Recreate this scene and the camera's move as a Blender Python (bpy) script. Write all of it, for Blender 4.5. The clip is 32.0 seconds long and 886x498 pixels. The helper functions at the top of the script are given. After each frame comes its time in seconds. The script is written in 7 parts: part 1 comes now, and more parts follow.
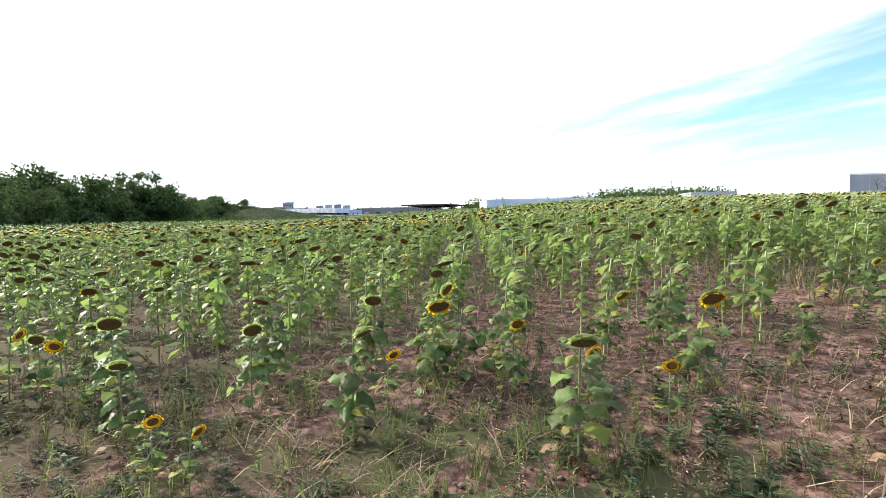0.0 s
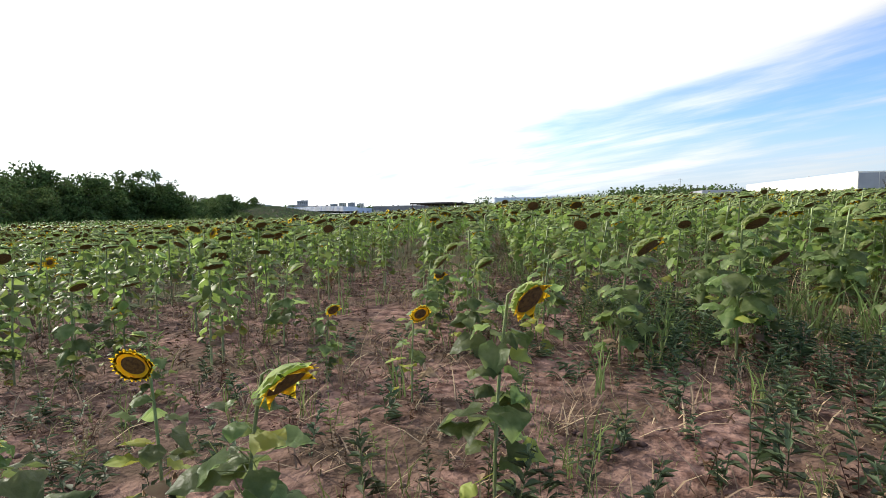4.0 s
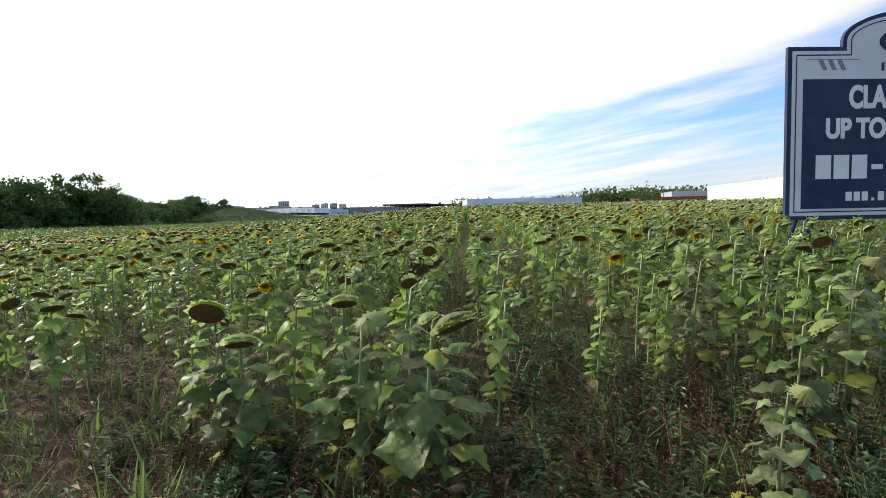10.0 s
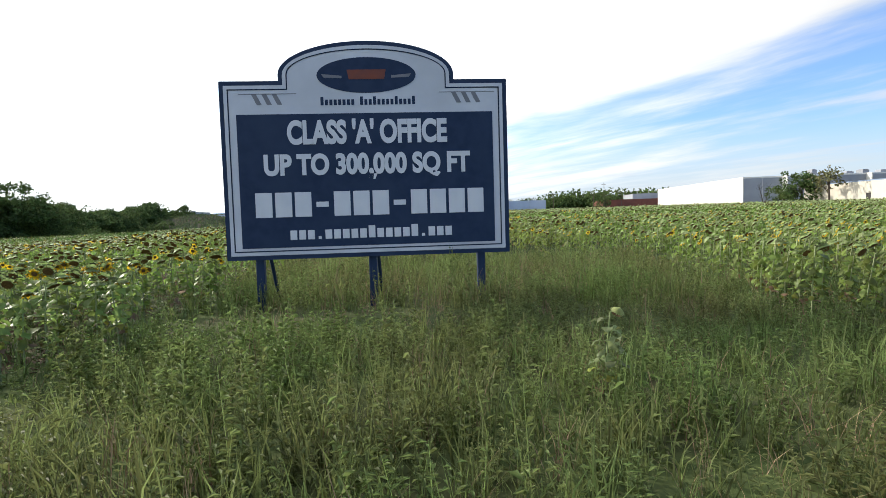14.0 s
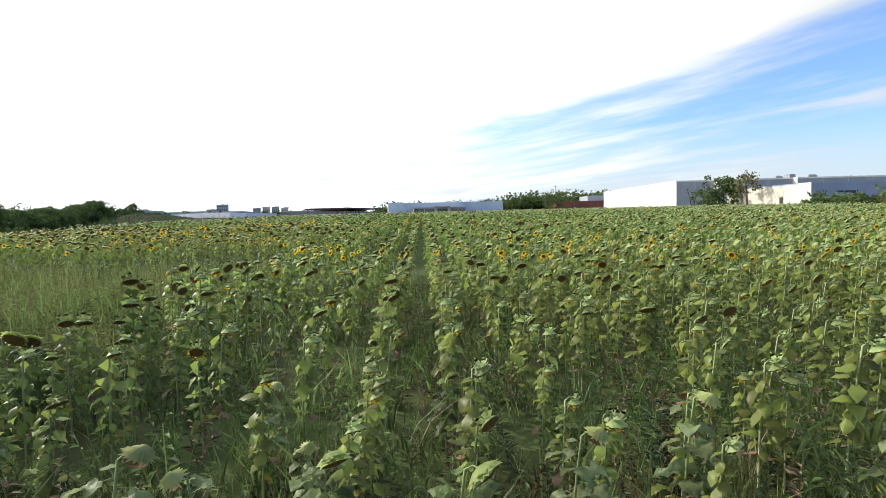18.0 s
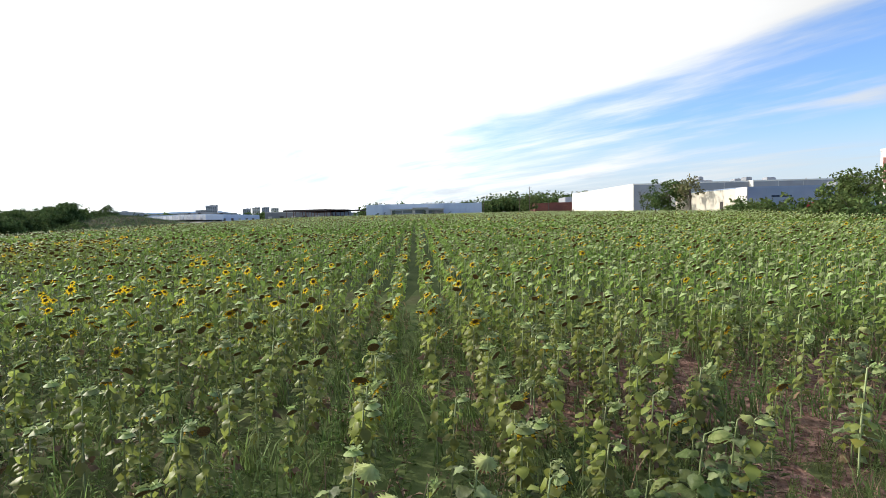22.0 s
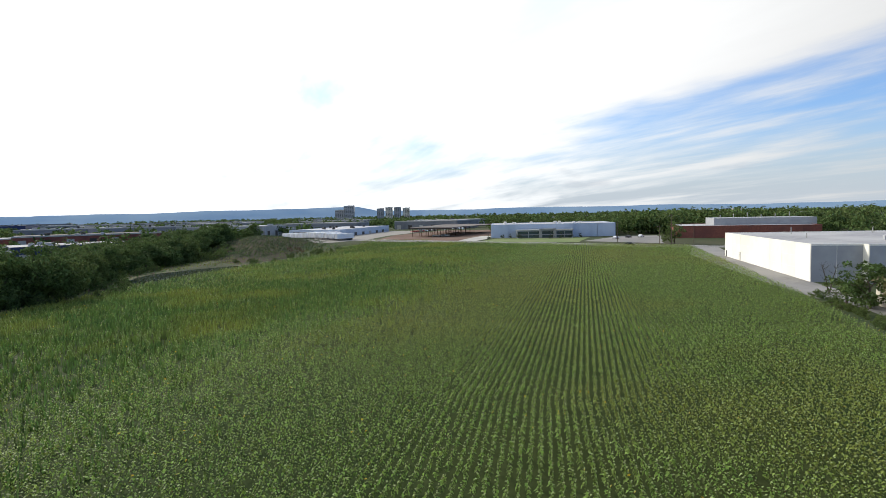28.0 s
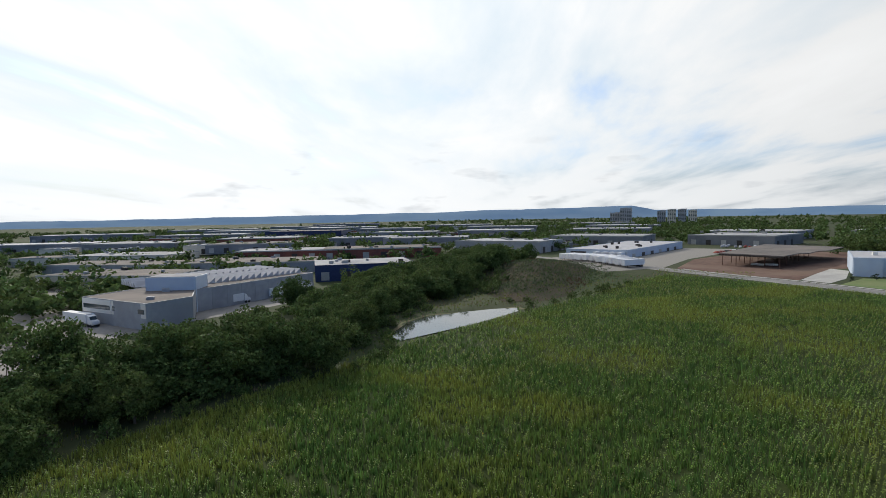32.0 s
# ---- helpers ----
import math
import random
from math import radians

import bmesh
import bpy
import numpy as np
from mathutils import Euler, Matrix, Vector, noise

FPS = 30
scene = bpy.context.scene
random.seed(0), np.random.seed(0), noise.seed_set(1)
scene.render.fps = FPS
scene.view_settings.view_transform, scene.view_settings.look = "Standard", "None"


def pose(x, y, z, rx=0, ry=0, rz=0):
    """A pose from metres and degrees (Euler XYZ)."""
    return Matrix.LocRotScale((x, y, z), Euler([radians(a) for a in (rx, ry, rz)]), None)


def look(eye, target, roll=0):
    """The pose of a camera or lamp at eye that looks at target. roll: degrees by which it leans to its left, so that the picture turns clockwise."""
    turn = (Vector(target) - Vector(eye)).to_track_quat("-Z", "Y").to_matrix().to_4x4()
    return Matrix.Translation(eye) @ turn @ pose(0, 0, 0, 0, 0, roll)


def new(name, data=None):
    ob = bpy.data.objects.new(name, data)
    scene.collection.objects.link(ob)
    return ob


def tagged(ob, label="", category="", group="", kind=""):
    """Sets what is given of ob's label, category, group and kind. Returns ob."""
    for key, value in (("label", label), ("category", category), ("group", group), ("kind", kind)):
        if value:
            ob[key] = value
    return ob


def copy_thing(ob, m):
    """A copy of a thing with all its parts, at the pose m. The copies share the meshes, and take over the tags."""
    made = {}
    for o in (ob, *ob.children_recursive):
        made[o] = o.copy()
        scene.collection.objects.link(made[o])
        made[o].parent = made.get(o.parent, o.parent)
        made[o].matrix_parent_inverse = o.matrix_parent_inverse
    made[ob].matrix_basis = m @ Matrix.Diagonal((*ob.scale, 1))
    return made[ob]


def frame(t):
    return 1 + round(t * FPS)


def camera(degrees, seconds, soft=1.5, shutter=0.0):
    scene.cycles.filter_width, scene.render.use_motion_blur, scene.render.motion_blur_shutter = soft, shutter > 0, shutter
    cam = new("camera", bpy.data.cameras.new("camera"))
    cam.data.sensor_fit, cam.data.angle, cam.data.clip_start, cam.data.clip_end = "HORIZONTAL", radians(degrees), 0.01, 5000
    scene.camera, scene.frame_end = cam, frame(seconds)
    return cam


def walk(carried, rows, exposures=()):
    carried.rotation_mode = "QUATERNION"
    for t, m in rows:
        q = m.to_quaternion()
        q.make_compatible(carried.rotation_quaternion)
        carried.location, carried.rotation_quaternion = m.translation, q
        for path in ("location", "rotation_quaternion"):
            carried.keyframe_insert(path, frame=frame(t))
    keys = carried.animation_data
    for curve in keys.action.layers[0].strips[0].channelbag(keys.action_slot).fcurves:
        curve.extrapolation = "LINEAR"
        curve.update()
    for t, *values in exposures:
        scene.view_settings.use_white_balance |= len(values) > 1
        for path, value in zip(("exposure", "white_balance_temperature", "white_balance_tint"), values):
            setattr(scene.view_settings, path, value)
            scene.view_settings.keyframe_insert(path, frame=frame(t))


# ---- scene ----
cam = camera(78.18, 32.0, soft=0.55)
PATH = [
    (0.0, pose(21.916, 0.208, 1.809, 86.61, 1.02, 2.68)),
    (0.5, pose(22.533, 0.255, 1.814, 86.61, 1.00, 2.90)),
    (1.0, pose(23.149, 0.317, 1.805, 86.57, 0.95, 3.38)),
    (1.5, pose(23.669, 0.414, 1.797, 86.50, 0.88, 4.49)),
    (2.0, pose(24.101, 0.504, 1.774, 86.42, 0.88, 4.63)),
    (2.5, pose(24.533, 0.615, 1.739, 86.37, 0.95, 4.57)),
    (3.0, pose(25.058, 0.700, 1.721, 86.44, 0.96, 4.47)),
    (3.5, pose(25.664, 0.821, 1.741, 86.45, 0.97, 4.33)),
    (5.5, pose(27.204, 2.470, 1.963, 86.46, 1.14, 3.86)),
    (6.0, pose(27.898, 2.654, 1.974, 86.45, 1.16, 3.45)),
    (6.5, pose(28.646, 2.755, 2.019, 86.42, 1.14, 3.47)),
    (7.0, pose(29.430, 2.796, 2.091, 86.38, 1.09, 3.52)),
    (7.5, pose(30.231, 2.934, 2.189, 86.41, 1.18, 3.49)),
    (8.0, pose(30.927, 3.036, 2.224, 86.43, 1.27, 3.43)),
    (8.5, pose(31.599, 3.080, 2.267, 86.41, 1.25, 3.44)),
    (9.0, pose(32.341, 3.145, 2.307, 86.39, 1.19, 3.48)),
    (9.5, pose(33.122, 3.220, 2.322, 86.41, 1.18, 3.26)),
    (10.0, pose(33.955, 3.201, 2.419, 86.44, 1.13, 2.77)),
    (10.5, pose(34.925, 3.108, 2.526, 86.50, 1.12, 2.50)),
    (11.0, pose(36.016, 3.074, 2.556, 86.55, 1.17, 2.41)),
    (11.5, pose(37.163, 3.256, 2.573, 86.57, 1.36, 2.01)),
    (12.0, pose(38.389, 3.487, 2.608, 86.50, 1.59, 2.02)),
    (12.5, pose(39.623, 3.675, 2.587, 86.60, 1.65, 1.80)),
    (13.0, pose(40.833, 3.717, 2.547, 86.62, 1.67, 1.47)),
    (13.5, pose(42.129, 3.786, 2.686, 86.71, 1.69, 1.16)),
    (15.5, pose(46.825, 4.473, 2.984, 86.68, 1.49, -1.08)),
    (16.0, pose(47.980, 4.503, 2.994, 86.63, 1.38, -1.62)),
    (16.5, pose(49.059, 4.660, 2.974, 86.61, 1.39, -1.75)),
    (17.0, pose(50.216, 4.850, 2.949, 86.64, 1.38, -1.93)),
    (17.5, pose(50.938, 5.024, 2.937, 86.62, 1.36, -2.07)),
    (18.0, pose(51.842, 5.114, 2.932, 86.62, 1.32, -2.23)),
    (18.5, pose(52.987, 5.172, 2.936, 86.62, 1.34, -2.31)),
    (19.0, pose(54.233, 5.277, 2.944, 86.62, 1.34, -2.35)),
    (19.5, pose(55.484, 5.375, 2.935, 86.62, 1.38, -2.44)),
    (20.0, pose(56.705, 5.420, 2.968, 86.63, 1.37, -2.54)),
    (20.5, pose(57.881, 5.483, 3.036, 86.60, 1.31, -2.58)),
    (21.0, pose(59.014, 5.510, 3.392, 86.59, 1.33, -2.71)),
    (21.5, pose(60.146, 5.520, 3.492, 86.54, 1.36, -2.69)),
    (22.0, pose(61.254, 5.558, 3.515, 86.62, 1.41, -2.82)),
    (22.5, pose(62.329, 5.493, 3.547, 86.62, 1.43, -2.92)),
    (23.0, pose(63.226, 5.439, 3.590, 86.62, 1.43, -2.94)),
    (23.5, pose(63.622, 5.539, 3.593, 86.61, 1.47, -3.05)),
    (24.0, pose(63.722, 5.687, 3.845, 86.51, 1.55, -3.18)),
    (24.5, pose(63.773, 5.761, 5.120, 86.49, 1.47, -3.51)),
    (25.0, pose(63.831, 5.842, 6.946, 86.40, 1.43, -3.48)),
    (25.5, pose(63.855, 6.007, 8.718, 86.31, 1.23, -3.44)),
    (27.5, pose(63.198, 14.056, 16.390, 86.35, 1.27, 6.75)),
    (28.0, pose(62.460, 17.128, 18.323, 86.29, 1.26, 10.57)),
    (28.5, pose(61.321, 20.871, 20.142, 86.25, 1.16, 14.07)),
    (29.0, pose(59.837, 25.079, 21.879, 86.17, 1.09, 18.08)),
    (29.5, pose(57.862, 29.636, 23.533, 86.12, 1.01, 22.26)),
    (30.0, pose(55.192, 34.394, 25.012, 86.21, 0.97, 26.01)),
    (30.5, pose(51.612, 39.176, 26.435, 86.29, 1.04, 30.17)),
    (31.0, pose(47.688, 44.168, 27.822, 86.35, 1.05, 34.15)),
    (31.5, pose(43.639, 49.343, 29.178, 86.46, 1.04, 36.31)),
    (32.0, pose(39.568, 54.596, 30.489, 86.60, 1.04, 38.44)),
]
EXPOSURES = [(0.0, 0.58), (2.0, 0.46), (3.0, 0.14), (6.0, 0.0), (13.0, 0.0), (15.5, 0.1), (17.0, 0.08), (20.0, 0.0), (25.0, -0.05), (28.0, -0.36), (30.0, -0.64), (32.0, -0.80)]
walk(cam, PATH, EXPOSURES)

# ---------------------------------------------------------------- sky and sun
STREAK = radians(-34)                          # the way the cloud streets run
SUN_AZ, SUN_EL = radians(-62), radians(27)      # clockwise from +y, above the ground
SUN_DIR = Vector((math.sin(SUN_AZ) * math.cos(SUN_EL), math.cos(SUN_AZ) * math.cos(SUN_EL), math.sin(SUN_EL)))
sun = new("sun", bpy.data.lights.new("sun", "SUN"))
sun.data.energy, sun.data.angle, sun.data.color = 5.0, radians(0.9), (1.0, 0.93, 0.82)
sun.matrix_world = look(SUN_DIR * 300, (0, 0, 0))


def build_sky():
    world = bpy.data.worlds.new("sky")
    scene.world = world
    world.use_nodes = True
    nt = world.node_tree
    n, link = nt.nodes, nt.links.new
    n.clear()
    out, bg = n.new("ShaderNodeOutputWorld"), n.new("ShaderNodeBackground")
    sky = n.new("ShaderNodeTexSky")
    sky.sky_type, sky.sun_disc = "NISHITA", False
    sky.sun_elevation, sky.sun_rotation = SUN_EL, SUN_AZ
    sky.air_density, sky.dust_density, sky.ozone_density = 1.0, 1.0, 1.6
    coord = n.new("ShaderNodeTexCoord")
    sep = n.new("ShaderNodeSeparateXYZ")
    link(coord.outputs["Generated"], sep.inputs[0])

    def m(op, a, b=None, c=None, clamp=False):
        q = n.new("ShaderNodeMath")
        q.operation, q.use_clamp = op, clamp
        for i, v in enumerate((a, b, c)):
            if v is None:
                continue
            if isinstance(v, (int, float)):
                q.inputs[i].default_value = v
            else:
                link(v, q.inputs[i])
        return q.outputs[0]

    # the cloud sheet: directions laid onto a plane overhead, streaked along one way
    up = m("MAXIMUM", m("ADD", sep.outputs[2], 0.10), 0.02)
    px, py = m("DIVIDE", sep.outputs[0], up), m("DIVIDE", sep.outputs[1], up)
    ux, uy = math.sin(STREAK), math.cos(STREAK)
    along = m("ADD", m("MULTIPLY", px, ux), m("MULTIPLY", py, uy))
    across = m("SUBTRACT", m("MULTIPLY", px, uy), m("MULTIPLY", py, ux))
    comb = n.new("ShaderNodeCombineXYZ")
    link(m("MULTIPLY", along, 0.34), comb.inputs[0]), link(m("MULTIPLY", across, 0.95), comb.inputs[1])
    comb.inputs[2].default_value = 4.3
    mp = comb
    big = n.new("ShaderNodeTexNoise")
    big.inputs["Scale"].default_value, big.inputs["Detail"].default_value = 0.9, 8
    big.inputs["Roughness"].default_value, big.inputs["Distortion"].default_value = 0.56, 0.25
    link(mp.outputs[0], big.inputs["Vector"])
    # denser towards the sun, thinner away from it
    dot = n.new("ShaderNodeVectorMath")
    dot.operation = "DOT_PRODUCT"
    link(coord.outputs["Generated"], dot.inputs[0])
    dot.inputs[1].default_value = SUN_DIR
    near = m("MULTIPLY_ADD", dot.outputs["Value"], 0.27, -0.035)
    high = n.new("ShaderNodeMapRange")          # a thicker sheet higher up
    high.interpolation_type = "SMOOTHSTEP"
    high.inputs[1].default_value, high.inputs[2].default_value, high.inputs[4].default_value = 0.21, 0.32, 0.15
    link(sep.outputs[2], high.inputs[0])
    clear = n.new("ShaderNodeMapRange")         # open blue overhead
    clear.interpolation_type = "SMOOTHSTEP"
    clear.inputs[1].default_value, clear.inputs[2].default_value, clear.inputs[4].default_value = 0.48, 0.75, -0.20
    link(sep.outputs[2], clear.inputs[0])
    cover = m("ADD", m("ADD", m("ADD", big.outputs["Fac"], near), high.outputs[0]), clear.outputs[0])
    ramp = n.new("ShaderNodeMapRange")
    ramp.interpolation_type = "SMOOTHSTEP"
    ramp.inputs[1].default_value, ramp.inputs[2].default_value = 0.42, 0.66
    link(cover, ramp.inputs[0])
    # small darker puffs low over the horizon
    mp2 = n.new("ShaderNodeMapping")
    mp2.inputs["Scale"].default_value = (9, 9, 34)
    link(coord.outputs["Generated"], mp2.inputs[0])
    puff = n.new("ShaderNodeTexNoise")
    puff.inputs["Scale"].default_value, puff.inputs["Detail"].default_value = 1.0, 4
    link(mp2.outputs[0], puff.inputs["Vector"])
    pr = n.new("ShaderNodeMapRange")
    pr.inputs[1].default_value, pr.inputs[2].default_value = 0.60, 0.72
    pr.inputs[4].default_value = 0.45
    link(puff.outputs["Fac"], pr.inputs[0])
    band = n.new("ShaderNodeMapRange")
    band.inputs[1].default_value, band.inputs[2].default_value = 0.16, 0.06
    link(sep.outputs[2], band.inputs[0])
    puffs = m("MULTIPLY", pr.outputs[0], band.outputs[0])

    # cloud light: brighter towards the sun
    glow = n.new("ShaderNodeMapRange")
    glow.inputs[1].default_value, glow.inputs[2].default_value = -0.2, 1.0
    glow.inputs[3].default_value, glow.inputs[4].default_value = CLOUD_LO, CLOUD_HI
    link(dot.outputs["Value"], glow.inputs[0])
    cl = n.new("ShaderNodeMix")
    cl.data_type = "RGBA"
    cl.blend_type = "MULTIPLY"
    cl.inputs[0].default_value = 1.0
    thin = n.new("ShaderNodeMapRange")
    thin.inputs[1].default_value, thin.inputs[2].default_value = 0.40, 0.56
    link(big.outputs["Fac"], thin.inputs[0])
    tint = n.new("ShaderNodeMix")
    tint.data_type = "RGBA"
    link(thin.outputs[0], tint.inputs[0])
    tint.inputs[6].default_value, tint.inputs[7].default_value = (0.82, 0.92, 1.0, 1), (0.985, 0.995, 1.0, 1)
    link(tint.outputs[2], cl.inputs[6])
    body = n.new("ShaderNodeMapRange")
    body.inputs[1].default_value, body.inputs[2].default_value = 0.3, 0.7
    body.inputs[3].default_value, body.inputs[4].default_value = 0.90, 1.10
    link(big.outputs["Fac"], body.inputs[0])
    link(m("MULTIPLY", glow.outputs[0], body.outputs[0]), cl.inputs[7])
    mix = n.new("ShaderNodeMix")
    mix.data_type = "RGBA"
    link(ramp.outputs[0], mix.inputs[0])
    blue = n.new("ShaderNodeMix")
    blue.data_type, blue.blend_type = "RGBA", "MULTIPLY"
    blue.inputs[0].default_value = 1.0
    link(sky.outputs[0], blue.inputs[6])
    blue.inputs[7].default_value = (1.22, 1.52, 2.05, 1)
    low = n.new("ShaderNodeMapRange")
    low.interpolation_type = "SMOOTHSTEP"
    low.inputs[1].default_value, low.inputs[2].default_value = 0.16, 0.0
    low.inputs[4].default_value = 0.92
    link(sep.outputs[2], low.inputs[0])
    pale = n.new("ShaderNodeMix")
    pale.data_type = "RGBA"
    link(low.outputs[0], pale.inputs[0])
    link(blue.outputs[2], pale.inputs[6])
    pale.inputs[7].default_value = (6.0, 6.7, 7.5, 1)
    link(pale.outputs[2], mix.inputs[6])
    soft = n.new("ShaderNodeMix")          # haze takes the shapes out of the clouds low down
    soft.data_type = "RGBA"
    fade = n.new("ShaderNodeMapRange")
    fade.interpolation_type = "SMOOTHSTEP"
    fade.inputs[1].default_value, fade.inputs[2].default_value, fade.inputs[4].default_value = 0.22, 0.02, 0.85
    link(sep.outputs[2], fade.inputs[0])
    link(fade.outputs[0], soft.inputs[0])
    link(cl.outputs[2], soft.inputs[6])
    white = n.new("ShaderNodeMix")
    white.data_type, white.blend_type = "RGBA", "MULTIPLY"
    white.inputs[0].default_value = 1.0
    white.inputs[6].default_value = (0.96, 0.985, 1.0, 1)
    link(glow.outputs[0], white.inputs[7])
    link(white.outputs[2], soft.inputs[7])
    link(soft.outputs[2], mix.inputs[7])
    mix2 = n.new("ShaderNodeMix")
    mix2.data_type = "RGBA"
    link(puffs, mix2.inputs[0])
    link(mix.outputs[2], mix2.inputs[6])
    mix2.inputs[7].default_value = (5.9, 6.4, 7.1, 1)
    link(mix2.outputs[2], bg.inputs[0])
    bg.inputs[1].default_value = SKY_STRENGTH
    link(bg.outputs[0], out.inputs[0])


SKY_STRENGTH, CLOUD_LO, CLOUD_HI = 0.12, 5.8, 15.8
build_sky()

# ---------------------------------------------------------------- materials


def material(name, a, b, rough=0.8, metal=0.0, scale=3.0, detail=5.0, bump=0.0, bump_scale=None, big=None, big_scale=0.15,
             spread=0.0, island=False, translucent=0.0, spec=0.3, stops=(0.35, 0.65), big_stops=(0.42, 0.68)):
    """Two colours mixed by fine noise, a third by broad stains; spread varies the value from piece to piece."""
    mat = bpy.data.materials.new(name)
    mat.use_nodes = True
    nt = mat.node_tree
    n, link = nt.nodes, nt.links.new
    bsdf = n["Principled BSDF"]
    bsdf.inputs["Roughness"].default_value = rough
    bsdf.inputs["Metallic"].default_value = metal
    bsdf.inputs["Specular IOR Level"].default_value = spec
    geo = n.new("ShaderNodeNewGeometry")
    tex = n.new("ShaderNodeTexNoise")
    tex.inputs["Scale"].default_value, tex.inputs["Detail"].default_value = scale, detail
    link(geo.outputs["Position"], tex.inputs["Vector"])
    ramp = n.new("ShaderNodeMapRange")
    ramp.inputs[1].default_value, ramp.inputs[2].default_value = stops
    link(tex.outputs["Fac"], ramp.inputs[0])
    mix = n.new("ShaderNodeMix")
    mix.data_type = "RGBA"
    link(ramp.outputs[0], mix.inputs[0])
    mix.inputs[6].default_value, mix.inputs[7].default_value = (*a, 1), (*b, 1)
    col = mix.outputs[2]
    if big:
        t2 = n.new("ShaderNodeTexNoise")
        t2.inputs["Scale"].default_value, t2.inputs["Detail"].default_value = big_scale, 4
        link(geo.outputs["Position"], t2.inputs["Vector"])
        r2 = n.new("ShaderNodeMapRange")
        r2.inputs[1].default_value, r2.inputs[2].default_value = big_stops
        link(t2.outputs["Fac"], r2.inputs[0])
        mx = n.new("ShaderNodeMix")
        mx.data_type = "RGBA"
        link(r2.outputs[0], mx.inputs[0])
        link(col, mx.inputs[6])
        mx.inputs[7].default_value = (*big, 1)
        col = mx.outputs[2]
    if spread:
        hsv = n.new("ShaderNodeHueSaturation")
        info = n.new("ShaderNodeObjectInfo")
        src = geo.outputs["Random Per Island"] if island else info.outputs["Random"]
        v = n.new("ShaderNodeMapRange")
        v.inputs[3].default_value, v.inputs[4].default_value = 1 - spread, 1 + spread
        link(src, v.inputs[0])
        link(v.outputs[0], hsv.inputs["Value"])
        h = n.new("ShaderNodeMath")
        h.operation = "MULTIPLY_ADD"
        link(src, h.inputs[0])
        h.inputs[1].default_value, h.inputs[2].default_value = 0.05 * spread, 0.5 - 0.025 * spread
        link(h.outputs[0], hsv.inputs["Hue"])
        link(col, hsv.inputs["Color"])
        col = hsv.outputs[0]
    link(col, bsdf.inputs["Base Color"])
    if bump:
        t3 = n.new("ShaderNodeTexNoise")
        t3.inputs["Scale"].default_value, t3.inputs["Detail"].default_value = bump_scale or scale, 6
        link(geo.outputs["Position"], t3.inputs["Vector"])
        bp = n.new("ShaderNodeBump")
        bp.inputs["Strength"].default_value, bp.inputs["Distance"].default_value = 0.6, bump
        link(t3.outputs["Fac"], bp.inputs["Height"])
        link(bp.outputs[0], bsdf.inputs["Normal"])
    if translucent:
        tr = n.new("ShaderNodeBsdfTranslucent")
        mxs = n.new("ShaderNodeMixShader")
        mxs.inputs[0].default_value = translucent
        link(col, tr.inputs["Color"])
        link(bsdf.outputs[0], mxs.inputs[1]), link(tr.outputs[0], mxs.inputs[2])
        link(mxs.outputs[0], n["Material Output"].inputs[0])
    return mat


def glass(name, tint=(0.05, 0.07, 0.08)):
    mat = bpy.data.materials.new(name)
    mat.use_nodes = True
    b = mat.node_tree.nodes["Principled BSDF"]
    b.inputs["Base Color"].default_value = (*tint, 1)
    b.inputs["Roughness"].default_value, b.inputs["Metallic"].default_value = 0.06, 0.0
    b.inputs["Specular IOR Level"].default_value = 0.9
    return mat


LEAF = material("sunflower_leaf", (0.105, 0.160, 0.046), (0.24, 0.30, 0.115), 0.42, scale=14, detail=8, bump=0.012, bump_scale=45, spread=0.5, translucent=0.62, spec=0.35)
LEAF_FIELD = material("sunflower_leaf_field", (0.145, 0.215, 0.046), (0.255, 0.33, 0.090), 0.45, scale=3.0, spread=0.5, island=True, translucent=0.52, spec=0.35, big=(0.225, 0.25, 0.06), big_scale=0.026, big_stops=(0.47, 0.60))
LEAF_FAR = material("sunflower_leaf_far", (0.118, 0.195, 0.036), (0.25, 0.345, 0.080), 0.55, scale=2.0, spread=0.55, island=True, translucent=0.40, spec=0.2, big=(0.215, 0.25, 0.055), big_scale=0.026, big_stops=(0.47, 0.60))
LEAF_YELLOW = material("yellowing_leaf", (0.33, 0.32, 0.055), (0.22, 0.27, 0.06), 0.6, scale=8, spread=0.3, translucent=0.35)
LEAF_DRY = material("dry_leaf", (0.20, 0.12, 0.07), (0.30, 0.21, 0.12), 0.8, scale=12, spread=0.3, translucent=0.15)
STEM = material("sunflower_stem", (0.18, 0.24, 0.09), (0.27, 0.30, 0.14), 0.6, scale=14, spread=0.25)
STEM_FIELD = material("sunflower_stem_field", (0.24, 0.29, 0.13), (0.32, 0.34, 0.18), 0.6, scale=14, spread=0.3, island=True)
DISC = material("seed_disc", (0.075, 0.038, 0.014), (0.20, 0.105, 0.032), 0.8, scale=90, bump=0.004, bump_scale=160)
BRACT = material("flower_bract", (0.24, 0.32, 0.10), (0.40, 0.45, 0.17), 0.55, scale=20, spread=0.3, translucent=0.6)
BRACT_FIELD = material("flower_bract_field", (0.19, 0.26, 0.085), (0.33, 0.39, 0.16), 0.55, scale=20, spread=0.4, island=True, translucent=0.3)
LEAF_PALE = material("pale_young_leaf", (0.16, 0.215, 0.085), (0.31, 0.355, 0.175), 0.5, scale=14, detail=8, bump=0.012, bump_scale=45, spread=0.4, translucent=0.5, spec=0.35)
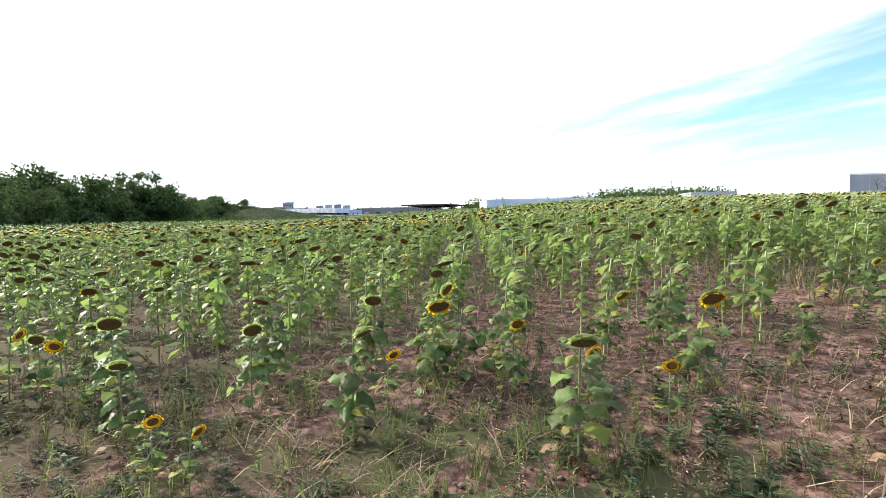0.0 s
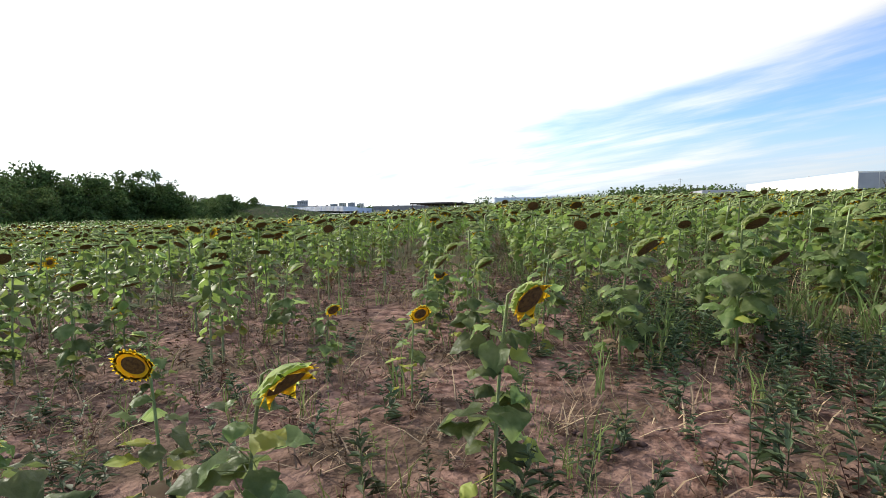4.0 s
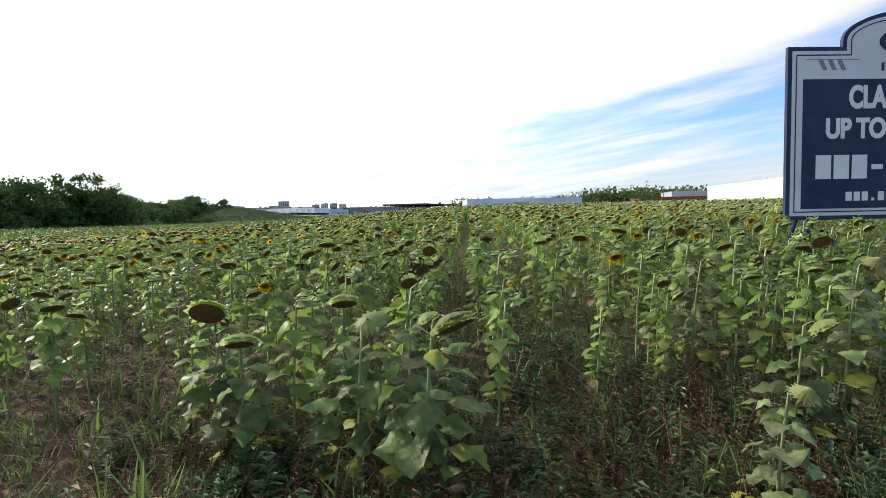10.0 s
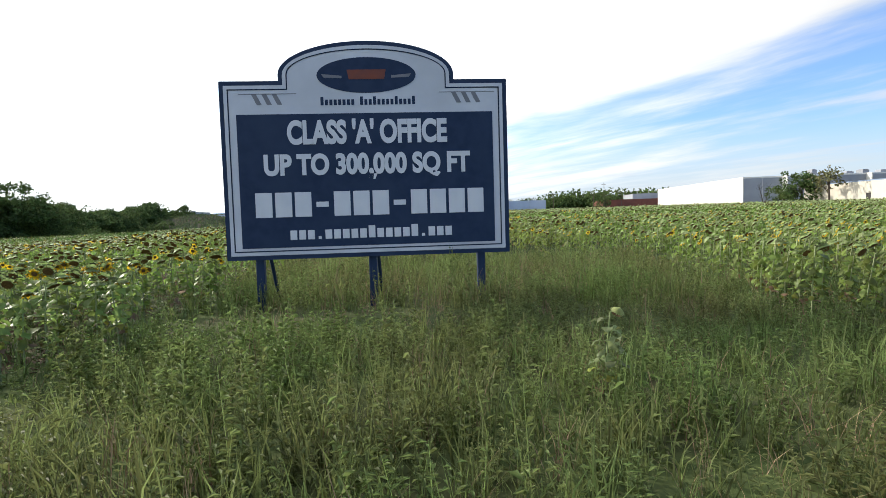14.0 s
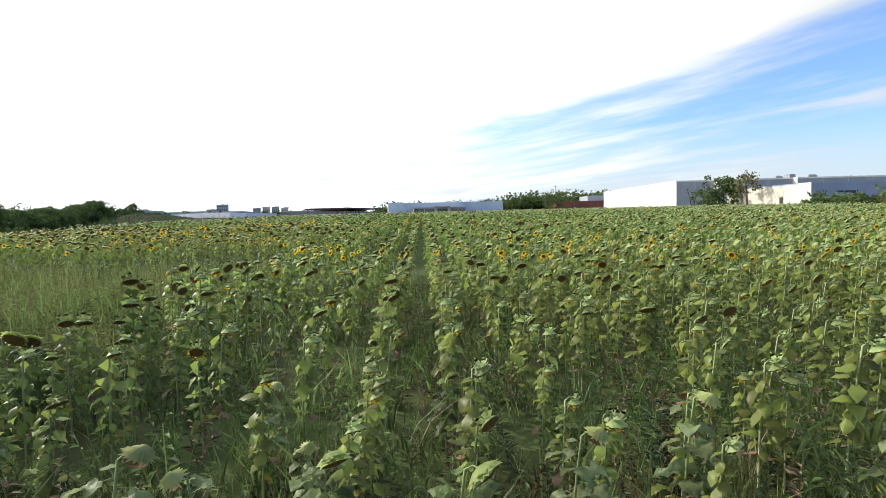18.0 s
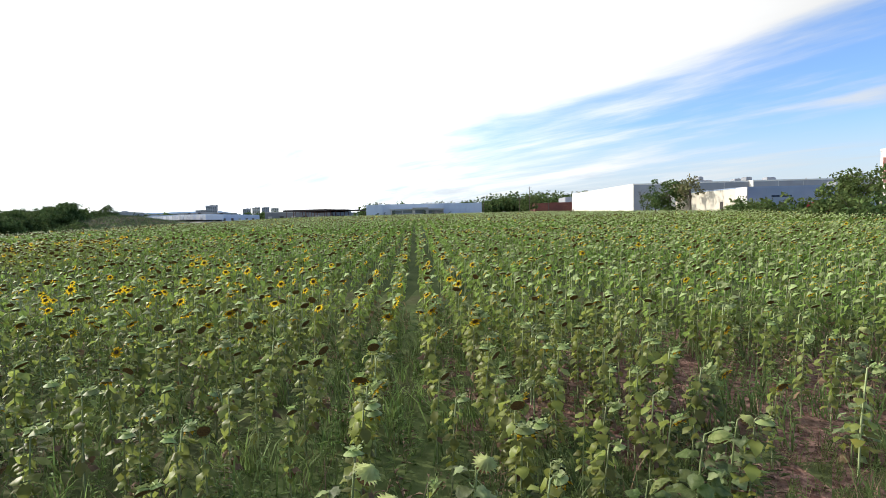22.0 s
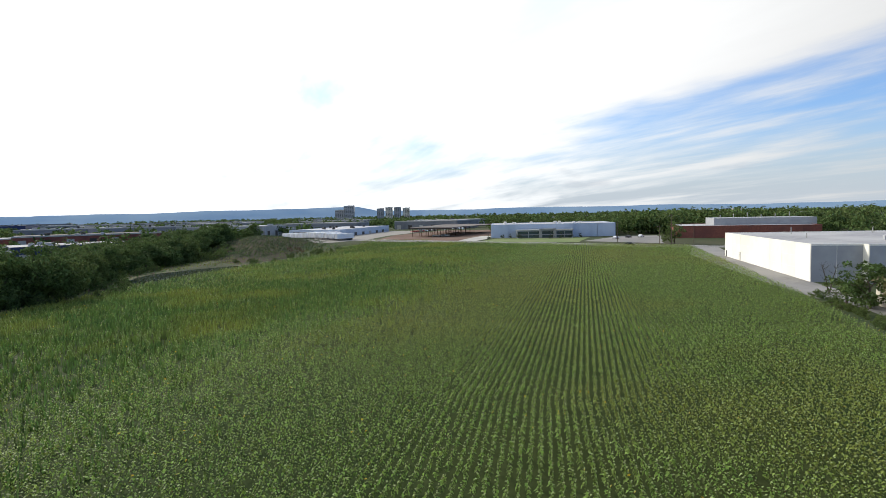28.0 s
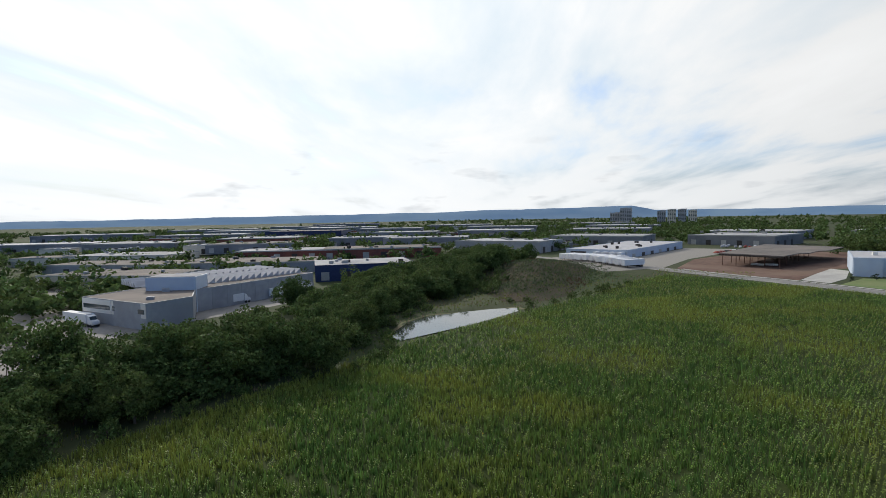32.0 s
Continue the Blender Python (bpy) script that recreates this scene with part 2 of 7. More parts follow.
BRACT_PALE = material("pale_flower_bract", (0.40, 0.45, 0.16), (0.52, 0.55, 0.24), 0.55, scale=20, spread=0.25, translucent=0.5)
PETAL = material("yellow_petal", (0.90, 0.62, 0.03), (0.86, 0.50, 0.02), 0.5, scale=25, spread=0.2, translucent=0.5)
FIELD_WEED = material("field_weed", (0.120, 0.185, 0.056), (0.22, 0.295, 0.095), 0.6, scale=0.9, spread=0.5, island=True, translucent=0.45, big=(0.10, 0.13, 0.045), big_scale=0.4)
GRASS = material("weed_grass", (0.122, 0.182, 0.050), (0.215, 0.275, 0.092), 0.6, scale=0.8, spread=0.45, island=True, translucent=0.5, big=(0.175, 0.18, 0.068), big_scale=0.45)
STRAW = material("dry_straw", (0.32, 0.23, 0.14), (0.21, 0.14, 0.085), 0.8, scale=3, spread=0.4, island=True, translucent=0.15)
SOIL = material("field_soil", (0.092, 0.048, 0.037), (0.27, 0.162, 0.13), 0.95, scale=11, detail=12, bump=0.10, bump_scale=14, big=(0.085, 0.058, 0.038), big_scale=1.3, spec=0.1, stops=(0.40, 0.60))
LITTER = material("dry_litter", (0.17, 0.11, 0.075), (0.33, 0.24, 0.15), 0.9, scale=2.5, spread=0.5, island=True)
STONE = material("field_stone", (0.12, 0.07, 0.055), (0.23, 0.15, 0.12), 0.9, scale=14, spread=0.3, island=True)

# ---------------------------------------------------------------- tools for meshes


def raw_mesh(name, verts, tris, mats, index=None, smooth=False):
    """A mesh from arrays of corners and triangles."""
    verts, tris = np.asarray(verts, dtype=np.float32), np.asarray(tris, dtype=np.int32)
    me = bpy.data.meshes.new(name)
    me.vertices.add(len(verts)), me.loops.add(len(tris) * 3), me.polygons.add(len(tris))
    me.vertices.foreach_set("co", verts.ravel())
    me.loops.foreach_set("vertex_index", tris.ravel())
    me.polygons.foreach_set("loop_start", np.arange(0, len(tris) * 3, 3, dtype=np.int32))
    if smooth:
        me.polygons.foreach_set("use_smooth", np.ones(len(tris), dtype=bool))
    for mt in mats:
        me.materials.append(mt)
    if index is not None:
        me.polygons.foreach_set("material_index", np.asarray(index, dtype=np.int32))
    me.update(calc_edges=True)
    return me


def part(name, bm, mat, parent=None, label=""):
    me = bpy.data.meshes.new(name)
    bm.to_mesh(me)
    bm.free()
    for mt in (mat if isinstance(mat, (list, tuple)) else [mat]):
        me.materials.append(mt)
    ob = new(name, me)
    if parent is not None:
        ob.parent = parent
    return tagged(ob, label)


def shared(name, me, parent, m=None, label=""):
    ob = new(name, me)
    ob.parent = parent
    if m is not None:
        ob.matrix_basis = m
    return tagged(ob, label)


def empty(name, m, label, category, group="", kind=""):
    ob = new(name)
    ob.matrix_basis = m
    return tagged(ob, label, category, group, kind)


def box(bm, x0, y0, z0, x1, y1, z1, bevel=0.0):
    v = [bm.verts.new((x, y, z)) for z in (z0, z1) for x, y in ((x0, y0), (x1, y0), (x1, y1), (x0, y1))]
    fs = [bm.faces.new([v[i] for i in q]) for q in ((3, 2, 1, 0), (4, 5, 6, 7), (0, 1, 5, 4), (1, 2, 6, 5), (2, 3, 7, 6), (3, 0, 4, 7))]
    if bevel:
        es = list({e for f in fs for e in f.edges})
        bmesh.ops.bevel(bm, geom=es, offset=bevel, segments=1, affect="EDGES")
    return bm


def boxes(rows, bevel=0.0):
    bm = bmesh.new()
    for r in rows:
        box(bm, *r, bevel=bevel)
    return bm


def tube(bm, a, b, r0, r1, seg=8):
    a, b = Vector(a), Vector(b)
    q = (b - a).to_track_quat("Z", "Y").to_matrix()
    rings = []
    for p, r in ((a, r0), (b, r1)):
        rings.append([bm.verts.new(p + q @ Vector((r * math.cos(t), r * math.sin(t), 0))) for t in (2 * math.pi * i / seg for i in range(seg))])
    for i in range(seg):
        j = (i + 1) % seg
        bm.faces.new((rings[0][i], rings[0][j], rings[1][j], rings[1][i]))
    bm.faces.new(rings[1]), bm.faces.new(rings[0][::-1])
    return bm


def ss(a, b, v):
    t = np.clip((np.asarray(v, dtype=float) - a) / (b - a), 0, 1)
    return t * t * (3 - 2 * t)


# ---------------------------------------------------------------- the lie of the land
PROFILE_Y = (-4500, -60, 0, 5, 10, 20, 30, 60, 100, 140, 200, 320, 480, 900, 4500)
PROFILE_Z = (-2, 0.0, 0.8, 0.95, 1.05, 1.3, 1.55, 2.15, 2.5, 2.8, 3.3, 4.0, 4.0, 2.0, 0.0)
STRIP_X = (-60, 5, 15, 20, 24, 26, 30, 36, 42, 50, 60, 66, 75, 95, 130)
STRIP_Z = (0.2, 0.35, 0.45, 0.6, 0.76, 0.84, 0.90, 1.02, 1.10, 1.06, 1.0, 0.95, 0.95, 1.1, 1.4)


def land(x, y):
    x, y = np.asarray(x, dtype=float), np.asarray(y, dtype=float)
    z = np.interp(y, PROFILE_Y, PROFILE_Z)
    left = ss(22, -48, x) * ss(30, 70, y) * ss(330, 240, y)
    z = z * (1 - left) + left * (-0.3)
    z = z - 1.2 * ss(-55, -110, x) * ss(420, 240, y)
    # the flat western side
    flat = ss(36, 10, x) * ss(-60, -20, x) * ss(190, 100, y)
    z = z * (1 - flat) + np.minimum(z, 0.45) * flat
    # the strip along the field's southern edge
    strip = ss(28, 9, y) * ss(-60, -15, y) * ss(160, 100, x) * ss(-140, -60, x)
    z = z * (1 - strip) + (np.interp(x, STRIP_X, STRIP_Z) + 0.02 * (y - 5)) * strip
    for cx, cy, rx, ry, h in ((-88, 285, 20, 30, 5.2), (-72, 250, 13, 24, 2.6), (-108, 300, 22, 24, 3.2)):
        z = z + h * np.exp(-((x - cx) / rx) ** 2 - ((y - cy) / ry) ** 2)
    # the low rise on which the sign stands
    z = z + 0.08 * np.exp(-((x - 42.2) / 5.0) ** 2 - ((y - 14.2) / 3.4) ** 2)
    # the pond's hollow
    z = z + 0.75 * np.exp(-((x + 57) / 24) ** 2 - ((y - 182) / 50) ** 2) - 1.6 * np.exp(-((x + 57.5) / 7.4) ** 4 - ((y - 181) / 25) ** 4)
    return z


def z_at(x, y):
    return float(land(x, y))


LEFT_Y, LEFT_X = (-20, 0, 60, 94, 128, 152, 200, 238, 285, 300), (-40, -40, -41, -44, -46, -48, -45, -44, -39, -32)
RIGHT_Y, RIGHT_X = (-20, 20, 86, 122, 244), (84, 90, 101, 106, 117)


def field_left(y):
    return np.interp(y, LEFT_Y, LEFT_X)


def field_right(y):
    return np.interp(y, RIGHT_Y, RIGHT_X)


def field_far(x):
    return np.interp(x, (-45, -30, 44, 119), (300, 303, 266, 238))


def in_field(x, y):
    return (x > field_left(y)) & (x < field_right(y)) & (y < field_far(x))


def BARE(x, y):
    """Where the reddish soil lies open."""
    west = (y > np.interp(x, (20, 23.5, 25), (3.2, 2.6, -9))) & (y < np.interp(x, (20, 23, 26, 28, 30), (4.5, 9.5, 9.0, 7.0, 5.4)) + 0.8 * np.sin(x * 2.1)) & (x > 20.5 + np.sin(y)) & (x < 30.2 + 1.2 * np.sin(y * 1.3))
    east = (np.abs(x - 68.5 - np.sin(y * 0.9)) < 4.6 + np.sin(y * 0.6)) & (y < 15.5) & (y > 8.5)
    return west | east


def build_ground():
    xs = np.unique(np.concatenate([np.arange(-140, 160, 2.0), np.arange(14, 76, 0.4), np.array([-4600, -3800, -3000, -2300, -1700, -1200, -900, -700, -550, -450, -380, -320, -270, -230, -200, -180, -160,
                                                                 180, 210, 250, 300, 370, 450, 560, 700, 900, 1300, 1900, 2800, 3700, 4600])]))
    ys = np.unique(np.concatenate([np.arange(-12, 16, 0.5), np.arange(16, 340, 3.0), np.array([-4600, -2500, -1200, -600, -300, -150, -80, -50, -30, -20, 350, 365, 385, 410, 440, 480, 530, 600, 700, 850, 1000, 1300, 1700, 2200, 2900, 3700, 4600])]))
    X, Y = np.meshgrid(xs, ys)
    Z = land(X, Y)
    near = ss(90, 60, np.hypot(X - 45, Y - 10))
    Z = Z + near * 0.012 * np.sin(X * 7.3 + 2 * np.sin(Y * 4.1)) * np.sin(Y * 8.7 + 2 * np.cos(X * 3.3)) + near * 0.018 * np.sin(X * 3.1 + np.sin(Y * 2.3)) * np.cos(Y * 2.7 + 1.3 * np.sin(X * 1.7))
    V = np.stack([X.ravel(), Y.ravel(), Z.ravel()], 1)
    nx = len(xs)
    i, j = np.meshgrid(np.arange(nx - 1), np.arange(len(ys) - 1))
    a = (j * nx + i).ravel()
    tris = np.concatenate([np.stack([a, a + 1, a + nx + 1], 1), np.stack([a, a + nx + 1, a + nx], 1)])
    c = V[tris].mean(1)
    fray = np.random.default_rng(5).normal(0, 0.55, (2, len(c)))
    c[:, :2] += fray.T * ss(60, 30, np.abs(c[:, 0] - 40))[:, None]          # a frayed border between soil and weeds
    bare = BARE(c[:, 0], c[:, 1])
    idx = np.where(in_field(c[:, 0], c[:, 1]) & (c[:, 1] > -6), np.where(bare, 0, np.where(c[:, 1] > 21, 3, np.where(c[:, 0] > 38, 4, 2))), 1)
    ob = new("ground", raw_mesh("ground", V, tris, [SOIL, MEADOW, WEEDY, GREEN_FLOOR, GRASS_FLOOR], idx, smooth=True))
    tagged(ob, "reddish brown bare soil under the crop and rough green land around", "ground", kind="structure")


WEEDY = material("weedy_soil", (0.062, 0.044, 0.027), (0.105, 0.070, 0.046), 0.95, scale=1.6, detail=8, bump=0.03, bump_scale=6, big=(0.06, 0.08, 0.03), big_scale=0.15, spec=0.1)
GREEN_FLOOR = material("weedy_field_floor", (0.024, 0.042, 0.011), (0.042, 0.060, 0.017), 0.95, scale=1.2, detail=8, bump=0.03, bump_scale=6, big=(0.048, 0.060, 0.018), big_scale=0.03, spec=0.1)
GRASS_FLOOR = material("mossy_grass_floor", (0.060, 0.088, 0.028), (0.095, 0.12, 0.042), 0.95, scale=2.5, detail=8, bump=0.03, bump_scale=9, big=(0.075, 0.075, 0.035), big_scale=0.6, spec=0.1)
MEADOW = material("rough_meadow", (0.036, 0.056, 0.024), (0.060, 0.076, 0.034), 0.95, scale=0.35, detail=8, bump=0.05, bump_scale=2, big=(0.065, 0.068, 0.038), big_scale=0.012, spec=0.1)
build_ground()

# ---------------------------------------------------------------- sunflowers
FACE = math.atan2(-0.8, 0.62)      # the way the heavy heads look: south-east, away from the evening sun
rng = np.random.default_rng(7)


def leaf_arrays(length, width, droop, cup, nu=5, nv=2, rnd=None):
    """A heart-shaped, crumpled leaf that starts at the origin, arches over and hangs."""
    us = np.linspace(0, 1, nu + 1)
    shape = np.interp(us, (0, 0.12, 0.33, 0.6, 0.82, 1.0), (0.35, 0.90, 1.0, 0.74, 0.36, 0.02))
    V = []
    for u, w in zip(us, shape):
        bend = droop * 1.35 * u           # how far the blade has turned down at this point
        ax = length * (math.sin(bend) / (droop * 1.35) if droop > 0.05 else u)
        az = -length * ((1 - math.cos(bend)) / (droop * 1.35) if droop > 0.05 else 0)
        for v in np.linspace(-1, 1, nv * 2 + 1):
            jag = (rnd.uniform(-0.10, 0.10) if rnd else 0.0) if abs(v) == 1 else 0.0
            lobe = 0.12 * length * abs(v) ** 2 * (u < 0.15)
            crease = (cup * abs(v) * 0.5 + 0.10 * math.sin(9 * u + 4 * v) * abs(v) + (rnd.uniform(-0.11, 0.11) if rnd else 0)) * width * w
            V.append((ax - lobe + crease * math.sin(bend), v * w * (1 + jag) * width / 2 * (1 - 0.18 * abs(cup)), az + crease * math.cos(bend)))
    m = nv * 2 + 1
    T = []
    for i in range(nu):
        for j in range(m - 1):
            a = i * m + j
            T += [(a, a + m, a + m + 1), (a, a + m + 1, a + 1)]
    return np.array(V), np.array(T)


def turn(V, yaw=0.0, pitch=0.0):
    c, s = math.cos(pitch), math.sin(pitch)
    V = V @ np.array(((c, 0, -s), (0, 1, 0), (s, 0, c))).T if pitch else V
    c, s = math.cos(yaw), math.sin(yaw)
    return V @ np.array(((c, -s, 0), (s, c, 0), (0, 0, 1))).T


class Heap:
    """Triangles gathered from many pieces, with a material number for each."""

    def __init__(self):
        self.v, self.t, self.m, self.n = [], [], [], 0

    def add(self, V, T, mat):
        self.v.append(np.asarray(V, dtype=np.float32)), self.t.append(np.asarray(T, dtype=np.int32) + self.n)
        self.m.append(np.full(len(T), mat, dtype=np.int32))
        self.n += len(V)

    def arrays(self):
        return np.concatenate(self.v), np.concatenate(self.t), np.concatenate(self.m)


def head_frame(nod):
    """Axes of a flower head that looks along +x, tipped down by nod radians."""
    n = np.array((math.cos(nod), 0, -math.sin(nod)))
    u = np.array((0, 1.0, 0))
    return n, u, np.cross(n, u)


def fan(centre, n, u, w, radius, lift, seg, bulge=0.0):
    """A dished disc: a rim of seg points round centre and a middle pushed out by bulge."""
    a = np.arange(seg) * 2 * math.pi / seg
    rim = centre + lift * n + radius * (np.cos(a)[:, None] * u + np.sin(a)[:, None] * w)
    V = np.vstack([rim, centre + (lift + bulge) * n])
    T = [(i, (i + 1) % seg, seg) for i in range(seg)]
    return V, np.array(T)


def frilled(centre, n, u, w, long, short, points, bulge, rnd):
    """A bowl whose rim runs in and out as pointed bracts."""
    V = []
    for k in range(points * 2):
        a = (k + rnd.uniform(-0.25, 0.25)) * math.pi / points
        r = long * rnd.uniform(0.86, 1.08) if k % 2 else short
        V.append(centre + r * (math.cos(a) * u + math.sin(a) * w) + n * bulge * (0.35 * rnd.uniform(-0.6, 1.0) if k % 2 else 0.15))
    m = len(V)
    V += [centre + 0.55 * short * (math.cos(q) * u + math.sin(q) * w) + n * bulge for q in (math.pi * k / points for k in range(m))]
    V.append(centre + n * bulge * 1.25)
    T = []
    for k in range(m):
        q = (k + 1) % m
        T += [(k, q, m + q), (k, m + q, m + k), (m + k, m + q, 2 * m)]
    return np.array(V), np.array(T)


def rays(centre, n, u, w, r0, r1, width, count, out, rnd, lean=0.0):
    """A ring of pointed petals or bracts."""
    V, T = [], []
    for k in range(count):
        a = (k + rnd.uniform(-0.3, 0.3)) * 2 * math.pi / count
        d, s = math.cos(a) * u + math.sin(a) * w, -math.sin(a) * u + math.cos(a) * w
        L = r0 + (r1 - r0) * rnd.uniform(0.75, 1.1)
        mid = (r0 + L) / 2
        o = out * rnd.uniform(0.4, 1.3)
        V += [centre + r0 * (math.cos((k - 0.5) * 2 * math.pi / count) * u + math.sin((k - 0.5) * 2 * math.pi / count) * w), centre + mid * d + s * width + n * o * 0.5, centre + mid * d - s * width + n * o * 0.5, centre + L * d + n * (o + lean)]
        b, c = k * 4, ((k + 1) % count) * 4
        T += [(b, c, b + 1), (b, b + 1, b + 2), (b + 1, b + 2, b + 3)]
    return np.array(V), np.array(T)


def stem_arrays(height, bend, radius, seg=6, neck=0.10, steps=4):
    """A stem from the ground up to a bent neck; returns its corners, triangles and the neck's end."""
    pts = [np.array((bend * (h ** 2) * height * 0.10, 0, h * height * 0.95)) for h in np.linspace(0, 1, steps)]
    pts += [pts[-1] + np.array((neck * 0.45, 0, 0.05 * height * 0.6)), pts[-1] + np.array((neck, 0, 0.005))]
    V, T = [], []
    for k, p in enumerate(pts):
        r = radius * (1.15 - 0.5 * k / (len(pts) - 1))
        for i in range(seg):
            a = 2 * math.pi * i / seg
            V.append(p + np.array((r * math.cos(a), r * math.sin(a), 0 if k < len(pts) - 1 else r * math.cos(a))))
    for k in range(len(pts) - 1):
        for i in range(seg):
            j = (i + 1) % seg
            a, b, c, d = k * seg + i, k * seg + j, (k + 1) * seg + j, (k + 1) * seg + i
            T += [(a, b, c), (a, c, d)]
    return np.array(V), np.array(T), pts[-1]


def make_sunflower(seed, height, head_r, nod, blooming, leaves, label, upturned=False):
    """One tall sunflower with its parts; it looks along +x."""
    rnd = random.Random(seed)
    root = empty("sunflower", pose(0, 0, -60), label, "sunflower", "sunflowers along the field's edge")
    V, T, tip = stem_arrays(height, rnd.uniform(0.3, 1.2), 0.0105, 7, 0.07 + head_r * 0.5, 5)
    shared("stem", raw_mesh("stem", V, T, [STEM], smooth=True), root)
    n, u, w = head_frame(nod)
    V, T = fan(tip, n, u, w, head_r * 0.95, 0.035, 18, 0.018)
    head = shared("seed_disc", raw_mesh("seed_disc", V, T, [DISC], smooth=True), root, None, "dark brown seed disc")
    H = Heap()
    cups = ((1.75, 0.95, 0.000, 0.045), (1.35, 0.80, -0.022, 0.045), (0.85, 0.55, -0.045, 0.03)) if upturned else ((1.30, 0.98, 0.028, 0.060), (1.12, 0.90, 0.004, 0.045))
    for long, short, lift, bulge in cups:          # green cups with a frill of pointed bracts
        V, T = frilled(tip + n * lift, -n, u, -w, head_r * long, head_r * short, 17, bulge, rnd)
        H.add(V, T, 0)
    v, t, m = H.arrays()
    shared("calyx", raw_mesh("calyx", v, t, [BRACT_PALE if upturned else BRACT]), head)
    if blooming:
        count = 26 if blooming > 1 else 7
        V, T = rays(tip + n * 0.03, n, u, w, head_r * 0.92, head_r * (1.75 if blooming > 1 else 1.4), 0.019, count, 0.012 if blooming > 1 else 0.05, rnd)
        V2, T2 = rays(tip + n * 0.036, n, u, w, head_r * 0.9, head_r * (1.6 if blooming > 1 else 1.3), 0.018, count, 0.02, rnd)
        shared("corolla", raw_mesh("corolla", np.vstack([V, V2]), np.vstack([T, T2 + len(V)]), [PETAL]), head, None, "bright yellow petals" if blooming > 1 else "withered yellow petals")
    for k in range(leaves):
        h = 0.12 + 0.84 * (k + 0.5) / leaves
        size = (0.105 + 0.115 * math.sin(math.pi * min(1, 1.0 * (k + 1.2) / leaves))) * rnd.uniform(0.7, 1.3)
        V, T = leaf_arrays(size, size * 0.98, rnd.uniform(0.25, 1.15), rnd.uniform(-0.9, 0.4), 6, 2, rnd)
        # the petiole
        pl = rnd.uniform(0.07, 0.20) * (1.1 - 0.5 * h)
        V = V + np.array((pl, 0, 0.02))
        stalk = np.array(((0, 0.004, -0.03), (0, -0.004, -0.03), (pl + 0.02, 0.003, 0.018), (pl + 0.02, -0.003, 0.018)))
        T = np.vstack([T, np.array(((0, 1, 2), (1, 3, 2))) + len(V)])
        V = np.vstack([V, stalk])
        r = rnd.random()
        mat = LEAF_DRY if k < 4 and r < 0.55 else LEAF_YELLOW if (k < 8 and r > 0.70) or r < 0.02 else LEAF_PALE if upturned else LEAF
        me = raw_mesh("leaf", V, T, [mat], smooth=(k % 5 == 0))
        px = 0.10 * height * (h ** 2) * 0.7
        shared("leaf", me, root, pose(px, 0, h * height * 0.95, rnd.uniform(-25, 25), rnd.uniform(-28, 38), k * 137.5 + rnd.uniform(-25, 25)))
    return root


